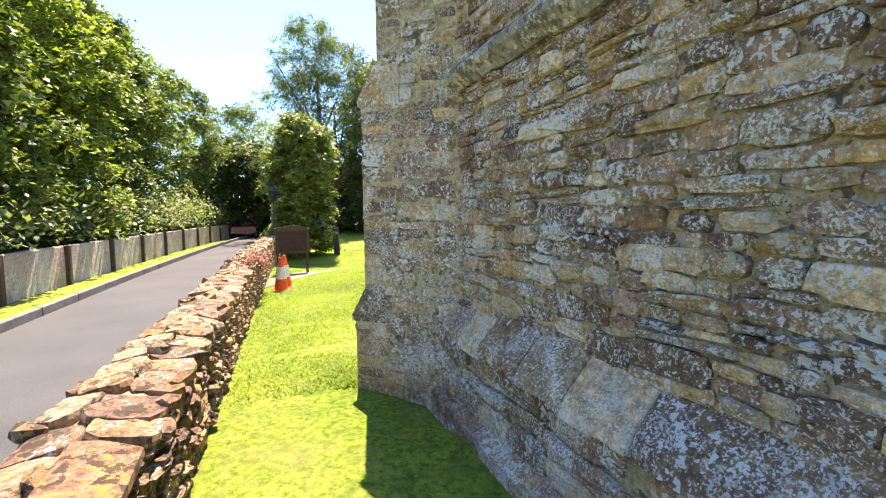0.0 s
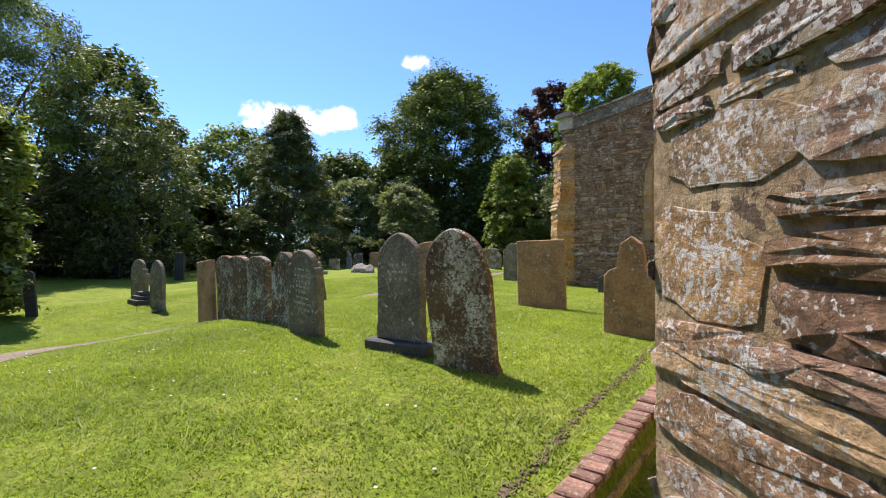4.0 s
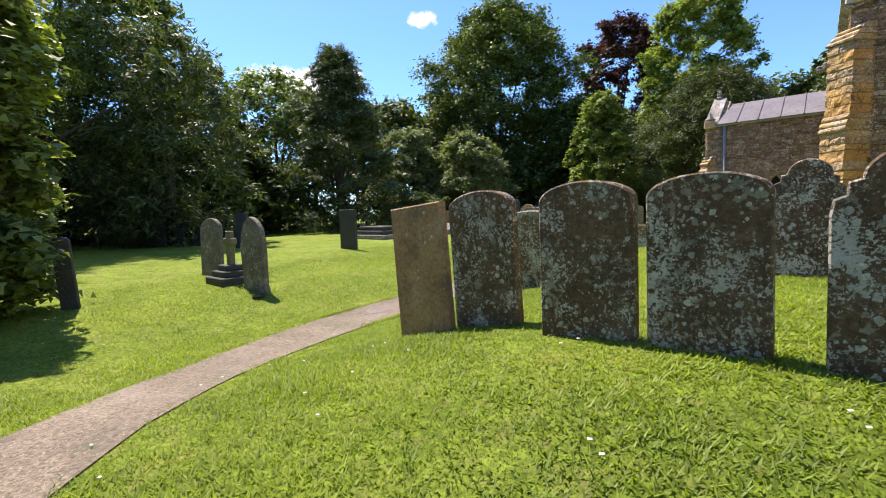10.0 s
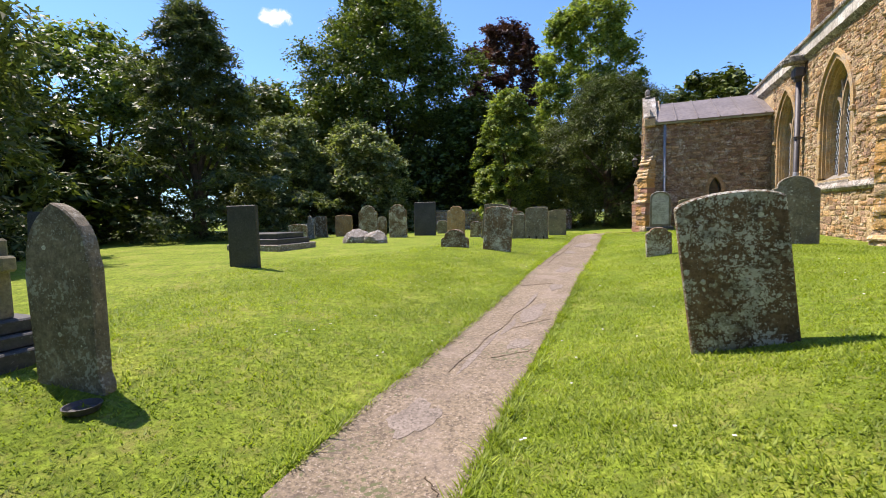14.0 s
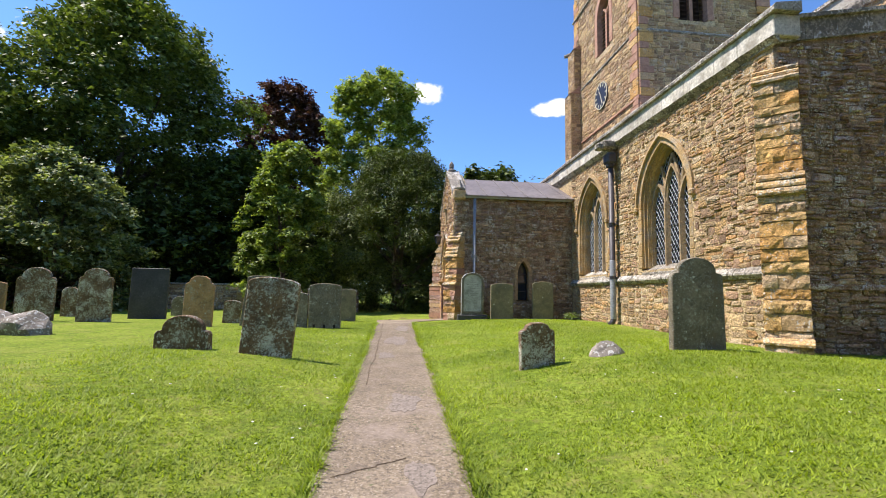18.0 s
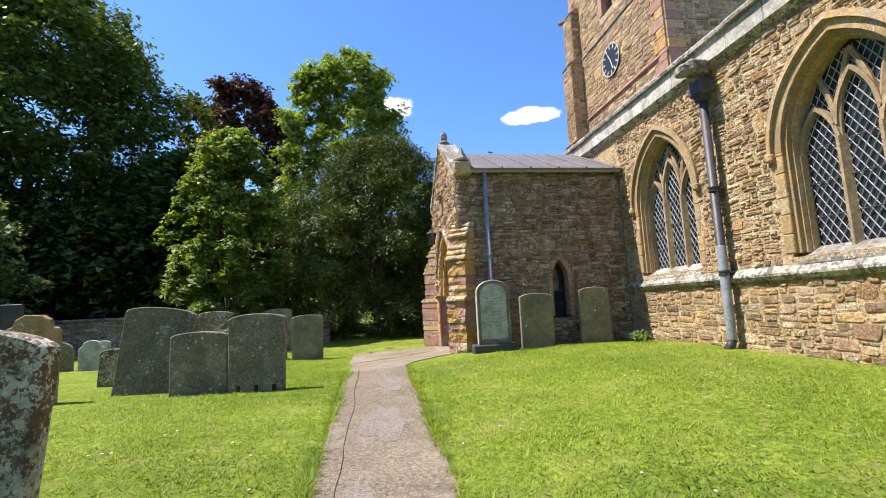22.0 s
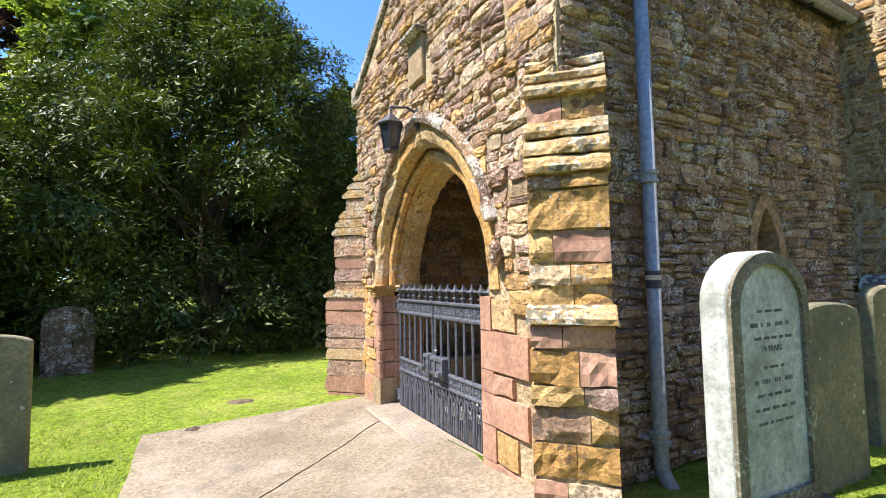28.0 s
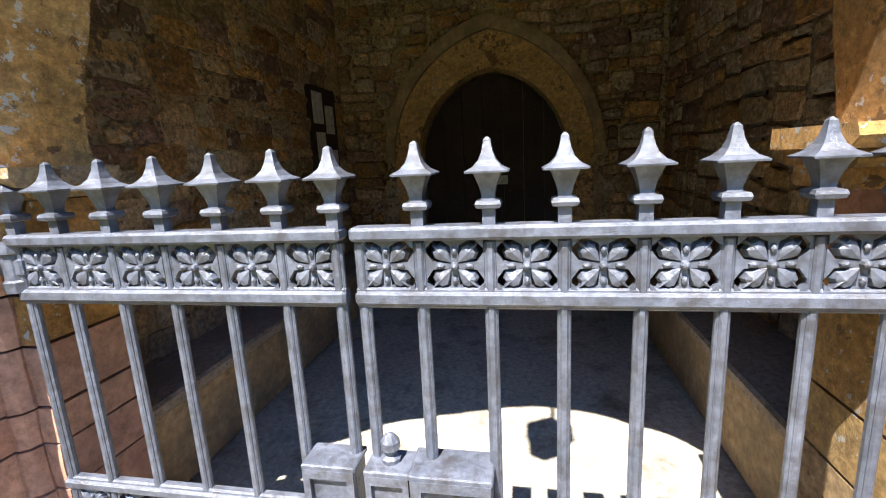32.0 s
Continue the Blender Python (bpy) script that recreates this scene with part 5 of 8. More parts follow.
# lean-to roof of the aisle and chancel roof
part("roof_aisle", Shape().prism([(-6.0, 15.1, 5.7), (0.6, 15.1, 6.9), (0.6, 15.1, 6.7), (-6.0, 15.1, 5.5)], (0, 18.9, 0)), mat_lead_roof)
tagged(bpy.data.objects["roof_aisle"], "grey lead lean-to roof of the aisle", "roof", kind="structure")
nave = slab("wall_nave_south", plane((0.55, 0), (0, 1), (-1, 0)), [(15.4, -0.4), (28.3, -0.4), (28.3, 9.6), (15.4, 9.6)], [], IN, mat_mortar, "upper nave wall of ironstone above the aisle roof")
rubble(plane((0.55, 0), (0, 1), (-1, 0)), lambda u, v: True, (15.4, 28.0, 6.9, 9.4), mat_sunny_rubble, nave, course=(0.1, 0.2), length=(0.2, 0.5), seed=91)
moulding(Pcs, 1.2, 28.2, [(-0.2, 9.3), (0.1, 9.3), (0.16, 9.42), (0.16, 9.55), (-0.2, 9.55)], mat_coping, nave, 1.4, 92, "cornice_stone")
ashlar_line(Pcs, 1.2, 28.2, 9.55, 9.95, mat_white_coping, nave, 1.3, 0.1, 0.4, 93, "parapet_block")
moulding(Pcs, 1.2, 28.2, [(-0.35, 9.95), (0.17, 9.95), (0.17, 10.05), (-0.35, 10.15)], mat_coping, nave, 1.4, 94, "coping_stone")
part("roof_nave", Shape().prism([(0.7, 1.3, 9.6), (4.9, 1.3, 10.9), (9.2, 1.3, 9.6)], (0, 27, 0)), mat_lead_roof)
tagged(bpy.data.objects["roof_nave"], "low grey lead roof of the nave and chancel", "roof", kind="structure")
tagged(part("wall_north", Shape().box((9.3, 14.6, 4.6), (0.6, 27.6, 10.0), 0.02), mat_dark_mortar), "north wall of the church", "wall", kind="structure")
# lead rainwater head and pipe
rp_ = downpipe("rainwater_pipe", (-6.37, 20.12, 0.22), 4.75, mat_black_pipe, "dark cast-iron rainwater pipe with hopper head", 0.075, (1.5, 3.0), (-1, 0))
part("lower_pipe", Shape().lathe([(0.078, 0), (0.079, 0.01), (0.079, 1.62), (0.076, 1.63)], (-6.37, 20.12, 0.4), 14), mat_pipe, rp_, "pale grey lower length of the pipe", smooth=True)
s = Shape()
s.box((-6.4, 20.12, 4.95), (0.26, 0.34, 0.3), 0.04)
s.box((-6.4, 20.12, 4.76), (0.17, 0.2, 0.14), 0.03)
part("hopper_head", s, mat_black_pipe, rp_, "black cast-iron hopper head")
spout = thing("gargoyle", "worn carved stone water spout under the parapet", "water spout", (-6.4, 20.12, 5.3))
s = Shape()
s.box((-6.42, 20.12, 5.34), (0.5, 0.34, 0.26), 0.07)
s.box((-6.72, 20.12, 5.28), (0.2, 0.26, 0.2), 0.06)
part("spout_stone", s, mat_coping, spout)

# ---- church: tower ----
Pts = plane((-0.85, 0), (0, 1), (-1, 0))
Pte = plane((0, 28.1), (1, 0), (0, -1))
tower = thing("tower", "tall square ironstone church tower with battlements", "tower", (2.6, 31.9, 0))
bell = [opening(31.75, 0.75, 15.2, 17.4, 18.6)]
slab("south_face", Pts, [(28.11, 0), (35.99, 0), (35.99, 20.6), (28.11, 20.6)], [opening(31.75, 0.8, 15.1, 17.4, 18.68)], 0.8, mat_mortar, parent=tower)
rubble(Pts, not_in([opening(31.75, 1.1, 15.0, 17.4, 19.1)]), (28.5, 35.7, 7.0, 20.5), mat_tower, tower, course=(0.14, 0.26), length=(0.25, 0.7), proud=(0.015, 0.05), seed=101)
bell_e = [opening(2.1, 0.75, 15.0, 17.2, 18.4)]
slab("east_face", Pte, [(-0.84, 0), (6.29, 0), (6.29, 20.6), (-0.84, 20.6)], [opening(2.1, 0.8, 14.9, 17.2, 18.48)], 0.8, mat_dark_mortar, parent=tower)
rubble(Pte, not_in([opening(2.1, 1.1, 14.8, 17.2, 18.9)]), (-0.5, 6.2, 9.5, 20.5), mat_tower, tower, course=(0.14, 0.26), length=(0.25, 0.7), proud=(0.015, 0.05), seed=102)
slab("north_face", plane((6.3, 0), (0, 1), (1, 0)), [(28.1, 0), (36, 0), (36, 20.6), (28.1, 20.6)], [], 0.8, mat_dark_mortar, parent=tower)
slab("west_face", plane((0, 36.0), (1, 0), (0, 1)), [(-0.85, 0), (6.3, 0), (6.3, 20.6), (-0.85, 20.6)], [], 0.8, mat_dark_mortar, parent=tower)
part("tower_roof", Shape().box((2.7, 32.0, 20.2), (6.4, 7.2, 0.2)), mat_lead_roof, tower)
rq = random.Random(5)
for P, u, sgn in ((Pts, 28.1, 1), (Pte, -0.85, 1), (Pts, 36.0, -1), (Pte, 6.3, -1)):
    v = 6.0
    while v < 20.3:
        h = rq.uniform(0.35, 0.55)
        w = 0.75 if int(v * 2) % 2 else 0.5
        s = Shape().box((u + sgn * w / 2, v + h / 2, 0.0), (w, h - 0.012, 0.16 if v < 17.5 else 0.1), 0.015)
        s.v = [P(*p) for p in s.v]
        part("quoin", s, mat_pink if int(v * 3) % 2 else mat_ochre, tower)
        v += h
for P, u, sl, sp, ap, nm in ((Pts, 31.75, 15.2, 17.4, 18.6, "s"), (Pte, 2.1, 15.0, 17.2, 18.4, "e")):
    out = (P(0, 0, 1) - P(0, 0)).normalized()
    la, lb = opening(u, 0.75, sl, sp, ap, 8)[1:], opening(u, 1.08, sl, sp, ap + 0.4, 8)[1:]
    la.append((u - 0.75, sl)), lb.append((u - 1.08, sl))
    w = part("belfry_window", Shape().band([P(a, b, 0.04) for a, b in la], [P(a, b, 0.04) for a, b in lb], -out * 0.4), mat_pink, tower)
    part("mullion", Shape().prism([P(u - 0.09, sl, -0.15), P(u + 0.09, sl, -0.15), P(u + 0.06, sl, -0.4), P(u - 0.06, sl, -0.4)], Z * (sp - sl + 0.3)), mat_pink, w)
    for sg in (-1, 1):
        lo, hi = pointed(u + sg * 0.39, 0.3, sp - 0.1, sp + 0.42, 6), pointed(u + sg * 0.39, 0.4, sp - 0.1, sp + 0.55, 6)
        part("light_head", Shape().band([P(a, b, -0.18) for a, b in lo], [P(a, b, -0.18) for a, b in hi], -out * 0.2), mat_pink, w)
    part("backing", Shape().prism([P(a, b, -0.6) for a, b in opening(u, 0.75, sl, sp, ap, 8)], -out * 0.05), mat_door, w)
    for sg in (-1, 1):
        for k in range(11):
            v = sl + 0.12 + k * 0.23
            part("louvre", Shape().prism([P(u + sg * 0.4 - 0.3, v, -0.22), P(u + sg * 0.4 + 0.3, v, -0.22), P(u + sg * 0.4 + 0.3, v + 0.14, -0.42), P(u + sg * 0.4 - 0.3, v + 0.14, -0.42)], (0, 0, 0.035)), mat_wood, w)
for z, o in ((10.7, 0.10), (14.2, 0.08), (19.4, 0.12)):
    for P, a, b in ((Pts, 28.0, 36.1), (Pte, -0.95, 6.4)):
        moulding(P, a, b, [(-0.02, z - 0.08), (o, z - 0.02), (o, z + 0.05), (-0.02, z + 0.16)], mat_pink if z < 12 else mat_coping, tower, 1.2, int(z), "string_stone")
for P, a, b in ((Pts, 28.1, 36.0), (Pte, -0.85, 6.3)):
    n = 6
    step = (b - a) / (2 * n - 1)
    for k in range(2 * n - 1):
        top = 21.55 if k % 2 == 0 else 20.75
        s = Shape().box((a + step * (k + 0.5), (20.5 + top) / 2, -0.2), (step, top - 20.5, 0.4), 0.02)
        s.v = [P(*p) for p in s.v]
        part("merlon" if k % 2 == 0 else "crenel", s, mat_tower if P is Pts else mat_tower, tower)
        s = Shape().box((a + step * (k + 0.5), top + 0.06, -0.2), (step + 0.08, 0.12, 0.52), 0.03)
        s.v = [P(*p) for p in s.v]
        part("coping_stone", s, mat_coping, tower)
for x, y in ((-0.65, 28.3), (6.1, 28.3), (-0.65, 35.8)):
    part("pinnacle", Shape().lathe([(0.24, 0), (0.24, 0.7), (0.3, 0.75), (0.2, 0.85), (0.04, 1.7)], (x, y, 21.5), 8), mat_coping, tower)
for p, q in (((6.3, 28.1, 19.5), (6.9, 27.8, 19.4)), ((-0.85, 35.9, 17.2), (-1.5, 36.2, 17.1)), ((6.4, 28.0, 15.2), (6.9, 27.8, 15.1))):
    part("gargoyle", Shape().tube([p, q], [0.2, 0.1], 6), mat_coping, tower)
for z0, z1, r_ in ((0, 9.5, 0.9), (9.5, 14.0, 0.7), (14.0, 17.0, 0.45)):
    part("buttress", Shape().prism([(-0.85 - r_, 35.0, z0), (-0.85, 35.0, z0), (-0.85, 36.0, z0), (-0.85 - r_, 36.0, z0)], Z * (z1 - z0)), mat_tower, tower)
    rubble(plane((0, 35.0), (1, 0), (0, -1)), lambda u, v: True, (-0.85 - r_, -0.86, max(z0, 5.0), z1), mat_tower, tower, course=(0.14, 0.26), length=(0.25, 0.6), proud=(0.01, 0.04), seed=int(z1) + 103)
    rubble(plane((-0.85 - r_, 0), (0, 1), (-1, 0)), lambda u, v: True, (35.0, 36.0, max(z0, 5.0), z1), mat_tower, tower, course=(0.14, 0.26), length=(0.25, 0.6), proud=(0.01, 0.04), seed=int(z1) + 104)
    part("weathering", Shape().prism([(-0.9 - r_, 34.95, z1), (-0.85, 34.95, z1), (-0.85, 34.95, z1 + r_ * 0.8)], (0, 1.1, 0)), mat_pink, tower)
clock = thing("clock", "round blue-black tower clock with gilt numerals and pointers", "clock", (-0.9, 32.05, 12.55))
part("dial", Shape().lathe([(0.78, 0.0), (0.80, 0.03), (0.76, 0.06)], (0, 0, 0), 40, Matrix.Translation((-0.88, 32.05, 12.55)) @ Matrix.Rotation(radians(-90), 4, "Y")), mat_clock, clock)
for k in range(12):
    a = math.tau * k / 12
    m = Matrix.Translation((-0.95, 32.05 + 0.62 * math.sin(a), 12.55 + 0.62 * math.cos(a))) @ Matrix.Rotation(-a, 4, "X")
    part("numeral", Shape().box((0, 0, 0), (0.02, 0.07, 0.2), 0.004, m), mat_gilt, clock)
ring = [(0.74 * math.sin(math.tau * k / 40), 0.74 * math.cos(math.tau * k / 40)) for k in range(40)]
part("rim", Shape().band([(-0.94, 32.05 + a, 12.55 + b) for a, b in ring], [(-0.94, 32.05 + a * 1.06, 12.55 + b * 1.06) for a, b in ring], (-0.02, 0, 0), True), mat_gilt, clock)
for a, l in ((radians(30), 0.38), (radians(200), 0.56)):
    part("pointer", Shape().box((0, 0, l / 2), (0.02, 0.05, l), 0.004, Matrix.Translation((-0.965, 32.05, 12.55)) @ Matrix.Rotation(-a, 4, "X")), mat_gilt, clock)

# ---- church: porch ----
PC, PZ = 25.65, -0.04
lanc = opening(-7.98, 0.2, 0.85, 1.75, 2.2, 6)
porch_east = slab("wall_porch_east", Ppe, [(-10.4, -0.4), (-6.2, -0.4), (-6.2, 4.42), (-10.4, 4.42)], [opening(-7.98, 0.24, 0.8, 1.75, 2.26, 6)], 0.5, mat_shade_mortar, "shaded lichen-spotted ironstone side wall of the porch")
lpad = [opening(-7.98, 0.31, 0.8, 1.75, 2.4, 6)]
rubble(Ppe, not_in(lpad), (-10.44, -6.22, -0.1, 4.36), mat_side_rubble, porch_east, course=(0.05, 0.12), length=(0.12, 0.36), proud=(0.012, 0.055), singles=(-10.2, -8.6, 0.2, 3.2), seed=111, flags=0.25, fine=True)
lancet = thing("window_7", "small narrow pointed lancet window with brown stone frame", "window", kind="structure")
la, lb = opening(-7.98, 0.2, 0.85, 1.75, 2.2, 6)[1:], opening(-7.98, 0.31, 0.85, 1.75, 2.38, 6)[1:]
la.append((-8.18, 0.85)), lb.append((-8.29, 0.85))
part("frame_stone", Shape().band([Ppe(a, b, 0.02) for a, b in la], [Ppe(a, b, 0.02) for a, b in lb], (0, 0.25, 0)), mat_tower, lancet)
part("glass", Shape().prism([Ppe(a, b, -0.3) for a, b in lanc], (0, 0.02, 0)), mat_glass, lancet)
for v in (1.15, 1.45, 1.75):
    part("bar", Shape().tube([Ppe(-8.18, v, -0.2), Ppe(-7.78, v, -0.2)], 0.012, 6), mat_black_pipe, lancet)
GABLE = [(23.462, -0.4), (27.848, -0.4), (27.848, 4.35), (PC, 5.75), (23.462, 4.35)]
gate_hole = opening(PC, 1.30, -0.2, 1.5, 3.12, 12)
porch_front = slab("wall_porch_front", Ppf, GABLE, [gate_hole], 0.6, mat_mortar, "gabled ironstone porch front with a deep pointed arch")
pad = [opening(PC, 1.46, -0.2, 1.5, 3.31, 12), [(25.45, 3.75), (25.85, 3.75), (25.85, 4.3), (25.45, 4.3)]]


def in_gable(u, v):
    return within(GABLE, u, v) and not any(within(h, u, v) for h in pad)


rubble(Ppf, in_gable, (23.47, 27.84, 1.5, 5.65), mat_porch_rubble, porch_front, course=(0.06, 0.14), length=(0.14, 0.4), proud=(0.01, 0.045), singles=(23.4, 27.9, 1.5, 3.6), seed=112, fine=True)
rubble(Ppf, lambda u, v: in_gable(u, v) and abs(u - PC) > 1.5 and not (PC - 1.84 < u < PC and (0.38 < v < 0.68 or 0.82 < v < 1.18 or v < 0.13)), (23.47, 27.84, -0.15, 1.5), mat_ochre, porch_front, course=(0.14, 0.26), length=(0.25, 0.5), proud=(0.012, 0.035), seed=113, fine=True)
part("niche_panel", Shape().box((-10.47, 25.65, 4.02), (0.06, 0.36, 0.5), 0.01), mat_dressed, porch_front, "pale plain stone tablet in the gable")
part("niche_ledge", Shape().box((-10.52, 25.65, 4.3), (0.16, 0.44, 0.05), 0.01), mat_coping, porch_front)
# gable coping and kneelers
for sgn in (-1, 1):
    foot, peak = Vector((-10.5, PC + sgn * 2.35, 4.33)), Vector((-10.5, PC, 5.8))
    d = (peak - foot)
    for k in range(5):
        a, b = foot + d * (k / 5), foot + d * ((k + 1) / 5 - 0.004)
        part("coping_stone", Shape().prism([a, b, b + Z * 0.13, a + Z * 0.13], (0.5, 0, 0)), mat_coping, porch_front)
    part("kneeler", Shape().box((-10.28, PC + sgn * 2.3, 4.45), (0.42, 0.24, 0.32), 0.03), mat_sunny_rubble, porch_front)
    part("kneeler_cap", Shape().lathe([(0.2, 0), (0.21, 0.05), (0.12, 0.12), (0.02, 0.34)], (-10.28, PC + sgn * 2.3, 4.63), 4), mat_coping, porch_front)
part("gable_finial", Shape().lathe([(0.14, 0), (0.15, 0.06), (0.08, 0.12), (0.1, 0.2), (0.09, 0.32), (0.02, 0.42)], (-10.3, PC, 5.88), 8), mat_coping, porch_front)
# the arch: a broken hood, a hollow-chamfered outer order and a roll-moulded inner one on sandstone jambs
arch = thing("porch_arch", "weathered ochre pointed porch arch on red sandstone jambs", "arch", kind="structure")
ra = random.Random(3)
ARCH_N = 18


def arch_stones(name, profile, material, wear, each, skip=0, seed=0):
    """Arch stones: the profile's rows are (half span, depth from the wall face)."""
    lines = [pointed(PC, h, 1.5, 1.5 + 1.52 * h / 1.22, ARCH_N) for h, _ in profile]
    i = skip
    while i < 2 * ARCH_N - skip:
        k = min(each + ra.randint(-1, 1), 2 * ARCH_N - skip - i)
        j = ra.uniform(-0.012, 0.008)
        part(name, worn_bar([[Ppf(*line[q], dp + j) for line, (_, dp) in zip(lines, profile)] for q in range(i, i + k + 1)], wear, seed), material, arch)
        i += k


arch_stones("arch_stone", [(1.46, 0.02), (1.38, 0.035), (1.31, 0.02), (1.26, -0.03), (1.25, -0.09), (1.28, -0.15), (1.30, -0.24), (1.46, -0.24)], mat_ochre, 0.026, 3, 0, 1)
arch_stones("inner_arch_stone", [(1.29, -0.17), (1.22, -0.16), (1.17, -0.17), (1.13, -0.22), (1.08, -0.25), (1.06, -0.31), (1.055, -0.48), (1.29, -0.48)], mat_ochre, 0.016, 3, 0, 2)
arch_stones("arch_roll", [(1.175 + 0.062 * math.cos(a * math.tau / 8), -0.155 + 0.062 * math.sin(a * math.tau / 8)) for a in range(8)], mat_ochre, 0.016, 4, 0, 3)
arch_stones("hood_stone", [(1.45, 0.0), (1.445, 0.075), (1.49, 0.10), (1.545, 0.07), (1.56, 0.0)], mat_shade_rubble, 0.02, 4, 4, 4)
hz = 1.78
for sgn in (-1, 1):
    s = Shape().lathe([(0.02, -0.12), (0.065, -0.09), (0.085, -0.02), (0.075, 0.05), (0.09, 0.09), (0.05, 0.14)], (0, 0, 0), 9)
    s.v = [Vector(q) * 0.72 * (1 + 0.3 * noise.noise(Vector(q) * 14 + Vector((sgn, 0, 0)))) for q in s.v]
    s.v = [Ppf(PC + sgn * 1.49 + q.x, hz + q.z, 0.06 + q.y * 0.9) for q in s.v]
    part("hood_stop", s, mat_shade_rubble, arch, "worn carved stop at the foot of the hood", smooth=True)


def jamb(u0, u1, v0, v1, d0, d1, material, wear, name="jamb_block"):
    """A squared jamb stone between two depths."""
    n = max(2, int(abs(u1 - u0) / 0.07))
    g = 0.004
    ring = lambda u: [Ppf(u, v0 + g, d0), Ppf(u, v0 + g, d1), Ppf(u, (v0 + v1) / 2, d1 + 0.002), Ppf(u, v1 - g, d1), Ppf(u, v1 - g, d0)]
    part(name, worn_bar([ring(u0 + (u1 - u0) * i / n) for i in range(n + 1)], wear, int(v0 * 50)), material, arch)


for sgn in (-1, 1):
    if sgn < 0:
        rows = [(-0.15, 0.12, 0.42), (0.12, 0.40, 0.19), (0.40, 0.66, 0.60), (0.66, 0.84, 0.17), (0.84, 1.16, 0.62), (1.16, 1.44, 0.15)]
    else:
        rows = [(-0.15, 0.32, 0.30), (0.32, 0.52, 0.22), (0.52, 0.68, 0.16), (0.68, 0.80, 0.24), (0.80, 1.0, 0.18), (1.0, 1.16, 0.26), (1.16, 1.38, 0.16)]
    for k, (v0, v1, wide) in enumerate(rows):
        a = PC + sgn * 1.20
        jamb(a, a + sgn * wide, v0, v1, -0.28, 0.028, mat_pink if (k > 0 or sgn < 0) else mat_dressed, 0.003 if sgn < 0 else 0.008)
        if wide < 0.5:
            more = ra.uniform(0.24, 0.32)
            jamb(a + sgn * (wide + 0.008), a + sgn * (wide + more), v0 + 0.01, v1 - 0.01, -0.1, 0.03 + ra.uniform(-0.01, 0.01), mat_ochre if k % 3 else mat_pink, 0.016, "jamb_stone")
        jamb(PC + sgn * 1.10, PC + sgn * 1.26, v0, v1, -0.56, -0.22, mat_pink if (sgn > 0) == (k < 5) else mat_ochre, 0.005, "inner_jamb_block")
        if sgn > 0 and k > 0:
            for du, dp in ((1.215, 0.015), (1.20, -0.21)):
                part("jamb_roll", worn_bar([[Ppf(PC + sgn * du + 0.05 * math.cos(math.tau * j / 10), v, dp + 0.05 * math.sin(math.tau * j / 10)) for j in range(10)] for v in np.linspace(v0 + 0.004, v1 - 0.004, 4)], 0.007, k), mat_pink, arch)
    for d0, u, hw in (((-0.40, 1.13, 0.15),) if sgn < 0 else ((-0.04, 1.30, 0.16), (-0.34, 1.14, 0.15))):
        for z0, z1, w in ((1.38, 1.43, 0.0), (1.43, 1.47, 0.03), (1.47, 1.52, 0.055)):
            c = PC + sgn * u
            half = hw * 0.8 + w
            ring = lambda q: [Ppf(q, z0, d0 - 0.14), Ppf(q, z0, d0 + 0.11 + w), Ppf(q, (z0 + z1) / 2, d0 + 0.13 + w), Ppf(q, z1, d0 + 0.12 + w), Ppf(q, z1, d0 - 0.14)]
            part("capital", worn_bar([ring(c - half + 2 * half * i / 5) for i in range(6)], 0.012 if sgn < 0 else 0.028, int(z0 * 90)), mat_ochre, arch)
block_buttress("buttress_porch", (-10.38, 23.48), (-1, -1), 0.25, [(-0.2, 1.30, 0.32), (1.30, 2.25, 0.24), (2.25, 2.8, 0.13)], (mat_ochre, mat_porch_rubble, mat_ochre, mat_pink), "ochre ironstone corner buttress of the porch with weathered steps", 121)
block_buttress("buttress_porch", (-10.38, 27.85), (-1, 1), 0.28, [(-0.2, 1.34, 0.46), (1.34, 2.25, 0.32), (2.25, 2.8, 0.15)], (mat_pink, mat_porch_rubble, mat_ochre, mat_porch_rubble), "ochre ironstone corner buttress of the porch with weathered steps", 131)
tagged(slab("wall_porch_west", plane((0, 27.86), (1, 0), (0, 1)), [(-10.4, -0.4), (-6.2, -0.4), (-6.2, 4.42), (-10.4, 4.42)], [], 0.5, mat_dark_mortar), "west side wall of the porch", "wall")
# inside faces
Pie, Piw, Pin = plane((0, 23.96), (1, 0), (0, 1)), plane((0, 27.355), (1, 0), (0, -1)), plane((-6.24, 0), (0, 1), (-1, 0))
rubble(Pie, lambda u, v: True, (-9.85, -6.24, 0.45, 4.2), mat_sunny_rubble, porch_east, course=(0.1, 0.2), length=(0.2, 0.5), seed=141)
wpw = bpy.data.objects["wall_porch_west"]
rubble(Piw, lambda u, v: True, (-9.85, -6.24, 0.45, 4.2), mat_sunny_rubble, wpw, course=(0.1, 0.2), length=(0.2, 0.5), singles=(-9.8, -6.2, 0.5, 3.0), seed=142)
rubble(Pin, not_in([opening(25.70, 1.14, -0.2, 1.45, 2.86)]), (24.0, 27.38, 0.0, 4.4), mat_sunny_rubble, aisle_south, course=(0.09, 0.17), length=(0.18, 0.45), seed=143)
door = thing("door_2", "dark oak church door deep inside the porch", "door", kind="structure")
la, lb = opening(25.70, 0.80, -0.1, 1.45, 2.38)[1:], opening(25.70, 1.06, -0.1, 1.45, 2.74)[1:]
la.append((24.90, -0.1)), lb.append((24.64, -0.1))
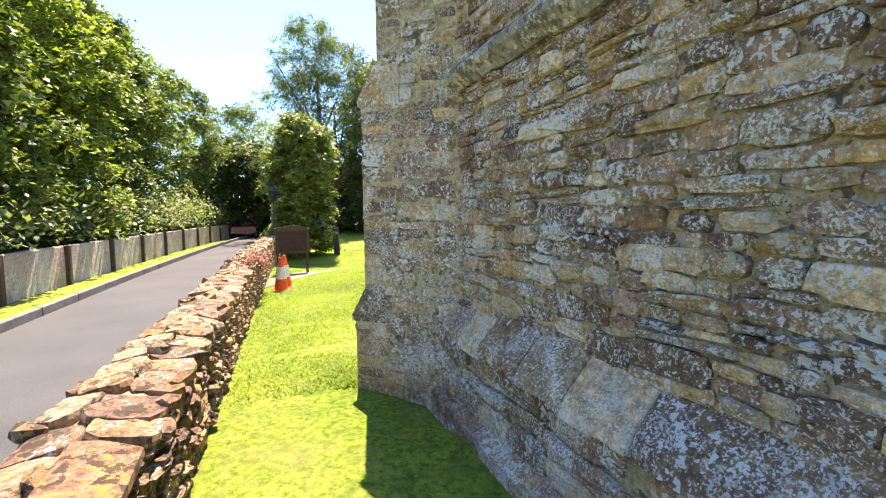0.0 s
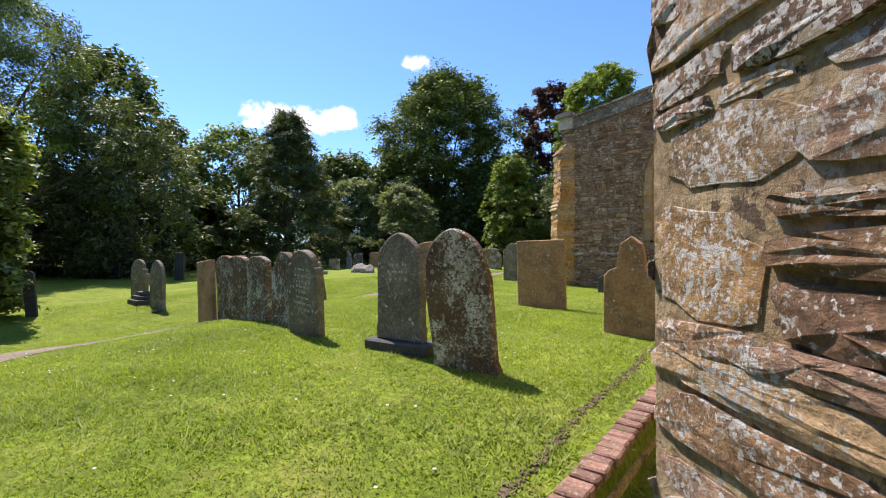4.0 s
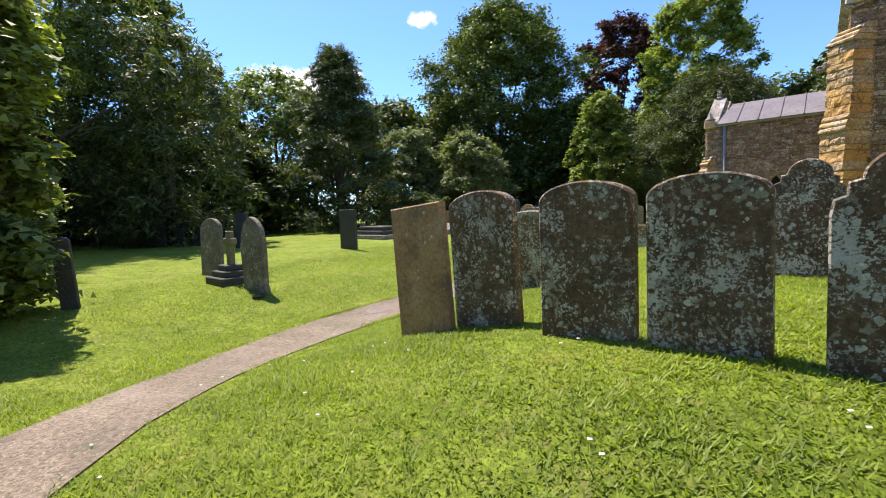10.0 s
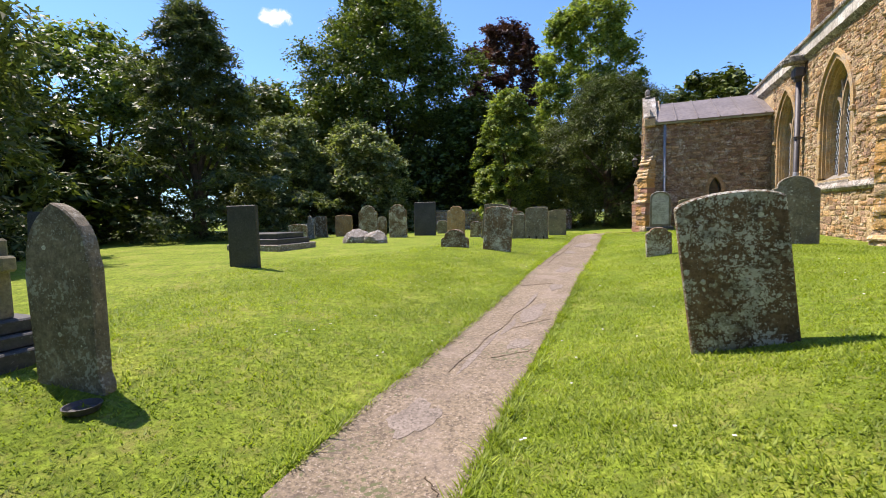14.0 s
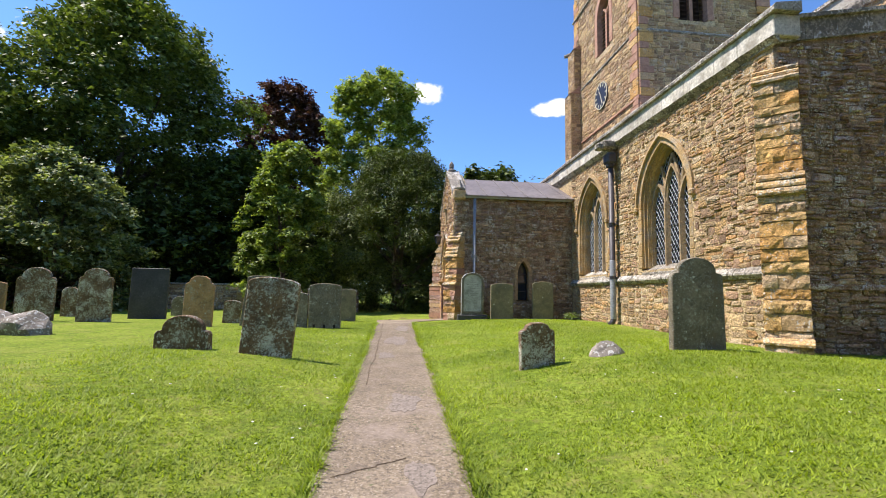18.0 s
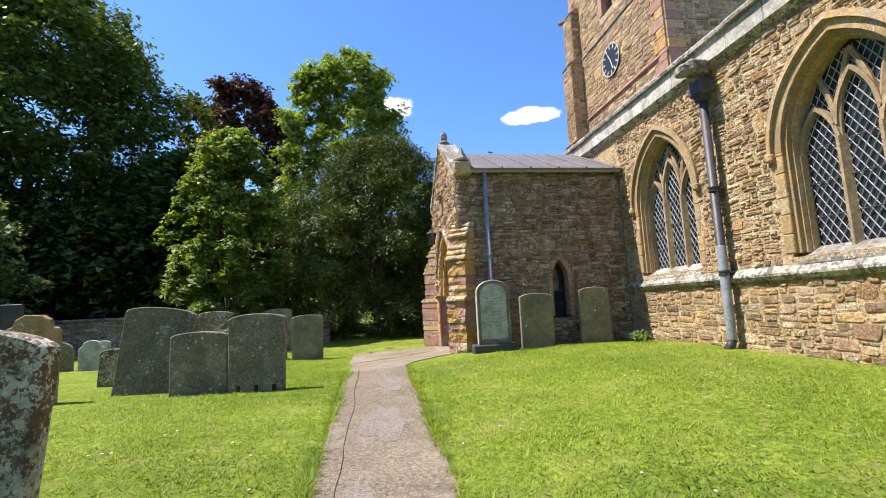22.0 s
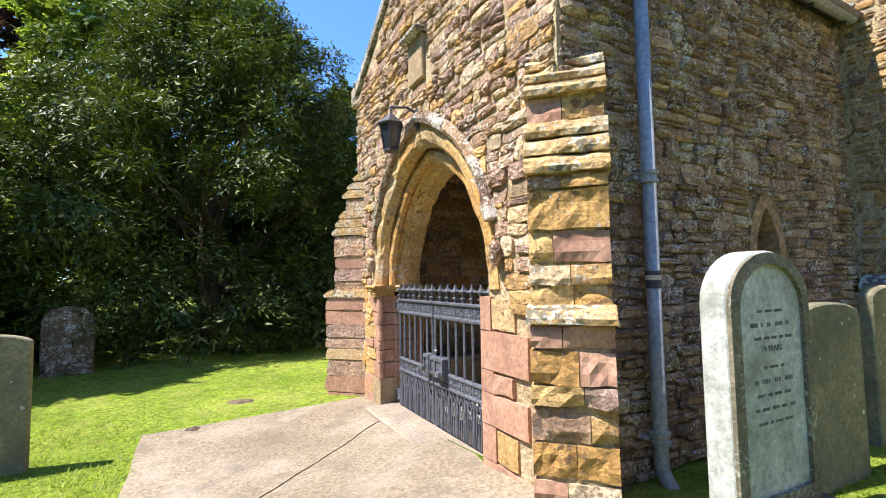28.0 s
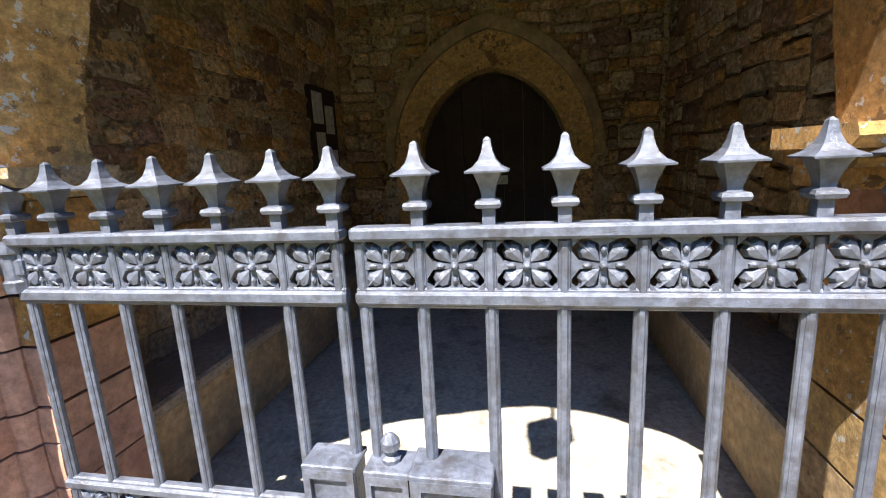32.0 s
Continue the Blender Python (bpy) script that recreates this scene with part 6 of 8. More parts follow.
part("door_arch", Shape().band([Pin(a, b, 0.03) for a, b in la], [Pin(a, b, 0.03) for a, b in lb], (0.3, 0, 0)), mat_ochre, door)
la, lb = pointed(25.70, 1.06, 1.45, 2.74), pointed(25.70, 1.17, 1.45, 2.89)
part("hood_mould", Shape().band([Pin(a, b, 0.09) for a, b in la], [Pin(a, b, 0.07) for a, b in lb], (0.1, 0, 0)), mat_dressed, door)
ring = opening(25.70, 0.80, -0.1, 1.45, 2.38)
for k in range(7):
    a, b = 24.91 + k * 0.226, 24.91 + k * 0.226 + 0.221
    tops = [max([v for v in np.arange(0, 2.6, 0.02) if within(ring, min(max(u, 24.92), 26.48), v)] or [1.4]) for u in (a, (a + b) / 2, b)]
    part("plank", Shape().prism([Pin(a, -0.1, -0.3), Pin(b, -0.1, -0.3), Pin(b, tops[2], -0.3), Pin((a + b) / 2, tops[1], -0.3), Pin(a, tops[0], -0.3)], (0.06, 0, 0)), mat_door, door)
part("notice", Shape().box((-5.95, 25.62, 1.2), (0.01, 0.16, 0.1), 0.002), mat_white_plastic, door, "small white notice pinned to the door")
tagged(part("floor_porch", Shape().box((-8.25, 25.67, PZ - 0.15), (4.1, 3.4, 0.3), 0.01), mat_porch_floor), "worn stone floor of the porch", "floor", kind="structure")
tagged(part("threshold", Shape().box((-10.34, PC, PZ - 0.10), (0.72, 2.36, 0.27), 0.02), mat_slab), "worn pale stone threshold under the gate", "threshold", kind="structure")
for y0, lab in ((24.17, "stone bench along the side wall of the porch"), (27.18, "stone bench with a timber seat along the porch wall")):
    bench = thing("stone_bench", lab, "bench", (-8.0, y0, PZ), "porch benches")
    part("bench_base", Shape().box((-8.0, y0, 0.18), (3.4, 0.38, 0.44), 0.02), mat_dressed, bench)
    part("seat", Shape().box((-8.0, y0 + (0.01 if y0 < 25 else -0.01), 0.435), (3.45, 0.44, 0.07), 0.015), mat_slab, bench)
board = thing("notice_board", "tall dark notice board with papers on the porch wall", "notice board", (-6.8, 27.3, 1.8))
part("board", Shape().box((-6.8, 27.34, 1.75), (0.6, 0.04, 0.95), 0.01), mat_door, board)
for x, z, w, h in ((-6.94, 2.02, 0.22, 0.3), (-6.68, 1.92, 0.2, 0.28), (-6.92, 1.65, 0.2, 0.28), (-6.66, 1.52, 0.22, 0.2)):
    part("paper", Shape().box((x, 27.315, z), (w, 0.004, h), 0.001), mat_white_plastic, board)
# porch roof, ridge, gutter and pipe
roof = thing("roof_porch", "grey lead porch roof with rolled seams", "roof", kind="structure")
for sgn in (-1, 1):
    a, b = Vector((-10.1, PC + sgn * 2.42, 4.38)), Vector((-10.1, PC, 5.55))
    n = Vector((0, sgn * 0.43, 0.9)) * 0.05
    part("roof_slope", Shape().prism([a, b, b + n, a + n], (3.9, 0, 0)), mat_lead_roof, roof)
    for k in range(6):
        o = Vector((0.05 + 0.72 * k, 0, 0))
        part("seam_roll", Shape().tube([a + n * 1.3 + o, b + n * 1.3 + o], 0.025, 6), mat_lead_roof, roof)
part("ceiling_porch", Shape().prism([(-9.9, 23.95, 4.2), (-9.9, 27.4, 4.2), (-9.9, 27.4, 4.3), (-9.9, 23.95, 4.3)], (3.7, 0, 0)), mat_wood)
tagged(bpy.data.objects["ceiling_porch"], "dark boarded ceiling of the porch", "ceiling", kind="structure")
gutter = thing("gutter", "grey half-round gutter on brackets along the porch eaves", "gutter", (-8.2, 23.3, 4.36))
prof = [(math.cos(math.pi * k / 8) * 0.065, -math.sin(math.pi * k / 8) * 0.065) for k in range(9)]
part("channel", Shape().band([(-10.15, 23.3 + a, 4.4 + b) for a, b in prof], [(-10.15, 23.3 + a * 0.88, 4.4 + b * 0.88) for a, b in prof], (3.9, 0, 0)), mat_pipe, gutter)
for k in range(6):
    part("bracket", Shape().box((-10.0 + k * 0.72, 23.37, 4.33), (0.03, 0.16, 0.03), 0.004), mat_black_pipe, gutter)
dp = downpipe("downpipe", (-9.74, 23.33, 0.1), 4.34, mat_pipe, "blue-grey downpipe on the porch side wall", 0.05, (0.42, 2.25), (0, -1), (0, 1))
part("pipe_label", Shape().lathe([(0.051, 0), (0.053, 0.005), (0.053, 0.12), (0.051, 0.125)], (-9.74, 23.33, 1.5), 14), mat_black_pipe, dp, "black and yellow warning label")
part("pipe_label_stripe", Shape().lathe([(0.0535, 0), (0.0545, 0.002), (0.0545, 0.03), (0.0535, 0.032)], (-9.74, 23.33, 1.56), 14), mat_gilt, dp)
# bracket lantern over the arch
lamp = thing("lantern", "black iron bracket lantern over the porch arch", "lantern", (-10.79, 25.65, 3.1))
part("bracket", Shape().tube([(-10.47, 25.65, 3.42), (-10.6, 25.65, 3.47), (-10.79, 25.65, 3.44), (-10.79, 25.65, 3.36)], 0.014, 6), mat_black_pipe, lamp)
part("wall_plate", Shape().box((-10.48, 25.65, 3.36), (0.03, 0.08, 0.24), 0.006), mat_black_pipe, lamp)
part("cap", Shape().lathe([(0.145, 0), (0.15, 0.015), (0.06, 0.09), (0.03, 0.12), (0.02, 0.14)], (-10.79, 25.65, 3.24), 6), mat_black_pipe, lamp)
part("glazing", Shape().lathe([(0.075, 0), (0.12, 0.26)], (-10.79, 25.65, 2.98), 6), mat_glass, lamp)
for k in range(6):
    a = math.tau * k / 6
    part("rib", Shape().tube([(-10.79 + 0.078 * math.cos(a), 25.65 + 0.078 * math.sin(a), 2.97), (-10.79 + 0.125 * math.cos(a), 25.65 + 0.125 * math.sin(a), 3.245)], 0.008, 5), mat_black_pipe, lamp)
part("base_ring", Shape().lathe([(0.085, 0), (0.085, 0.02), (0.03, 0.03)], (-10.79, 25.65, 2.955), 6), mat_black_pipe, lamp)

# ---- the iron gates ----
GX_, G0, G1, GM = -10.26, 24.60, 26.70, 25.731


def raised(s, x, ring, out, crown, m=None):
    """A pillow on the gate's outer face: an outline rising to a crown."""
    n = len(ring)
    cy, cz = sum(p[0] for p in ring) / n, sum(p[1] for p in ring) / n
    pts = [(x + 0.004, a, b) for a, b in ring] + [(x - out, cy + (a - cy) * 0.72, cz + (b - cz) * 0.72) for a, b in ring] + [(x - crown, cy, cz)]
    s.add(pts, [(i, (i + 1) % n, n + (i + 1) % n, n + i) for i in range(n)] + [(n + i, n + (i + 1) % n, 2 * n) for i in range(n)], m)


def boss_shape(size):
    """A square leaf boss: four spread leaves with lobes, curled buds between them and a bead."""
    s = Shape()
    h = size / 2
    for k in range(4):
        q = Matrix.Rotation(radians(90 * k), 4, "X")
        leaf = [(0.0, 0.0), (h * 0.50, h * 0.10), (h * 0.88, h * 0.26), (h * 1.0, h * 0.55), (h * 0.88, h * 0.74), (h * 1.02, h * 1.0), (h * 0.74, h * 0.88), (h * 0.55, h * 1.0), (h * 0.26, h * 0.88), (h * 0.10, h * 0.50)]
        raised(s, 0, leaf, 0.011, 0.017, q)
        bud = [(h * 0.16 * math.cos(math.tau * j / 7), h * 0.62 + h * 0.24 * math.sin(math.tau * j / 7)) for j in range(7)]
        raised(s, -0.004, bud, 0.009, 0.014, q)
    raised(s, -0.008, [(h * 0.2 * math.cos(math.tau * j / 8), h * 0.2 * math.sin(math.tau * j / 8)) for j in range(8)], 0.012, 0.018)
    return s


FINIAL = Shape().lathe([(0.020, 0), (0.020, 0.036), (0.036, 0.039), (0.040, 0.047), (0.036, 0.055), (0.020, 0.058), (0.020, 0.066), (0.026, 0.085), (0.041, 0.113), (0.064, 0.114), (0.065, 0.118), (0.042, 0.127), (0.026, 0.140), (0.017, 0.157), (0.012, 0.174), (0.011, 0.182), (0.003, 0.188)], (0, 0, 0), 4, Matrix.Rotation(radians(45), 4, "Z"))


def shared(name, shape):
    me = tidy(shape.mesh(name))
    me.materials.append(mat_gate)
    return me


def gate_leaf(y0, y1, bars, label, crowned=True):
    g = thing("iron_gate", label, "gate", (GX_, (y0 + y1) / 2, 0.0), "porch gates")
    w = (y1 - y0) / bars
    finial = shared("finial", FINIAL)
    boss = {z: shared("leaf_boss", boss_shape(sz)) for z, sz in ((1.252, 0.108), (0.515, 0.088))}
    post = Shape()
    for k in range(2):
        post.box((0, 0, 0.63), ((0.030, 0.017)[k], (0.018, 0.030)[k], 1.36), 0.005)
    post = shared("bar", post)

    def put(name, me, y, z):
        ob = new(name, me)
        ob.matrix_basis = pose(GX_, y, z)
        ob.parent = g
        ob.matrix_parent_inverse = g.matrix_basis.inverted()

    for z, t, d in ((1.329, 0.032, 0.060), (1.176, 0.034, 0.046), (0.583, 0.030, 0.046), (0.446, 0.030, 0.046), (-0.03, 0.05, 0.045)):
        rail = Shape().box((GX_, (y0 + y1) / 2, z), (d, y1 - y0, t), 0.007)
        if 0.4 < z < 1.3:
            rail.box((GX_, (y0 + y1) / 2, z), (d - 0.02, y1 - y0 - 0.002, t + 0.016), 0.005)
        part("rail", rail, mat_gate, g)
    for k in range(bars + 1):
        y = y0 + w * k + (0.018 if k == 0 else -0.018 if k == bars else 0)
        put("stile" if k in (0, bars) else "bar", post, y, 0)
        if crowned or k < bars:
            put("finial", finial, y, 1.343)
        if k == bars:
            continue
        c = y0 + w * (k + 0.5)
        for z, hh in ((1.252, 0.060), (0.515, 0.050)):
            put("leaf_boss", boss[z], c, z)
            stay = Shape()
            for sg in (-1, 1):
                e = w / 2 - 0.014
                stay.prism([(GX_ - 0.008, c + sg * e, z - 0.032), (GX_ - 0.008, c + sg * e, z + 0.032), (GX_ - 0.008, c + sg * (e - 0.016), z + 0.009), (GX_ - 0.008, c, z + 0.006), (GX_ - 0.008, c, z - 0.006), (GX_ - 0.008, c + sg * (e - 0.016), z - 0.009)], (0.014, 0, 0))
                stay.prism([(GX_ - 0.008, c - 0.034, z + sg * hh), (GX_ - 0.008, c + 0.034, z + sg * hh), (GX_ - 0.008, c + 0.010, z + sg * (hh - 0.014)), (GX_ - 0.008, c + 0.006, z), (GX_ - 0.008, c - 0.006, z), (GX_ - 0.008, c - 0.010, z + sg * (hh - 0.014))], (0.014, 0, 0))
                for sv in (-1, 1):
                    stay.prism([(GX_ - 0.012, c + sg * (w / 2 - 0.014), z + sv * hh), (GX_ - 0.012, c + sg * (w / 2 - 0.034), z + sv * hh), (GX_ - 0.012, c + sg * (w / 2 - 0.014), z + sv * (hh - 0.02))], (0.018, 0, 0))
            part("boss_stay", stay, mat_gate, g)
        for sg in (-1, 1):
            part("dog_bar", Shape().tube([(GX_, c + sg * w * 0.25, -0.01), (GX_, c + sg * w * 0.25, 0.26), (GX_, c + sg * w * 0.19, 0.34), (GX_, c, 0.43)], 0.009, 6), mat_gate, g)
            part("lancet_bar", Shape().tube([(GX_, c, 0.24), (GX_, c + sg * w * 0.2, 0.33), (GX_, c + sg * w * 0.46, 0.425)], 0.008, 6), mat_gate, g)
        part("dog_bar", Shape().tube([(GX_, c, -0.01), (GX_, c, 0.27)], 0.009, 6), mat_gate, g)
    return g


def lock_case(name, g, ya, yb, za, zb, depth):
    y, z = (ya + yb) / 2, (za + zb) / 2
    box = part(name, Shape().box((GX_ - 0.02, y, z), (depth, yb - ya, zb - za), 0.006), mat_gate, g)
    x = GX_ - 0.02 - depth / 2
    rim = lambda q: [(x, y - (yb - ya) * q, z - (zb - za) * q), (x, y + (yb - ya) * q, z - (zb - za) * q), (x, y + (yb - ya) * q, z + (zb - za) * q), (x, y - (yb - ya) * q, z + (zb - za) * q)]
    part("frame", Shape().band(rim(0.36), rim(0.495), (-0.014, 0, 0), True), mat_gate, box)
    part("lid", Shape().box((GX_ - 0.022, y, zb + 0.004), (depth + 0.02, yb - ya + 0.008, 0.016), 0.005), mat_gate, box)
    return box


def knob(g, y, z, x):
    part("lock_knob", Shape().lathe([(0.012, 0), (0.014, 0.02), (0.034, 0.026), (0.037, 0.036), (0.034, 0.046), (0.012, 0.05)], (0, 0, 0), 14, Matrix.Translation((x, y, z)) @ Matrix.Rotation(radians(-90), 4, "Y")), mat_gate, g)


g1 = gate_leaf(G0, GM - 0.012, 7, "grey wrought-iron gate leaf with spear finials and leaf bosses", False)
g2 = gate_leaf(GM + 0.012, G1, 6, "grey wrought-iron gate leaf with spear finials, closed and locked")
lock_case("lock_box", g2, GM + 0.014, GM + 0.15, 0.565, 0.745, 0.075)
knob(g2, GM + 0.125, 0.61, GX_ - 0.07)
lock_case("lock_plate", g1, GM - 0.125, GM - 0.014, 0.565, 0.74, 0.075)
lock_case("lock_box", g1, GM - 0.325, GM - 0.13, 0.55, 0.745, 0.095)
knob(g1, GM - 0.28, 0.60, GX_ - 0.08)
for y, z in ((GM + 0.08, 0.635), (GM - 0.20, 0.62)):
    part("keyhole_cover", Shape().box((GX_ - 0.075, y, z), (0.012, 0.016, 0.05), 0.004), mat_gate, g1 if y < GM else g2)
part("bolt_knob", Shape().lathe([(0.024, 0), (0.026, 0.012), (0.014, 0.018), (0.016, 0.028), (0.024, 0.036), (0.024, 0.056), (0.012, 0.072), (0.004, 0.078)], (GX_ - 0.02, GM - 0.07, 0.752), 10), mat_gate, g1)
for g, y, sgn in ((g1, G0, -1), (g2, G1, 1)):
    for z in (1.255, 0.12):
        part("hinge", Shape().box((GX_ - 0.005, y + sgn * 0.09, z), (0.03, 0.24, 0.05), 0.006), mat_gate, g)
        part("hinge_pin", Shape().lathe([(0.036, -0.07), (0.038, -0.04), (0.03, -0.035), (0.03, 0.035), (0.038, 0.04), (0.036, 0.07)], (GX_, y + sgn * 0.01, z), 10), mat_gate, g)

# ---- gravestones ----


def stone_outline(kind, w, h):
    """The outline of a headstone, seen from its face, foot in the middle."""
    a = w / 2
    arc = lambda half, spring, top, n=8: [(half * math.cos(math.pi * i / (2 * n)), spring + (top - spring) * math.sin(math.pi * i / (2 * n))) for i in range(2 * n + 1)]
    if kind == "flat":
        return [(-a, 0), (a, 0), (a, h), (-a, h)]
    if kind == "low":
        return [(-a, 0), (a, 0)] + arc(a, h * 0.93, h)
    if kind == "bow":
        return [(-a, 0), (a, 0)] + arc(a, h - a * 0.40, h)
    if kind == "round":
        return [(-a, 0), (a, 0)] + arc(a, h - a * 0.75, h)
    if kind == "pointed":
        return [(-a * 1.05, 0), (a * 1.05, 0), (a * 1.05, h * 0.12), (a, h * 0.16)] + pointed(0, a, h - a * 1.25, h, 7) + [(-a, h * 0.16), (-a * 1.05, h * 0.12)]
    if kind == "shoulder":
        s = a * 0.74
        return [(-a * 1.02, 0), (a * 1.02, 0), (a, h - a * 0.72), (a * 0.92, h - a * 0.60), (s, h - a * 0.56)] + arc(s, h - a * 0.52, h) + [(-s, h - a * 0.56), (-a * 0.92, h - a * 0.60), (-a, h - a * 0.72)]
    if kind == "scroll":
        s = a * 0.62
        return [(-a, 0), (a, 0), (a, h * 0.74), (a * 0.96, h * 0.80), (a * 0.80, h * 0.82), (a * 0.78, h * 0.87)] + arc(s, h * 0.88, h) + [(-a * 0.78, h * 0.87), (-a * 0.80, h * 0.82), (-a * 0.96, h * 0.80), (-a, h * 0.74)]
    if kind == "cusped":
        return [(-a, 0), (a, 0), (a, h * 0.82), (a * 0.9, h * 0.86), (a * 0.72, h * 0.88), (a * 0.62, h * 0.95), (a * 0.3, h), (-a * 0.3, h), (-a * 0.62, h * 0.95), (-a * 0.72, h * 0.88), (-a * 0.9, h * 0.86), (-a, h * 0.82)]
    if kind == "footed":
        return [(-a * 1.02, 0), (a * 1.02, 0), (a * 1.02, h * 0.07), (a * 0.93, h * 0.13)] + [(a, h * 0.66), (a * 0.95, h * 0.70)] + pointed(0, a * 0.93, h * 0.72, h, 7) + [(-a * 0.95, h * 0.70), (-a, h * 0.66), (-a * 0.93, h * 0.13), (-a * 1.02, h * 0.07)]
    return [(-a, 0), (a, 0), (a, h * 0.62), (a * 0.82, h * 0.68), (a * 0.5, h * 0.71), (a * 0.48, h * 0.82), (a * 0.38, h * 0.93), (0, h), (-a * 0.38, h * 0.93), (-a * 0.48, h * 0.82), (-a * 0.5, h * 0.71), (-a * 0.82, h * 0.68), (-a, h * 0.62)]


def headstone(x, y, w, h, kind, stone, label, turn=0.0, lean=0.0, tip=0.0, thick=0.10, base=None, lines=(), sink=0.12, group="headstones"):
    """A headstone facing east. lean: backwards (to the west); tip: sideways; base: (width, depth, height); lines: (height, width, words or '', letter height)."""
    z = ground_at(x, y)
    g = thing("gravestone", label, "gravestone", (x, y, z), group, turn=turn, tilt=(-lean, tip))
    foot = base[2] if base else -sink
    ring = stone_outline(kind, w, h - foot)
    k = 0.965
    mid = (h - foot) / 2
    s = Shape()
    n = len(ring)
    edge = 0.012
    rows = []
    for dy, q in ((-thick / 2, 1), (-thick / 2 + edge, 0), (thick / 2 - edge, 0), (thick / 2, 1)):
        f = 1 - q * edge / (w / 2)
        f2 = 1 - q * edge / mid
        rows.append([(a * f, dy, foot + mid + (b - mid) * f2) for a, b in ring])
    pts = [p for row in rows for p in row]
    fs = [tuple(range(n)), tuple(range(4 * n - 1, 3 * n - 1, -1))]
    for i in range(3):
        fs += [(i * n + j, (i + 1) * n + j, (i + 1) * n + (j + 1) % n, i * n + (j + 1) % n) for j in range(n)]
    s.add(pts, fs)
    m = g.matrix_basis
    s.v = [m @ Vector(p) for p in s.v]
    part("slab", s, mat_grave[stone], g)
    spots = {"speckled": 150, "grey": 45, "brown": 26, "buff": 14, "white": 8}.get(stone, 0)
    if spots and y < 29:
        rr = random.Random(int(x * 131 + y * 17))
        s = Shape()
        for _ in range(spots * 2):
            a, b = rr.uniform(-w / 2, w / 2), (1 - rr.random() ** 1.6 * 0.97) * (h - foot)
            if not within(ring, a, b) or noise.noise(Vector((a * 5, b * 5, x))) < rr.uniform(-0.5, 0.25):
                continue
            rad = rr.uniform(0.005, 0.016) if rr.random() < 0.75 else rr.uniform(0.016, 0.034)
            o = [(a + rad * rr.uniform(0.65, 1.2) * math.cos(math.tau * j / 8), b + rad * rr.uniform(0.65, 1.2) * math.sin(math.tau * j / 8)) for j in range(8)]
            if all(within(ring, p * 1.02, q * 1.01) for p, q in o):
                s.add([(p, -thick / 2 + 0.001, foot + q) for p, q in o] + [(a, -thick / 2 - 0.003, foot + b)], [(j, (j + 1) % 8, 8) for j in range(8)], m)
        if s.v:
            part("lichen_crust", s, mat_lichen, g, "pale crusty lichen spots", fix=False)["kind"] = "stuff"
    if kind in ("pointed", "shoulder", "scroll") and y < 16:
        c = (h - foot) * 0.55
        lo = [(a * 0.90, c + (b - c) * 0.93) for a, b in ring[2:]]
        hi = [(a * 0.85, c + (b - c) * 0.90) for a, b in ring[2:]]
        bd = Shape().band([(a, -thick / 2 - 0.004, foot + b) for a, b in hi], [(a, -thick / 2 - 0.004, foot + b) for a, b in lo], (0, 0.006, 0))
        bd.v = [m @ Vector(p) for p in bd.v]
        part("carved_border", bd, mat_grave[stone], g)
    if stone == "white" and base:
        lo = [(a, b) for a, b in ring[1:]] + [ring[0]]
        hi = [(a * 0.80, (h - foot) * 0.08 + b * 0.865) for a, b in lo]
        rim = Shape().band([(a, -thick / 2 - 0.022, foot + b) for a, b in hi], [(a * 0.985, -thick / 2 - 0.016, foot + b * 0.992) for a, b in lo], (0, 0.024, 0), True)
        rim.v = [m @ Vector(p) for p in rim.v]
        part("raised_rim", rim, mat_grave["grey"], g, "darker stained raised border of the headstone")
    if base:
        s = Shape().box((0, 0, base[2] / 2 - 0.06), (base[0], base[1], base[2] + 0.12), 0.02, m)
        part("base", s, mat_grave["slate" if stone in ("grey", "white") else stone], g)
    for v, wide, words, size in lines:
        if words:
            cu = bpy.data.curves.new("lettering", "FONT")
            cu.body, cu.size, cu.extrude, cu.align_x = words, size, 0.0012, "CENTER"
            tmp = bpy.data.objects.new("lettering", cu)
            me = tmp.to_mesh()
            keep = bpy.data.meshes.new("lettering")
            keep.from_pydata([(m @ Vector((p.co.x, -thick / 2 - 0.002 - p.co.z, v + p.co.y))) for p in me.vertices], [], [tuple(f.vertices) for f in me.polygons])
            tmp.to_mesh_clear()
            bpy.data.objects.remove(tmp)
            part("lettering", keep, mat_letters if stone in ("grey", "slate", "speckled") else mat_dark_letters, g)
        else:
            rr = random.Random(int(v * 1000) + int(x * 10))
            s, a = Shape(), -wide / 2
            while a < wide / 2:
                l = rr.uniform(0.03, 0.09)
                for q in range(max(1, int(l / (size * 0.8)))):
                    s.box((a + (q + 0.5) * size * 0.8, -thick / 2 - 0.001, v), (size * rr.uniform(0.35, 0.62), 0.003, size), 0.0005, m)
                a += l + size
            part("inscription", s, mat_letters if stone in ("grey", "slate") else mat_dark_letters, g)["kind"] = "stuff"
    return g


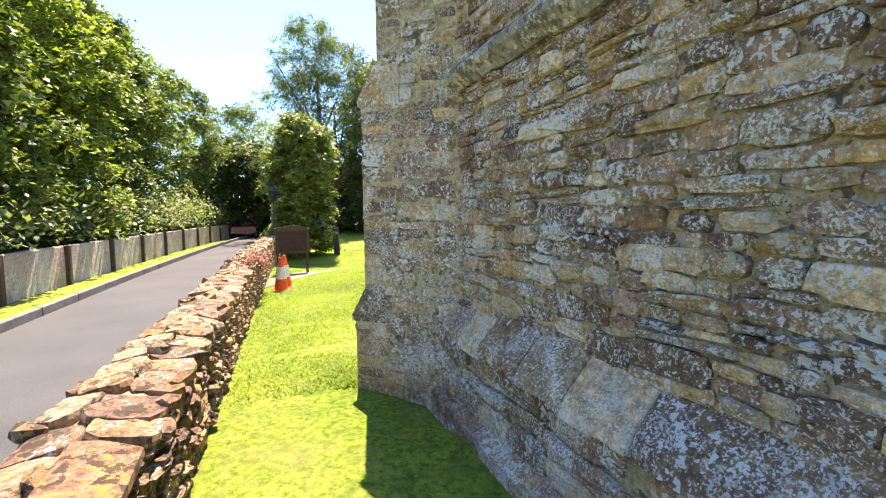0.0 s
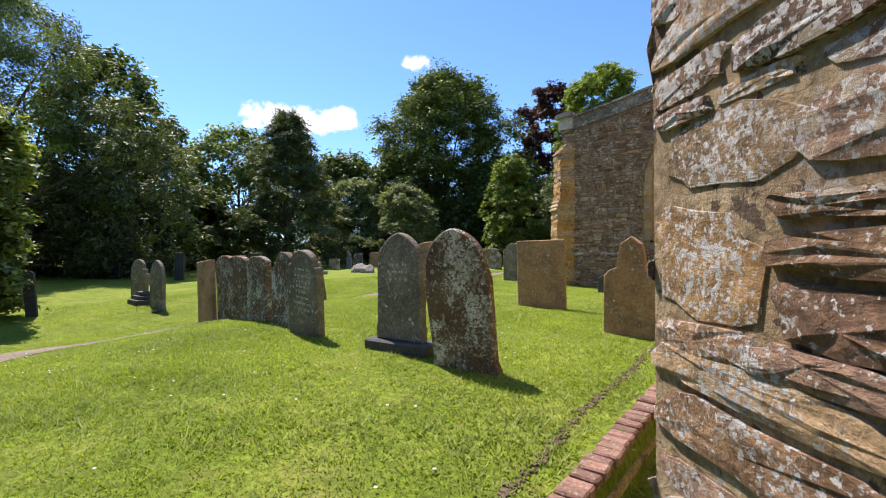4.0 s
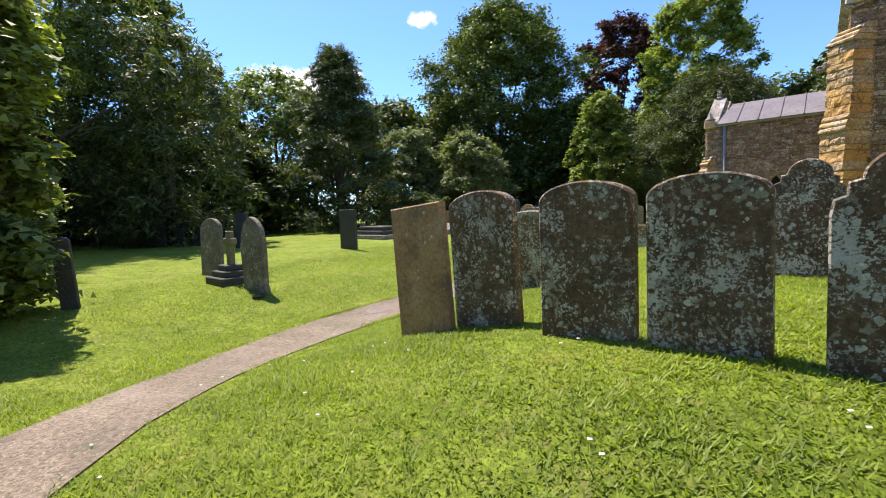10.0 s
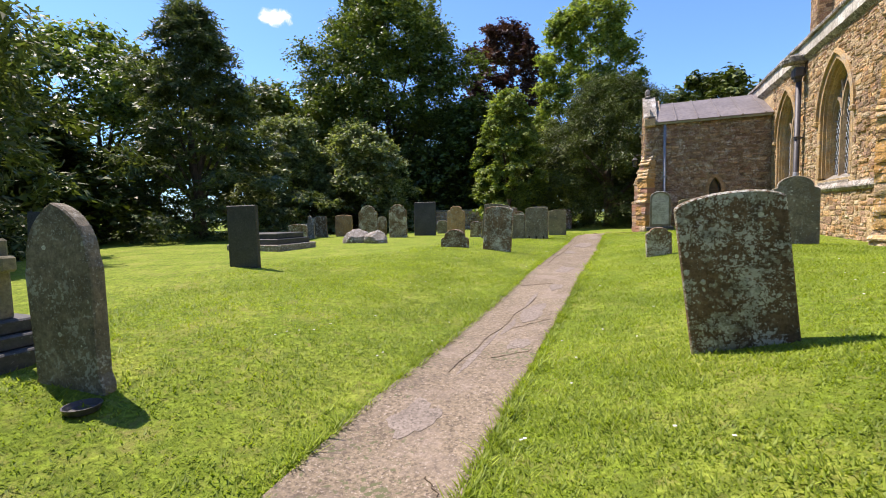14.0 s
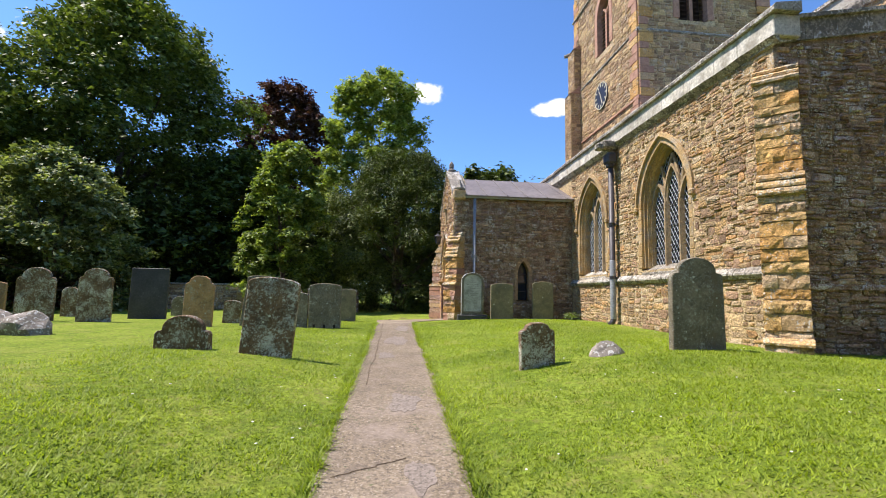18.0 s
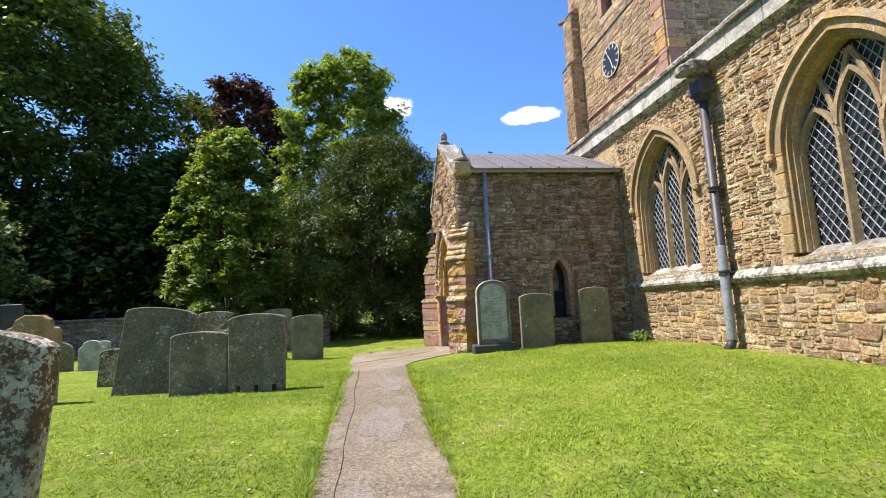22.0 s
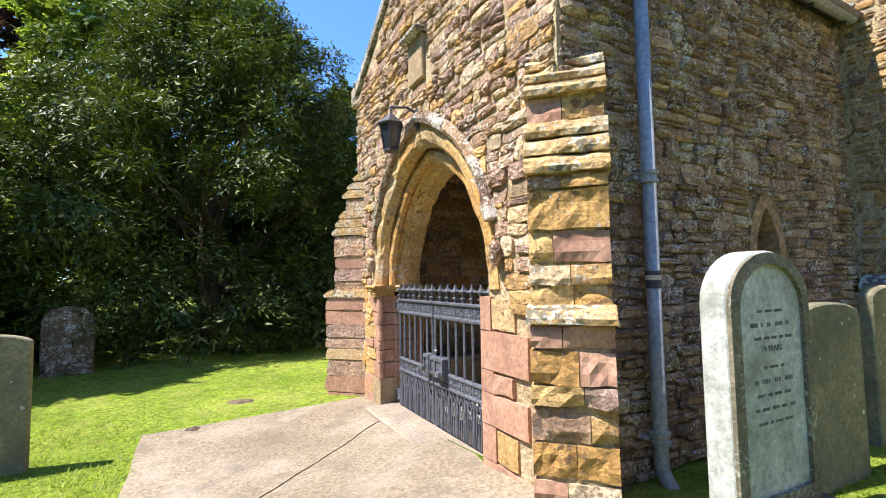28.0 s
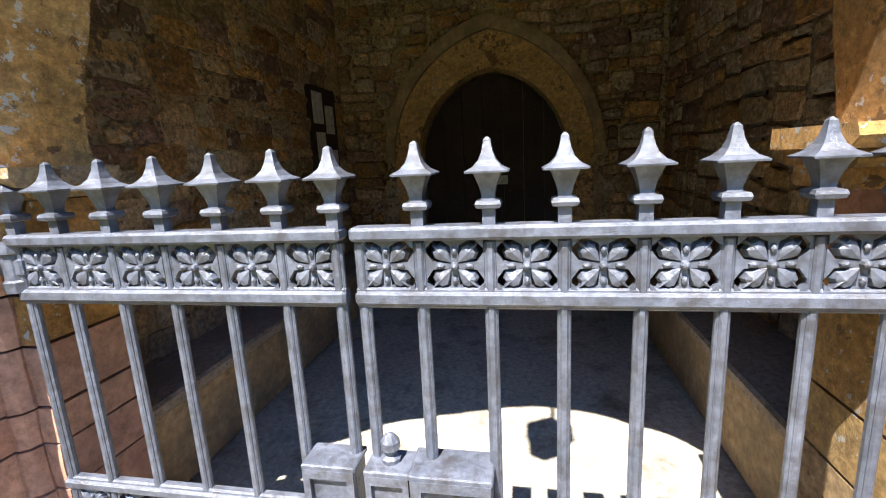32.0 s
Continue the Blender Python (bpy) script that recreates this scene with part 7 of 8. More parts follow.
bars = lambda lo, hi, wide, gap=0.085: tuple((lo + i * gap, wide * (1.0 if i % 2 else 0.8), "", 0.028) for i in range(int((hi - lo) / gap) + 1))
headstone(-3.63, 3.95, 0.66, 1.40, "pointed", "grey", "tall pointed grey gravestone streaked with pale lichen, on a dark base", 4, 0, 0, 0.12, (0.92, 0.34, 0.12), bars(0.85, 1.1, 0.34))
headstone(-2.57, 3.79, 0.76, 1.44, "footed", "speckled", "leaning round-topped gravestone mottled with brown and grey lichen", 6, -3, -4.5, 0.11)
headstone(-1.70, 6.45, 0.74, 1.36, "cross", "brown", "brown gravestone with a shaped head carved with a cross", -4, -2, 1.5, 0.11)
headstone(-3.78, 8.0, 0.94, 1.28, "flat", "brown", "plain square-topped brown sandstone gravestone", 6, 0, -1, 0.10)
headstone(-6.75, 6.9, 0.60, 1.22, "scroll", "speckled", "lichened gravestone with scroll-carved shouldered head", 4, 5, 4, 0.10)
headstone(-5.85, 7.2, 0.62, 1.22, "low", "brown", "dark brown low-arched gravestone in shade", 8, 0, 1, 0.10)
headstone(-4.0, 12.6, 0.62, 0.52, "cusped", "slate", "small dark slate gravestone with shaped top", 0, 0, 0, 0.1)
headstone(-3.9, 13.9, 0.72, 0.98, "low", "brown", "small brown arched gravestone near the aisle wall", 0, 2, 0, 0.1)
headstone(-2.25, 12.2, 0.86, 0.98, "shoulder", "brown", "brown shouldered gravestone near the aisle wall", 0, 0, -1, 0.1)
headstone(-1.2, 14.35, 0.85, 0.95, "flat", "brown", "worn slab propped against the aisle wall", 0, 8, 0, 0.1)
# the row of six
headstone(-9.73, 4.45, 0.74, 1.34, "flat", "brown", "square-topped smooth brown sandstone gravestone leaning sideways", -3, 1, -5.5, 0.10, group="row of old gravestones")
headstone(-9.00, 4.52, 0.74, 1.28, "bow", "speckled", "lichen-spotted round-topped gravestone leaning on its neighbour", -3, 0, -3.5, 0.11, group="row of old gravestones")
headstone(-7.90, 4.2, 0.72, 1.15, "bow", "speckled", "lichen-spotted brown gravestone with low-arched top", -3, 0, -1, 0.11, group="row of old gravestones")
headstone(-7.11, 4.13, 0.68, 1.10, "bow", "speckled", "broad arched gravestone spotted with pale lichen", -3, 0, -1, 0.11, group="row of old gravestones")
headstone(-6.21, 4.05, 0.66, 1.15, "scroll", "speckled", "shouldered gravestone thickly spotted with lichen", -2, 1, -1, 0.11, group="row of old gravestones")
headstone(-5.36, 3.84, 0.74, 1.20, "shoulder", "grey", "leaning grey-green gravestone with faded inscription", -3, -4, 4, 0.11, lines=((0.93, 0.3, "", 0.03), (0.84, 0.36, "", 0.03), (0.76, 0.4, "", 0.03), (0.685, 0.3, "", 0.03), (0.60, 0.3, "CLARA", 0.062), (0.52, 0.3, "JUNE 9TH, 1829,", 0.045), (0.44, 0.36, "OCTOBER 23RD, 1912,", 0.045), (0.37, 0.4, "", 0.025)), group="row of old gravestones")
headstone(-10.14, 7.55, 0.76, 1.27, "low", "speckled", "dark gravestone covered in white lichen spots, leaning back", -2, -4, -7, 0.11)
# by the path's bend
headstone(-15.05, 5.4, 0.66, 1.45, "footed", "grey", "tall pointed grey gravestone with shoulders, leaning slightly", 10, 3, -5, 0.12)
headstone(-17.75, 5.75, 0.78, 1.36, "round", "grey", "round-topped grey gravestone tilting beside a stone cross", 8, 4, -4, 0.11)
headstone(-18.35, 10.35, 0.78, 1.27, "flat", "slate", "dark slate square-topped gravestone on the lawn", 0, 0, 0, 0.09)
headstone(-23.4, 9.3, 0.5, 1.3, "flat", "slate", "narrow dark slate gravestone under the trees", 25, 2, 2, 0.09)
headstone(-27.9, 8.0, 0.75, 0.95, "round", "slate", "dark gravestone in deep shade under the trees", 20, 6, -8, 0.1)
headstone(-27.2, 8.5, 0.6, 0.98, "round", "slate", "dark gravestone in deep shade under the trees", 20, 2, 3, 0.1)
headstone(-26.8, 9.1, 0.7, 0.8, "low", "slate", "dark gravestone in deep shade under the trees", 20, 0, 3, 0.1)
headstone(-16.5, 2.8, 0.26, 1.25, "round", "slate", "thin grey gravestone standing in the shade of the ivy", 60, 0, -3, 0.1)
tray = thing("flower_tray", "small black plastic flower tray on the grass beside a gravestone", "tray", (-14.62, 5.2, ground_at(-14.62, 5.2)))
part("tray_rim", Shape().lathe([(0.10, 0.0), (0.125, 0.05), (0.115, 0.05), (0.09, 0.012)], (-14.62, 5.2, ground_at(-14.62, 5.2)), 14), mat_black_pipe, tray)
cross = thing("stone_cross", "small grey stone cross on three dark steps", "grave cross", (-16.15, 5.45, ground_at(-16.15, 5.45)))
zc = ground_at(-16.15, 5.45)
for k, (w, h0, h1) in enumerate(((0.78, -0.1, 0.13), (0.58, 0.13, 0.25), (0.40, 0.25, 0.37))):
    part("step", Shape().box((-16.15, 5.45, zc + (h0 + h1) / 2), (w, w, h1 - h0), 0.015), mat_grave["slate"], cross)
part("shaft", Shape().box((-16.15, 5.45, zc + 0.72), (0.15, 0.13, 0.72), 0.02), mat_grave["buff"], cross)
part("arm", Shape().box((-16.15, 5.45, zc + 0.86), (0.40, 0.12, 0.14), 0.02), mat_grave["buff"], cross)
tomb = thing("ledger_tomb", "stepped dark stone ledger tomb on the lawn", "tomb", (-22.4, 15.5, 0))
for k, (w, d, h0, h1) in enumerate(((2.6, 1.5, -0.1, 0.18), (2.3, 1.2, 0.18, 0.36), (2.0, 0.95, 0.36, 0.54))):
    part("step", Shape().box((-22.4, 15.5, (h0 + h1) / 2), (d + 0.7, w - 0.7, h1 - h0), 0.02), mat_grave["rock" if k == 0 else "slate"], tomb)
# stones beyond the lawn
for x, y, w, h, kind, st, lab, tn, ln, tp in (
        (-24.8, 19.7, 0.9, 0.75, "low", "speckled", "low lichened gravestone at the lawn's edge", 8, 0, 0),
        (-25.8, 21.8, 0.46, 1.15, "cross", "rock", "small worn grey stone cross gravestone", 8, 0, 0),
        (-26.1, 23.0, 0.8, 1.1, "low", "speckled", "lichened arched gravestone at the lawn's edge", 8, 0, -2),
        (-25.1, 23.7, 0.97, 1.14, "low", "brown", "brown sandstone gravestone with arched top", 8, 0, 0),
        (-22.85, 22.5, 0.98, 1.55, "shoulder", "speckled", "round-topped gravestone spotted with lichen", 5, 0, 0),
        (-23.4, 24.8, 0.5, 1.0, "round", "speckled", "small round-topped gravestone with pale lichen", 5, 0, 0),
        (-21.1, 22.3, 0.88, 1.55, "shoulder", "speckled", "shouldered gravestone spotted with lichen", 5, 0, 0),
        (-20.44, 23.9, 1.12, 1.65, "flat", "slate", "tall dark slate gravestone in shade", 5, 2, 0),
        (-17.1, 27.4, 1.0, 1.40, "low", "speckled", "lichened arched gravestone under the trees", 5, 0, 0),
        (-15.9, 24.6, 0.28, 0.98, "low", "speckled", "narrow lichen-whitened stone grave marker", 0, 0, 0),
        (-17.7, 21.0, 0.76, 1.36, "cusped", "brown", "tall brown gravestone with lichened foot", 0, 0, 1),
        (-20.3, 25.9, 0.62, 0.72, "round", "grey", "small round-headed grey gravestone near the boundary wall", 4, 0, 0),
        (-19.5, 25.8, 0.56, 0.74, "shoulder", "white", "small pale shouldered gravestone near the boundary wall", 4, 0, 0),
        (-17.4, 22.7, 0.5, 0.7, "bow", "speckled", "short lichen-crusted gravestone behind its neighbours", 4, 0, 3),
        (-16.42, 26.9, 0.84, 1.20, "cusped", "speckled", "dark shaped gravestone spotted with lichen", 6, 0, 0),
        (-15.5, 27.2, 0.92, 1.32, "low", "speckled", "arched gravestone patched with white lichen", 4, 0, 0),
        (-15.75, 29.6, 0.95, 1.42, "low", "grey", "grey arched gravestone behind its neighbour", 6, 0, -2),
        (-14.42, 27.0, 0.88, 1.30, "low", "buff", "plain buff gravestone casting a shadow on the grass", 2, 0, 0),
        (-14.6, 31.6, 0.75, 1.22, "round", "speckled", "round-topped gravestone spotted with lichen", 4, 0, 0),
        (-17.9, 29.0, 1.0, 1.3, "low", "slate", "dark gravestone in the shade of the trees", 4, 0, 0),
        (-20.9, 28.8, 0.5, 0.62, "low", "white", "small pale gravestone before the boundary wall", 4, 0, 0),
        (-18.3, 27.8, 0.75, 0.62, "low", "speckled", "low lichened gravestone under the trees", 4, 0, 0)):
    headstone(x, y, w, h, kind, st, lab, tn, ln, tp, 0.11)
headstone(-15.7, 15.6, 0.82, 0.52, "shoulder", "speckled", "small low scroll-topped stone set in the grass", -2, 0, 0, 0.16)
headstone(-14.4, 15.43, 0.80, 1.22, "low", "speckled", "pale lichen-covered gravestone leaning sideways beside the path", -4, 2, 4, 0.11)
headstone(-16.15, 21.35, 1.12, 1.42, "low", "grey", "broad dark grey gravestone tilting backwards", -2, 3, 6, 0.11)
headstone(-15.2, 20.85, 0.86, 0.98, "low", "grey", "short grey gravestone leaning on its neighbours", -2, 0, 0, 0.11)
headstone(-14.3, 20.75, 0.86, 1.22, "low", "grey", "plain grey gravestone with two dark holes at its foot", -2, 0, 0, 0.11)
headstone(-10.4, 14.33, 0.52, 0.62, "cusped", "speckled", "small dark shaped gravestone leaning beside the path", 8, -2, -2, 0.10)
headstone(-7.96, 14.35, 0.80, 1.36, "shoulder", "grey", "dark green-grey shouldered gravestone before the golden wall", -2, 0, 0, 0.12)
# by the porch
headstone(-9.92, 22.58, 0.72, 1.52, "round", "white", "pale round-headed marble gravestone with lettering, on a dark base", -2, 0, 0, 0.15, (0.96, 0.36, 0.16), ((1.20, 0.22, "", 0.014), (1.13, 0.36, "", 0.022), (1.06, 0.3, "", 0.016), (0.99, 0.34, "74 YEARS", 0.045), (0.91, 0.16, "", 0.014), (0.84, 0.34, "", 0.024), (0.77, 0.3, "", 0.016), (0.70, 0.34, "", 0.016), (0.63, 0.3, "", 0.014)))
headstone(-8.92, 22.68, 0.74, 1.18, "low", "buff", "plain buff arched gravestone beside the porch wall", -3, 0, 0, 0.10)
headstone(-7.50, 22.8, 0.70, 1.26, "low", "buff", "plain buff arched gravestone near the aisle wall", -4, 0, 0, 0.10)


def boulder(name, at, size, stone, label, seed):
    r = random.Random(seed)
    bm = bmesh.new()
    bmesh.ops.create_icosphere(bm, subdivisions=3, radius=1.0)
    ax = [Vector((r.uniform(-1, 1), r.uniform(-1, 1), r.uniform(-0.2, 1))).normalized() for _ in range(9)]
    for v in bm.verts:
        d = v.co.normalized()
        cut = min(r2 / max(0.2, d.dot(a)) if d.dot(a) > 0.2 else 9 for a, r2 in zip(ax, (0.7, 0.75, 0.8, 0.72, 0.85, 0.78, 0.7, 0.8, 0.76)))
        v.co = d * min(1.0, cut) * (1 + 0.06 * noise.noise(d * 3))
        v.co = Vector((v.co.x * size[0] / 2 + at[0], v.co.y * size[1] / 2 + at[1], v.co.z * size[2] + at[2]))
    me = bpy.data.meshes.new(name)
    bm.to_mesh(me)
    bm.free()
    return tagged(part(name, me, mat_grave[stone]), label, "stone")


boulder("fallen_stone", (-21.0, 18.6, 0.0), (1.3, 1.0, 0.55), "rock", "fallen lichened stone lying on the lawn", 1)
boulder("fallen_stone", (-20.0, 18.4, 0.0), (1.1, 0.8, 0.5), "rock", "fallen dark stone block lying on the lawn", 2)
boulder("broken_stone", (-9.33, 14.48, ground_at(-9.33, 14.48) - 0.03), (0.62, 0.4, 0.24), "rock", "broken grey stone stump in the grass", 3)

for mx, my, ms in ((-12.0, 28.3, 0.5), (-12.6, 27.4, 0.28)):
    mole = boulder("molehill", (mx, my, ground_at(mx, my) - 0.04), (ms, ms * 0.7, 0.09), "rock", "low heap of bare brown earth on the lawn", int(ms * 100))
    mole.data.materials.clear()
    mole.data.materials.append(mat_soil)
    tagged(mole, category="molehill")
slotted = [o for o in bpy.data.objects if o.type == "EMPTY" and o.get("label") == "plain grey gravestone with two dark holes at its foot"][0]
# slots are not cut: dark blocks on the face colour in their shade
for k in (-1, 0, 1):
    part("drain_slot", Shape().box((0.27 * k, -0.055, 0.05), (0.06, 0.016, 0.11), 0.004, slotted.matrix_basis), mat_door, slotted)
slotted["label"] = "plain grey gravestone with dark slots along its foot"

# ---- kerb of bricks, gully and step along the chancel ----
kerb = thing("brick_kerb", "long low edging of weathered red bricks along the grass gully", "kerb", (-0.85, 5, 0.1), kind="structure")
kb = Shape().box((0, 0, 0), (0.17, 0.1, 0.07), 0.012).mesh("brick")
kb.materials.append(mat_brick)
y, r = 1.05, random.Random(4)
while y < 10.35:
    z = ground_at(-0.86, y)
    ob = new("brick", kb)
    ob.parent = kerb
    ob.matrix_parent_inverse = kerb.matrix_basis.inverted()
    ob.matrix_basis = pose(-0.85 + r.uniform(-0.012, 0.012), y, z - 0.006 + r.uniform(-0.01, 0.01), r.uniform(-2, 2), r.uniform(-2, 2), r.uniform(-4, 4))
    y += 0.107
part("footing", Shape().prism([(-0.76, 1.0, -0.3), (-0.75, 1.0, 0.02), (-0.93, 1.0, 0.02), (-0.93, 1.0, -0.3)], (0, 9.35, 0)), mat_dark_mortar, kerb)
step = thing("stone_step", "dark stone step across the end of the gully", "step", (-0.2, 10.5, 0))
part("slab", Shape().box((-0.25, 10.45, 0.03), (1.0, 0.16, 0.24), 0.02), mat_grave["rock"], step)
for k in range(4):
    ob = new("brick", kb)
    ob.matrix_basis = pose(-0.15 + 0.06 * k, 10.9 + 0.05 * (k % 2), 0.2 + 0.075 * (k % 3), 0, 0, 20 * k)
    ob.parent = step
    ob.matrix_parent_inverse = step.matrix_basis.inverted()
s = Shape()
r = random.Random(9)
for i in range(1300):
    y = r.uniform(1.0, 11.5)
    x = -1.12 - 0.03 * (y - 1) + 0.02 * math.sin(y * 3.1) + r.gauss(0, 0.022)
    m = Matrix.Translation((x, y, ground_at(x, y) + 0.004)) @ Matrix.Rotation(r.uniform(0, 6), 4, "Z")
    s.box((0, 0, 0), (r.uniform(0.012, 0.04), r.uniform(0.01, 0.03), r.uniform(0.01, 0.02)), 0.004, m)
tagged(part("soil_line", s, mat_soil, fix=False), "narrow line of bare dark soil in the turf", "soil", kind="stuff")

# ---- the churchyard wall beside the lane ----
lane_wall = thing("wall_lane", "low crumbling red ironstone wall with rough cap stones beside the lane", "wall", (0, -0.9, 0), kind="structure")
TOP = 0.62
for x0 in np.arange(6.5, -16, -1.0):
    a = [Vector((x, float(wall_line(x)), 0)) for x in (x0, x0 - 1.0)]
    ring = [a[0] + Vector((0, 0, -0.35)), a[0] + Vector((0, -0.05, TOP - 0.08)), a[0] + Vector((0, -0.16, TOP - 0.01)), a[0] + Vector((0, -0.34, TOP - 0.01)), a[0] + Vector((0, -0.45, TOP - 0.08)), a[0] + Vector((0, -0.5, -0.35))]
    part("core", Shape().prism(ring, a[1] - a[0]), mat_dark_mortar, lane_wall)
k = 0
for x0, x1, single in ((6.5, 3.0, False), (3.0, -2.5, True), (-2.5, -9.0, False), (-9.0, -16.0, False)):
    o, e = Vector((x0, float(wall_line(x0)) + 0.0)), Vector((x1, float(wall_line(x1)) + 0.0))
    d = (e - o)
    L = d.length
    Pw = plane((o.x, o.y - 0.03), (d.x, d.y), (0.05, 1))
    rubble(Pw, lambda u, v: True, (0, L, -0.1, TOP - 0.05), mat_garden_wall, lane_wall, course=(0.035, 0.09), length=(0.09, 0.28), proud=(0.005, 0.07), singles=(0, L, -0.1, TOP) if single else None, seed=160 + k)
    k += 1
caps = [Shape() for _ in range(8)]
r = random.Random(17)
cap_mesh = []
for s in caps:
    pts, fs = rough_stone(1, 1, 1, r)
    s.add(pts, fs)
    me = s.mesh("cap_stone")
    me.materials.append(mat_garden_wall)
    cap_mesh.append(me)


def cap_slab(x, y, z, w, d, h, tilt):
    """A flat broken cap slab with an uneven outline."""
    ring = []
    for k in range(11):
        a = math.tau * k / 11
        q = r.uniform(0.8, 1.12)
        ring.append((max(-1, min(1, 1.25 * math.cos(a))) * w / 2 * q, max(-1, min(1, 1.25 * math.sin(a))) * d / 2 * q))
    m = pose(x, y, z, *tilt)
    s = Shape()
    n = len(ring)
    rows = [[(a * f, b * f, v * h + (r.uniform(-0.009, 0.009) if f > 0.5 else 0.012)) for a, b in ring] for f, v in ((0.93, -0.5), (1.0, 0.0), (0.95, 0.4), (0.62, 0.52))]
    s.add([p for row in rows for p in row] + [(r.uniform(-0.1, 0.1) * w, 0, h * 0.6)], [(i * n + k, i * n + (k + 1) % n, (i + 1) * n + (k + 1) % n, (i + 1) * n + k) for i in range(3) for k in range(n)] + [(3 * n + k, 3 * n + (k + 1) % n, 4 * n) for k in range(n)] + [tuple(range(n - 1, -1, -1))], m)
    part("cap_stone", s, mat_garden_wall, lane_wall, fix=False)


x = 6.4
while x > -16:
    w = r.uniform(0.2, 0.46)
    cut = r.uniform(0.18, 0.34)
    base = float(wall_line(x - w / 2))
    for y0, y1 in ((0.02, -cut), (-cut, -0.50)):
        cap_slab(x - w / 2 + r.uniform(-0.04, 0.04), base + (y0 + y1) / 2, TOP - 0.01 + r.uniform(-0.02, 0.025), w * 1.02, (y0 - y1) * 1.03, r.uniform(0.05, 0.09), ((-9 if y0 > -0.1 else 9) + r.uniform(-5, 5), r.uniform(-5, 5), r.uniform(-14, 14)))
    for _ in range(2):
        ob = new("cap_stone", r.choice(cap_mesh))
        ob.parent = lane_wall
        ob.matrix_parent_inverse = lane_wall.matrix_basis.inverted()
        ob.matrix_basis = pose(x - r.uniform(0, w), base + r.choice((0.01, -0.25, -0.46)) + r.uniform(-0.03, 0.03), TOP - 0.03 + r.uniform(-0.03, 0.03), r.uniform(-20, 20), r.uniform(-20, 20), r.uniform(-60, 60)) @ Matrix.Diagonal((r.uniform(0.08, 0.17), r.uniform(0.07, 0.14), r.uniform(0.05, 0.09), 1))
    x -= w


def tufts(name, spots, material, label, category, size, n, seed, up=0.6):
    """Small leafy clumps: (x, y, z, radius) each."""
    r = np.random.RandomState(seed)
    V, Fc = [], []
    for x, y, z, rad in spots:
        p = r.normal(0, rad * 0.5, (n, 3))
        p[:, 2] = np.abs(p[:, 2]) * up
        c = p + (x, y, z)
        a = r.uniform(0, 6.28, n)
        ti = r.uniform(-0.8, 0.8, n)
        d = np.stack([np.cos(a) * np.cos(ti), np.sin(a) * np.cos(ti), np.sin(ti) + 0.4], -1) * size
        q = np.stack([-np.sin(a), np.cos(a), r.uniform(-0.4, 0.4, n)], -1) * size * 0.4
        k = len(V)
        quad = np.stack([c - d * 0.5, c + q, c + d * 0.6, c - q], 1).reshape(-1, 3)
        base = sum(len(v) for v in V)
        V.append(quad)
        Fc.append(np.arange(4 * n).reshape(n, 4) + base)
    me = bpy.data.meshes.new(name)
    me.from_pydata(np.concatenate(V).tolist(), [], np.concatenate(Fc).tolist())
    return tagged(part(name, me, material), label, category, kind="stuff")


tufts("wall_plant", [(x, float(wall_line(x)) - 0.05 + dy, TOP - 0.02, 0.2) for x, dy in ((-4.6, 0), (-4.9, 0.05), (-5.2, 0), (-5.5, -0.1), (-5.9, 0), (-6.3, 0.05), (-6.7, 0))], mat_heather, "reddish stonecrop growing over the wall", "plant", 0.05, 420, 3)
tufts("wall_weeds", [(0.3, 3.3, -0.05, 0.12), (0.25, 3.6, -0.1, 0.1), (0.2, 2.6, -0.1, 0.13), (-0.2, 4.6, -0.14, 0.16), (0.1, 11.3, 0.05, 0.16), (0.1, 11.6, 0.2, 0.16), (0.05, 12.4, 0.1, 0.14), (-6.6, 22.6, 0.3, 0.22), (-6.8, 22.2, 0.3, 0.2), (-9.3, 23.1, 0.2, 0.12), (-9.45, 22.9, 0.25, 0.1), (-8.6, 23.2, 0.2, 0.1)], mat_wood_leaf, "small green weeds at the foot of the wall", "weeds", 0.05, 160, 4, 0.8)

# cones, board, lantern post, ivy column
for i, (x, y) in enumerate(((-6.3, 0.02), (-6.75, 0.12))):
    c = thing("traffic_cone", "orange traffic cone with white sleeve, standing against the wall", "traffic cone", (x, y, ground_at(x, y)), "traffic cones", tilt=(0, -3 + 4 * i))
    z = ground_at(x, y)
    part("base", Shape().box((x, y, z + 0.02), (0.38, 0.38, 0.05), 0.02), mat_orange, c)
    part("cone_body", Shape().lathe([(0.15, 0.03), (0.125, 0.2), (0.06, 0.62), (0.035, 0.75)], (x, y, z), 20), mat_orange, c, smooth=False)
    part("sleeve", Shape().lathe([(0.118, 0.27), (0.121, 0.275), (0.084, 0.53), (0.08, 0.535)], (x, y, z), 20), mat_white_plastic, c)
bx, by = -10.3, 0.52
bz = ground_at(bx, by)
nb = thing("sign_board", "brown wooden churchyard notice board with pitched top on two posts", "notice board", (bx, by, bz), turn=8)
for sgn in (-1, 1):
    part("post", Shape().box((bx - 0.03 * sgn, by + 0.42 * sgn, bz + 0.42), (0.07, 0.07, 1.1), 0.008), mat_wood, nb)
part("panel", Shape().box((bx, by, bz + 0.98), (0.06, 0.96, 0.72), 0.01), mat_wood, nb)
part("moulding", Shape().box((bx + 0.035, by, bz + 0.98), (0.02, 0.84, 0.6), 0.01), mat_door, nb)
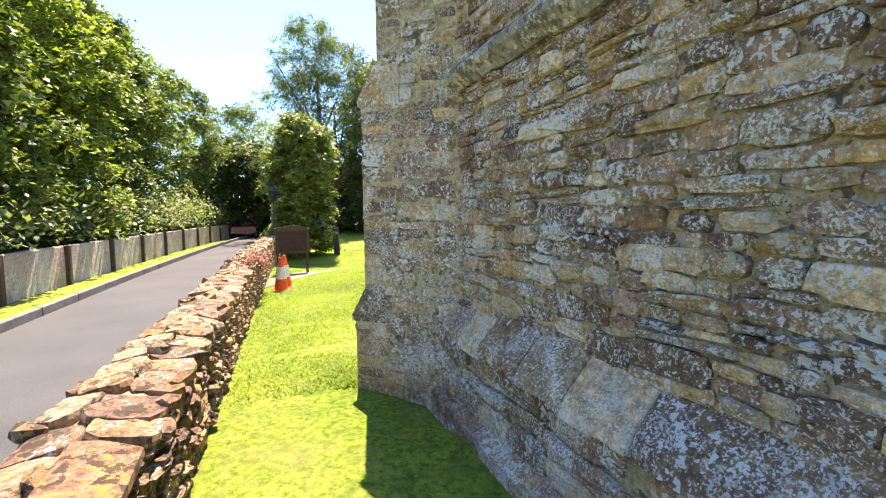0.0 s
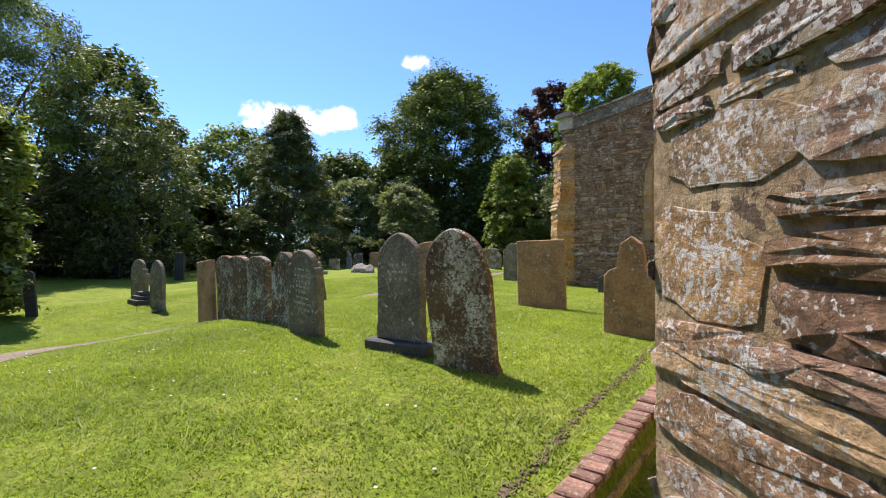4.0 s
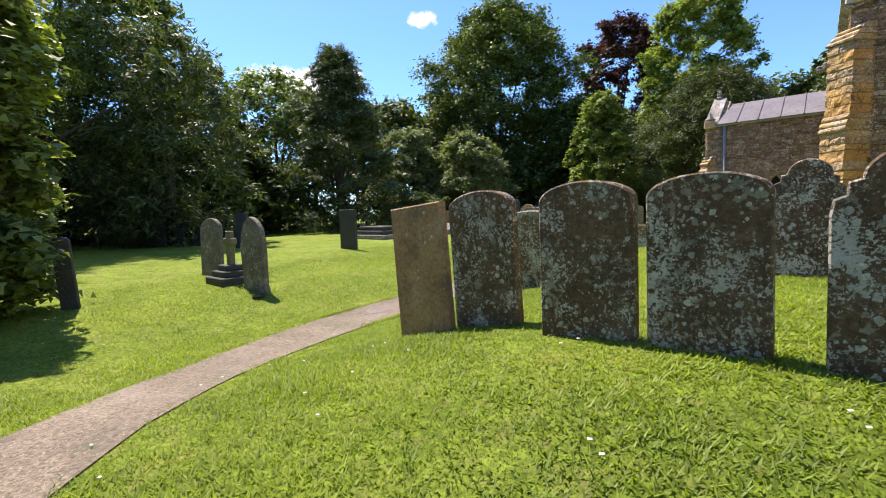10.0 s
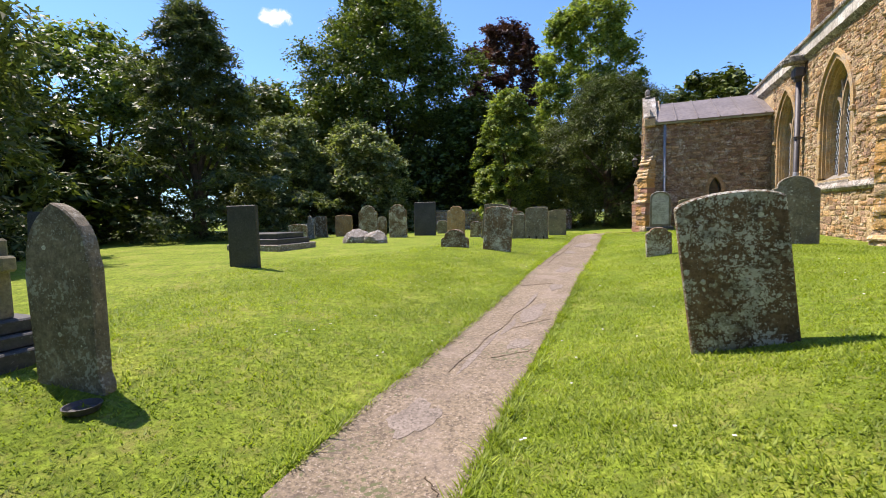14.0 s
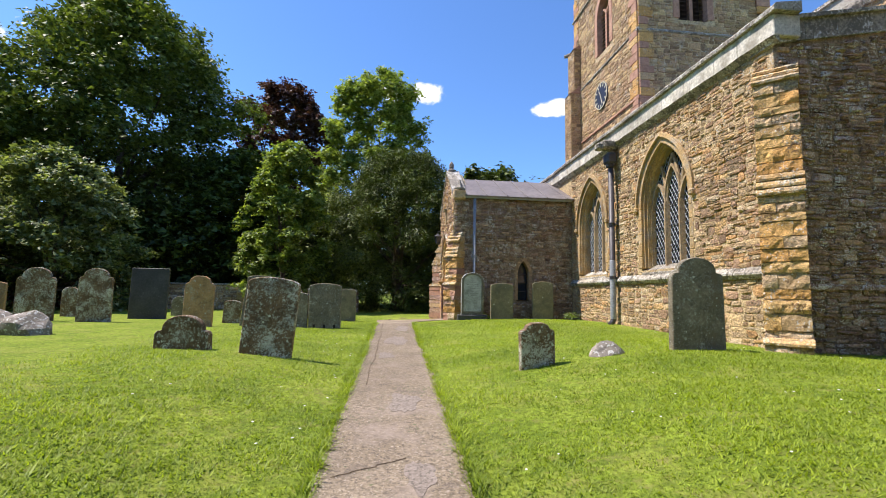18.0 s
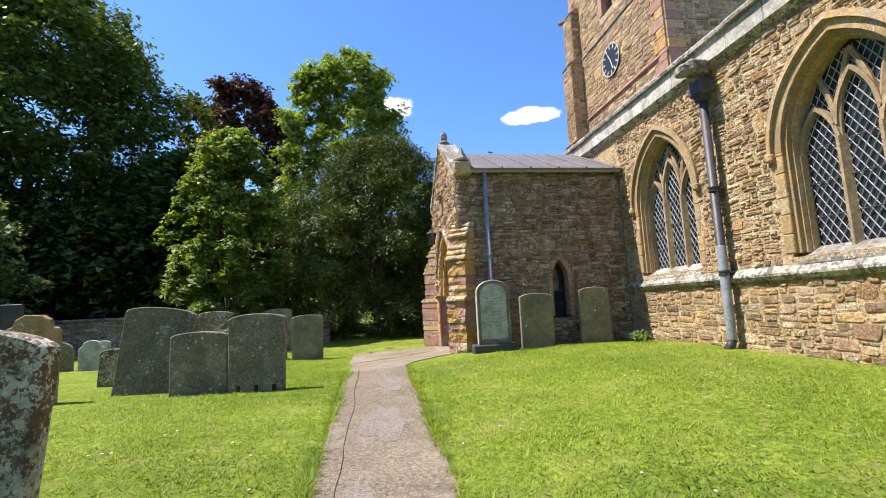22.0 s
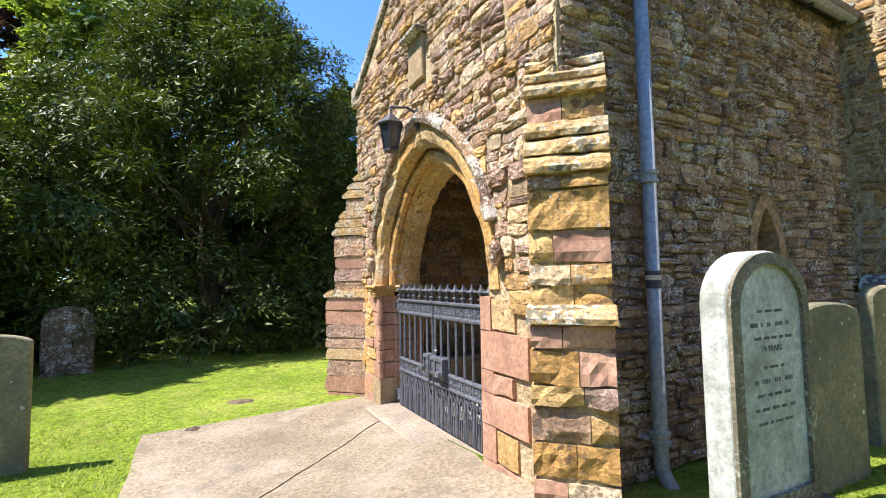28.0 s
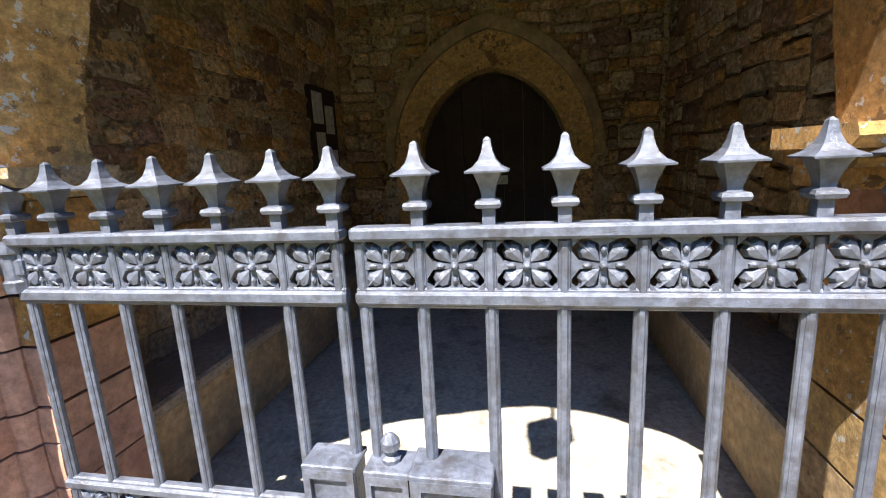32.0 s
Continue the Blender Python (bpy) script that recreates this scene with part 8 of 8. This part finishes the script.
part("top", Shape().prism([(bx - 0.06, by - 0.54, bz + 1.33), (bx - 0.06, by + 0.54, bz + 1.33), (bx - 0.06, by + 0.5, bz + 1.38), (bx - 0.06, by, bz + 1.48), (bx - 0.06, by - 0.5, bz + 1.38)], (0.12, 0, 0)), mat_wood, nb)
lpz = 0.0
post = thing("lamp_post", "black lantern on a slim post beside the lane", "lamp post", (-15.5, 0.15, 0))
part("pole", Shape().lathe([(0.07, -0.1), (0.07, 0.5), (0.045, 0.6), (0.035, 2.0), (0.05, 2.05)], (-15.5, 0.15, 0), 10), mat_black_pipe, post)
part("lantern_glass", Shape().lathe([(0.1, 2.05), (0.17, 2.45)], (-15.5, 0.15, 0), 4), mat_glass, post)
part("cap", Shape().lathe([(0.2, 2.45), (0.2, 2.48), (0.08, 2.6), (0.02, 2.7)], (-15.5, 0.15, 0), 4), mat_black_pipe, post)
car = thing("parked_car", "red car parked far down the lane", "car", (-36, -1.6, -0.25))
mat_car = surface("red_car_paint", [(0.35, 0.03, 0.03), (0.42, 0.05, 0.045)], 1, rough=0.25, bump=0, spec=0.6)
s = Shape()
s.prism([(-38, -2.5, 0.05), (-34, -2.5, 0.05), (-34, -2.5, 0.55), (-34.9, -2.5, 0.7), (-35.5, -2.5, 1.15), (-37.4, -2.5, 1.15), (-38, -2.5, 0.7)], (0, 1.75, 0))
part("body", s, mat_car, car)
part("windscreen", Shape().prism([(-34.88, -2.4, 0.72), (-34.88, -0.85, 0.72), (-35.45, -0.95, 1.12), (-35.45, -2.3, 1.12)], (0.02, 0, 0.01)), mat_glass, car)
for x in (-37.3, -34.8):
    for y in (-2.5, -0.95):
        part("wheel", Shape().lathe([(0.3, 0), (0.32, 0.02), (0.32, 0.18), (0.3, 0.2)], (0, 0, 0), 16, Matrix.Translation((x, y + 0.1, 0.06)) @ Matrix.Rotation(radians(90), 4, "X")), mat_black_pipe, car)

# ---- trees ----


def leaf_cloud(centres, radii, count, size, seed, squash=1.0, droop=0.0, needle=False):
    """Leaves set along twigs that fan out and up from each clump's heart, so that sprays stand clear with dark gaps between."""
    r = np.random.RandomState(seed)
    centres, radii = np.asarray(centres, float), np.asarray(radii, float)
    twigs = 11
    pick = r.choice(len(centres), count, p=radii ** 2 / (radii ** 2).sum())
    way = r.normal(0, 1, (len(centres), twigs, 3))
    way[:, :, 2] = way[:, :, 2] * 0.7 * squash + 0.25 - droop * 0.25
    way /= np.linalg.norm(way, axis=2, keepdims=True)
    reach = r.uniform(0.6, 1.35, (len(centres), twigs))
    tw = r.randint(0, twigs, count)
    along = r.uniform(0.12, 1.0, count) ** 0.75 * reach[pick, tw]
    d = way[pick, tw] * along[:, None] + r.normal(0, 0.19, (count, 3)) * np.array([1, 1, 0.6 * squash + 0.2])
    d[:, 2] -= (0.16 + 0.2 * droop) * (d[:, 0] ** 2 + d[:, 1] ** 2)
    p = centres[pick] + d * radii[pick][:, None]
    face = way[pick, tw] * 0.35 + r.normal(0, 0.42, (count, 3))
    face[:, 2] += 0.85
    face /= np.linalg.norm(face, axis=1, keepdims=True)
    t = np.cross(face, r.normal(size=(count, 3)))
    if droop:
        t = t * 0.8 + np.array([0, 0, -droop * 0.6]) + way[pick, tw]
    t /= np.linalg.norm(t, axis=1, keepdims=True) + 1e-9
    b = np.cross(face, t)
    s = size * r.uniform(0.6, 1.35, count)[:, None]
    wide = 0.17 if needle else 0.44
    k = r.uniform(-0.15, 0.35, count)[:, None]
    return np.stack([p + b * s * wide - t * s * k, p + t * s * 0.75, p - b * s * wide - t * s * 0.2], 1).reshape(-1, 3)


def leaf_mesh(name, quads):
    n = len(quads) // 3
    me = bpy.data.meshes.new(name)
    me.vertices.add(3 * n)
    me.loops.add(3 * n)
    me.polygons.add(n)
    me.vertices.foreach_set("co", quads.astype(np.float32).ravel())
    me.loops.foreach_set("vertex_index", np.arange(3 * n, dtype=np.int32))
    me.polygons.foreach_set("loop_start", np.arange(0, 3 * n, 3, dtype=np.int32))
    me.update()
    return me


def tree(name, at, height, spread, material, label, seed, count=14000, size=0.3, trunk=0.35, crown_low=0.25, shape="round", clumps=46, clump=0.23, depth=1.0, needle=False, bark=None, category="tree", group=""):
    """A tree: tapered trunk, limbs to its clumps, and a crown of leaves with an uneven outline."""
    r = random.Random(seed)
    x, y = at
    z0 = -0.15
    t = thing(name, label, category, (x, y, 0), group)
    lo = z0 + height * crown_low
    cs, rs_ = [], []
    for i in range(clumps):
        for _ in range(40):
            a, h = r.uniform(0, math.tau), r.random()
            q = math.sqrt(r.random())
            if shape == "round":
                lim = math.sqrt(max(0.02, 1 - (2 * (h * 0.92 + 0.06) - 1) ** 2)) * (1.0 if h > 0.35 else 1.05)
            elif shape == "cone":
                lim = (1 - h) ** 0.8 * (1.05 + 0.25 * math.sin(h * 34 + 2 * a)) + 0.03
            elif shape == "column":
                lim = 1.0 if h < 0.75 else math.sqrt(max(0.03, 1 - ((h - 0.75) / 0.27) ** 2))
            else:
                lim = math.sqrt(max(0.03, 1 - h * h * 0.96))
            q = 0.3 + 0.7 * q
            lim *= 0.86 + 0.3 * noise.noise(Vector((math.cos(a) * 2, math.sin(a) * 2, h * 4 + seed)))
            px, py = math.cos(a) * q * lim * spread, math.sin(a) * q * lim * spread * depth
            break
        cs.append((x + px, y + py, lo + (height - lo) * h * 0.93))
        rs_.append(clump * spread * r.uniform(0.65, 1.25) * (0.75 if shape == "cone" else 1.0))
    quads = leaf_cloud(cs, rs_, int(count * 1.7), size * 0.9, seed, droop=0.7 if needle else 0.0, squash=0.4 if shape == "cone" else 0.85, needle=needle)
    part("crown", leaf_mesh("crown", quads), material, t)
    tr = Shape()
    lean = Vector((r.uniform(-0.4, 0.4), r.uniform(-0.4, 0.4), 0))
    top = Vector((x, y, 0)) + lean + Z * (lo + (height - lo) * 0.6)
    foot = Vector((x, y, z0 - 0.1))
    pts = [foot.lerp(top, k / 6) + Vector((r.uniform(-0.1, 0.1), r.uniform(-0.1, 0.1), 0)) * (k > 0) for k in range(7)]
    tr.tube(pts, [trunk * (1.25 if k == 0 else 1 - 0.13 * k) for k in range(7)], 9)
    part("trunk", tr, bark or mat_yew_bark, t, smooth=True)
    for c in [q for q in cs if q[2] < lo + (height - lo) * 0.75][::max(1, clumps // 14)]:
        s = Shape()
        o = foot.lerp(top, min(0.9, max(0.25, (c[2] - height * 0.18) / height)))
        e = Vector(c)
        mid = o.lerp(e, 0.5) + Z * 0.25
        s.tube([o, mid, e], [trunk * 0.3, trunk * 0.16, trunk * 0.04], 6)
        part("limb", s, bark or mat_yew_bark, t)
    return t


tree("oak", (-31.4, 40.9), 21.8, 9.4, mat_oak, "large dark-green broadleaf tree beyond the graves", 1, 80000, 0.29, 0.5, 0.03, "round", 560, 0.15)
tree("copper_beech", (-23.4, 52.0), 22.0, 5.6, mat_copper, "tall copper beech with dark purple leaves", 2, 26000, 0.34, 0.45, 0.2, "round", 260, 0.15)
tree("lime_tree", (-14.1, 41.8), 18.4, 5.0, mat_lime, "tall bright-green lime tree", 3, 44000, 0.25, 0.45, 0.12, "round", 320, 0.15)
tree("yew", (-12.2, 35.6), 10.2, 6.5, mat_yew, "broad dark yew tree beside the porch", 4, 112000, 0.185, 0.5, 0.0, "dome", 640, 0.11, 0.8, True)
tree("sycamore", (-18.05, 31.9), 9.2, 2.6, mat_lime, "young pale-green sycamore in front of the wood", 5, 36000, 0.17, 0.16, 0.02, "dome", 190, 0.18)
tree("cedar", (-33.0, 21.6), 13.6, 6.2, mat_conifer, "ragged dark conifer with a pointed leader", 6, 40000, 0.32, 0.35, 0.0, "cone", 330, 0.17, 1.0, True)
tree("shrub", (-27.4, 29.4), 7.2, 3.7, mat_silver, "large rounded silvery-green leafy shrub", 7, 28000, 0.2, 0.16, 0.0, "dome", 200, 0.17)
tree("shrub", (-32.5, 28.5), 8.2, 3.9, mat_silver, "pale silvery shrub at the wood's edge", 8, 24000, 0.22, 0.16, 0.0, "dome", 200, 0.17)
for i, (x, y, h, sp, mt) in enumerate(((-38, 10.5, 16.0, 5.0, mat_oak), (-33, 5.5, 16.0, 5.2, mat_conifer), (-29, 9.0, 10.0, 4.2, mat_conifer), (-42, 22, 13.5, 6.5, mat_wood_leaf), (-37, 31, 11.5, 5.5, mat_oak), (-46, 16, 13.0, 6.0, mat_wood_leaf), (-37, 3.0, 7.0, 4.5, mat_yew), (-38, -2.5, 8.0, 4.5, mat_yew), (-40, 9.0, 7.0, 5.0, mat_yew), (-36, 15.0, 6.0, 4.5, mat_yew), (-33, 37, 6.0, 4.5, mat_yew), (-26, 37, 6.5, 4.5, mat_yew), (-19.5, 37.5, 6.5, 4.0, mat_yew), (-9, 41, 7.0, 4.5, mat_yew), (-22.5, 39, 10.5, 4, mat_oak), (-5, 43, 11.5, 5.5, mat_yew), (-38, 42, 13.5, 6.5, mat_oak), (-30, 50, 12.5, 7, mat_oak), (-8, 52, 12.5, 7, mat_oak), (4, 50, 11.5, 6, mat_oak), (-48, 30, 14.5, 8, mat_oak), (-20, 46, 9.5, 6, mat_oak))):
    tree("woodland_tree", (x, y), h, sp, mt, "dense dark-green woodland tree behind the churchyard", 20 + i, 12500, 0.36, 0.3, 0.0, "round", 240, 0.17, needle=mt is mat_conifer, group="trees behind the churchyard")
tree("ivy_column", (-16.8, 1.4), 6.05, 1.45, mat_ivy, "tall clipped column of ivy with a rounded top", 40, 30000, 0.16, 0.2, 0.0, "column", 300, 0.26, category="ivy")
tree("weeping_birch", (-29.6, 3.4), 15.6, 5.4, mat_wood_leaf, "tall airy tree with drooping sprays behind the ivy column", 41, 30000, 0.2, 0.4, 0.2, "dome", 210, 0.12, needle=True)
for i, (x, y, h, sp, mt) in enumerate(((-10.0, -7.6, 10.5, 2.9, mat_wood_leaf), (-14.5, -7.3, 11.5, 3.0, mat_lime), (-5.5, -8.4, 9.5, 2.8, mat_silver), (-18.5, -7.4, 11.0, 3.0, mat_wood_leaf), (-23, -7.2, 11.6, 3.2, mat_wood_leaf), (-28, -6.8, 11.6, 3.4, mat_lime), (-35, -5.8, 12.0, 4.2, mat_wood_leaf), (-44, -2.6, 12.5, 5.0, mat_wood_leaf), (-54, 1.0, 13.0, 6.0, mat_lime), (-1, -9.5, 9.0, 2.9, mat_wood_leaf), (-12, -11, 12.6, 3.9, mat_oak), (-21, -11, 12.6, 4.2, mat_oak), (-7, -12, 13.0, 3.9, mat_oak), (-30, -10.5, 14, 4.2, mat_oak))):
    tree("roadside_tree", (x, y), h, sp, mt, "leafy green tree overhanging the wall across the lane", 60 + i, 22000, 0.185, 0.16, 0.0, "round", 260, 0.17, group="trees across the lane")
tufts("undergrowth", [(x, float(wall_line(x)) - 5.85 + 0.3 * math.sin(x * 3), 1.0 + 0.25 * math.sin(x * 1.7), 0.9) for x in np.arange(2, -40, -0.9)], mat_silver, "ivy and shrubs tumbling over the far wall", "undergrowth", 0.15, 520, 6, 1.5)
boundary = thing("wall_boundary", "low old stone boundary wall under the trees", "wall", (-22, 33, 0), kind="structure")
part("walling", Shape().box((-27, 32.8, 0.5), (22, 0.4, 1.5), 0.03), mat_dark_mortar, boundary)
rubble(plane((-38, 32.59), (1, 0), (0, -1)), lambda u, v: True, (0, 22, 0.0, 1.22), mat_shade_rubble, boundary, course=(0.09, 0.17), length=(0.2, 0.5), seed=171)
ashlar_line(plane((-38, 32.6), (1, 0), (0, -1)), 0, 22, 1.25, 1.34, mat_coping, boundary, 0.7, 0.07, 0.45, 172, "coping_stone")

# ---- grass and daisies ----
r = np.random.RandomState(8)


def blades(n, x0, x1, y0, y1, hgt, seed, stray=0.5):
    r = np.random.RandomState(seed)
    x, y = r.uniform(x0, x1, n) + r.normal(0, stray, n), r.uniform(y0, y1, n) + r.normal(0, stray, n)
    keep = (np.abs(x + 12.4) > 0.52) | (y < 5.2)
    keep &= ~((x > -0.98) & (x < -0.72) & (y < 10.5)) & (x < np.where(y > 14.5, -6.3, 0.36)) & ~((x > -13.1) & (x < -10.0) & (y > 21.9) & (y < 27.4)) & ~((x > -10.6) & (y > 23.0))
    keep &= y > wall_line(x) + 0.05
    mid = np.array([tuple(p)[:2] for p in mids[:22]])
    for px, py in mid:
        keep &= (x - px) ** 2 + (y - py) ** 2 > 0.48 ** 2
    keep &= ~((y < 1.15) & (x > 0.4)) & ~((y < 1.0) & (x > 0.0) & (y > 0.5))
    x, y = x[keep], y[keep]
    n = len(x)
    z = heights(x, y)
    a = r.uniform(0, 6.28, n)
    clump = np.sin(x * 9.1 + 2.3 * np.sin(y * 5.3)) * np.sin(y * 8.3 + 2.1 * np.sin(x * 4.7)) + np.sin(x * 2.3 + 1.7 * np.sin(y * 1.9)) * np.sin(y * 2.7)
    h = hgt * r.uniform(0.4, 1.35, n) * (1.0 + 0.42 * clump) * np.where(r.rand(n) < 0.05, 1.8, 1.0)
    w = 0.005 + 0.004 * r.rand(n)
    lean = r.uniform(0.6, 2.2, n) * h
    c, s = np.cos(a), np.sin(a)
    v0 = np.stack([x - s * w, y + c * w, z - 0.005], -1)
    v1 = np.stack([x + s * w, y - c * w, z - 0.005], -1)
    v3 = np.stack([x + c * lean, y + s * lean, z + h], -1)
    return np.stack([v0, v1, v3], 1).reshape(-1, 3)


grass = np.concatenate([blades(210000, -6, 3.6, -0.75, 8.0, 0.024, 1), blades(190000, -13, -5, -0.4, 8.0, 0.024, 2), blades(120000, -18, -9, 2.5, 13, 0.024, 3), blades(190000, -16.5, -7, 9, 23, 0.024, 4), blades(40000, -15.5, -13.0, 20, 28, 0.024, 5), blades(60000, -9, -1, 6, 14.5, 0.024, 6), blades(14000, -13.0, -12.92, 5.4, 22.5, 0.045, 7, 0.02), blades(14000, -11.88, -11.8, 5.4, 21.8, 0.045, 8, 0.02)])
tagged(part("grass", leaf_mesh("grass", grass), mat_blade), "short blades of sunlit mown grass", "grass", kind="stuff")
s = Shape()
rd = random.Random(6)
for i in range(420):
    x, y = rd.uniform(-15, 1), rd.uniform(0, 20)
    if abs(x + 12.4) < 0.7 or (x > -6.5 and y > 14) or x > 0.2:
        continue
    z = ground_at(x, y) + 0.03
    s.add([(x + 0.013 * math.cos(k * 1.047), y + 0.013 * math.sin(k * 1.047), z + 0.004 * (k % 2)) for k in range(6)], [tuple(range(6))])
tagged(part("daisies", s, mat_white_plastic, fix=False), "tiny white daisies dotted over the lawn", "flowers", kind="stuff")
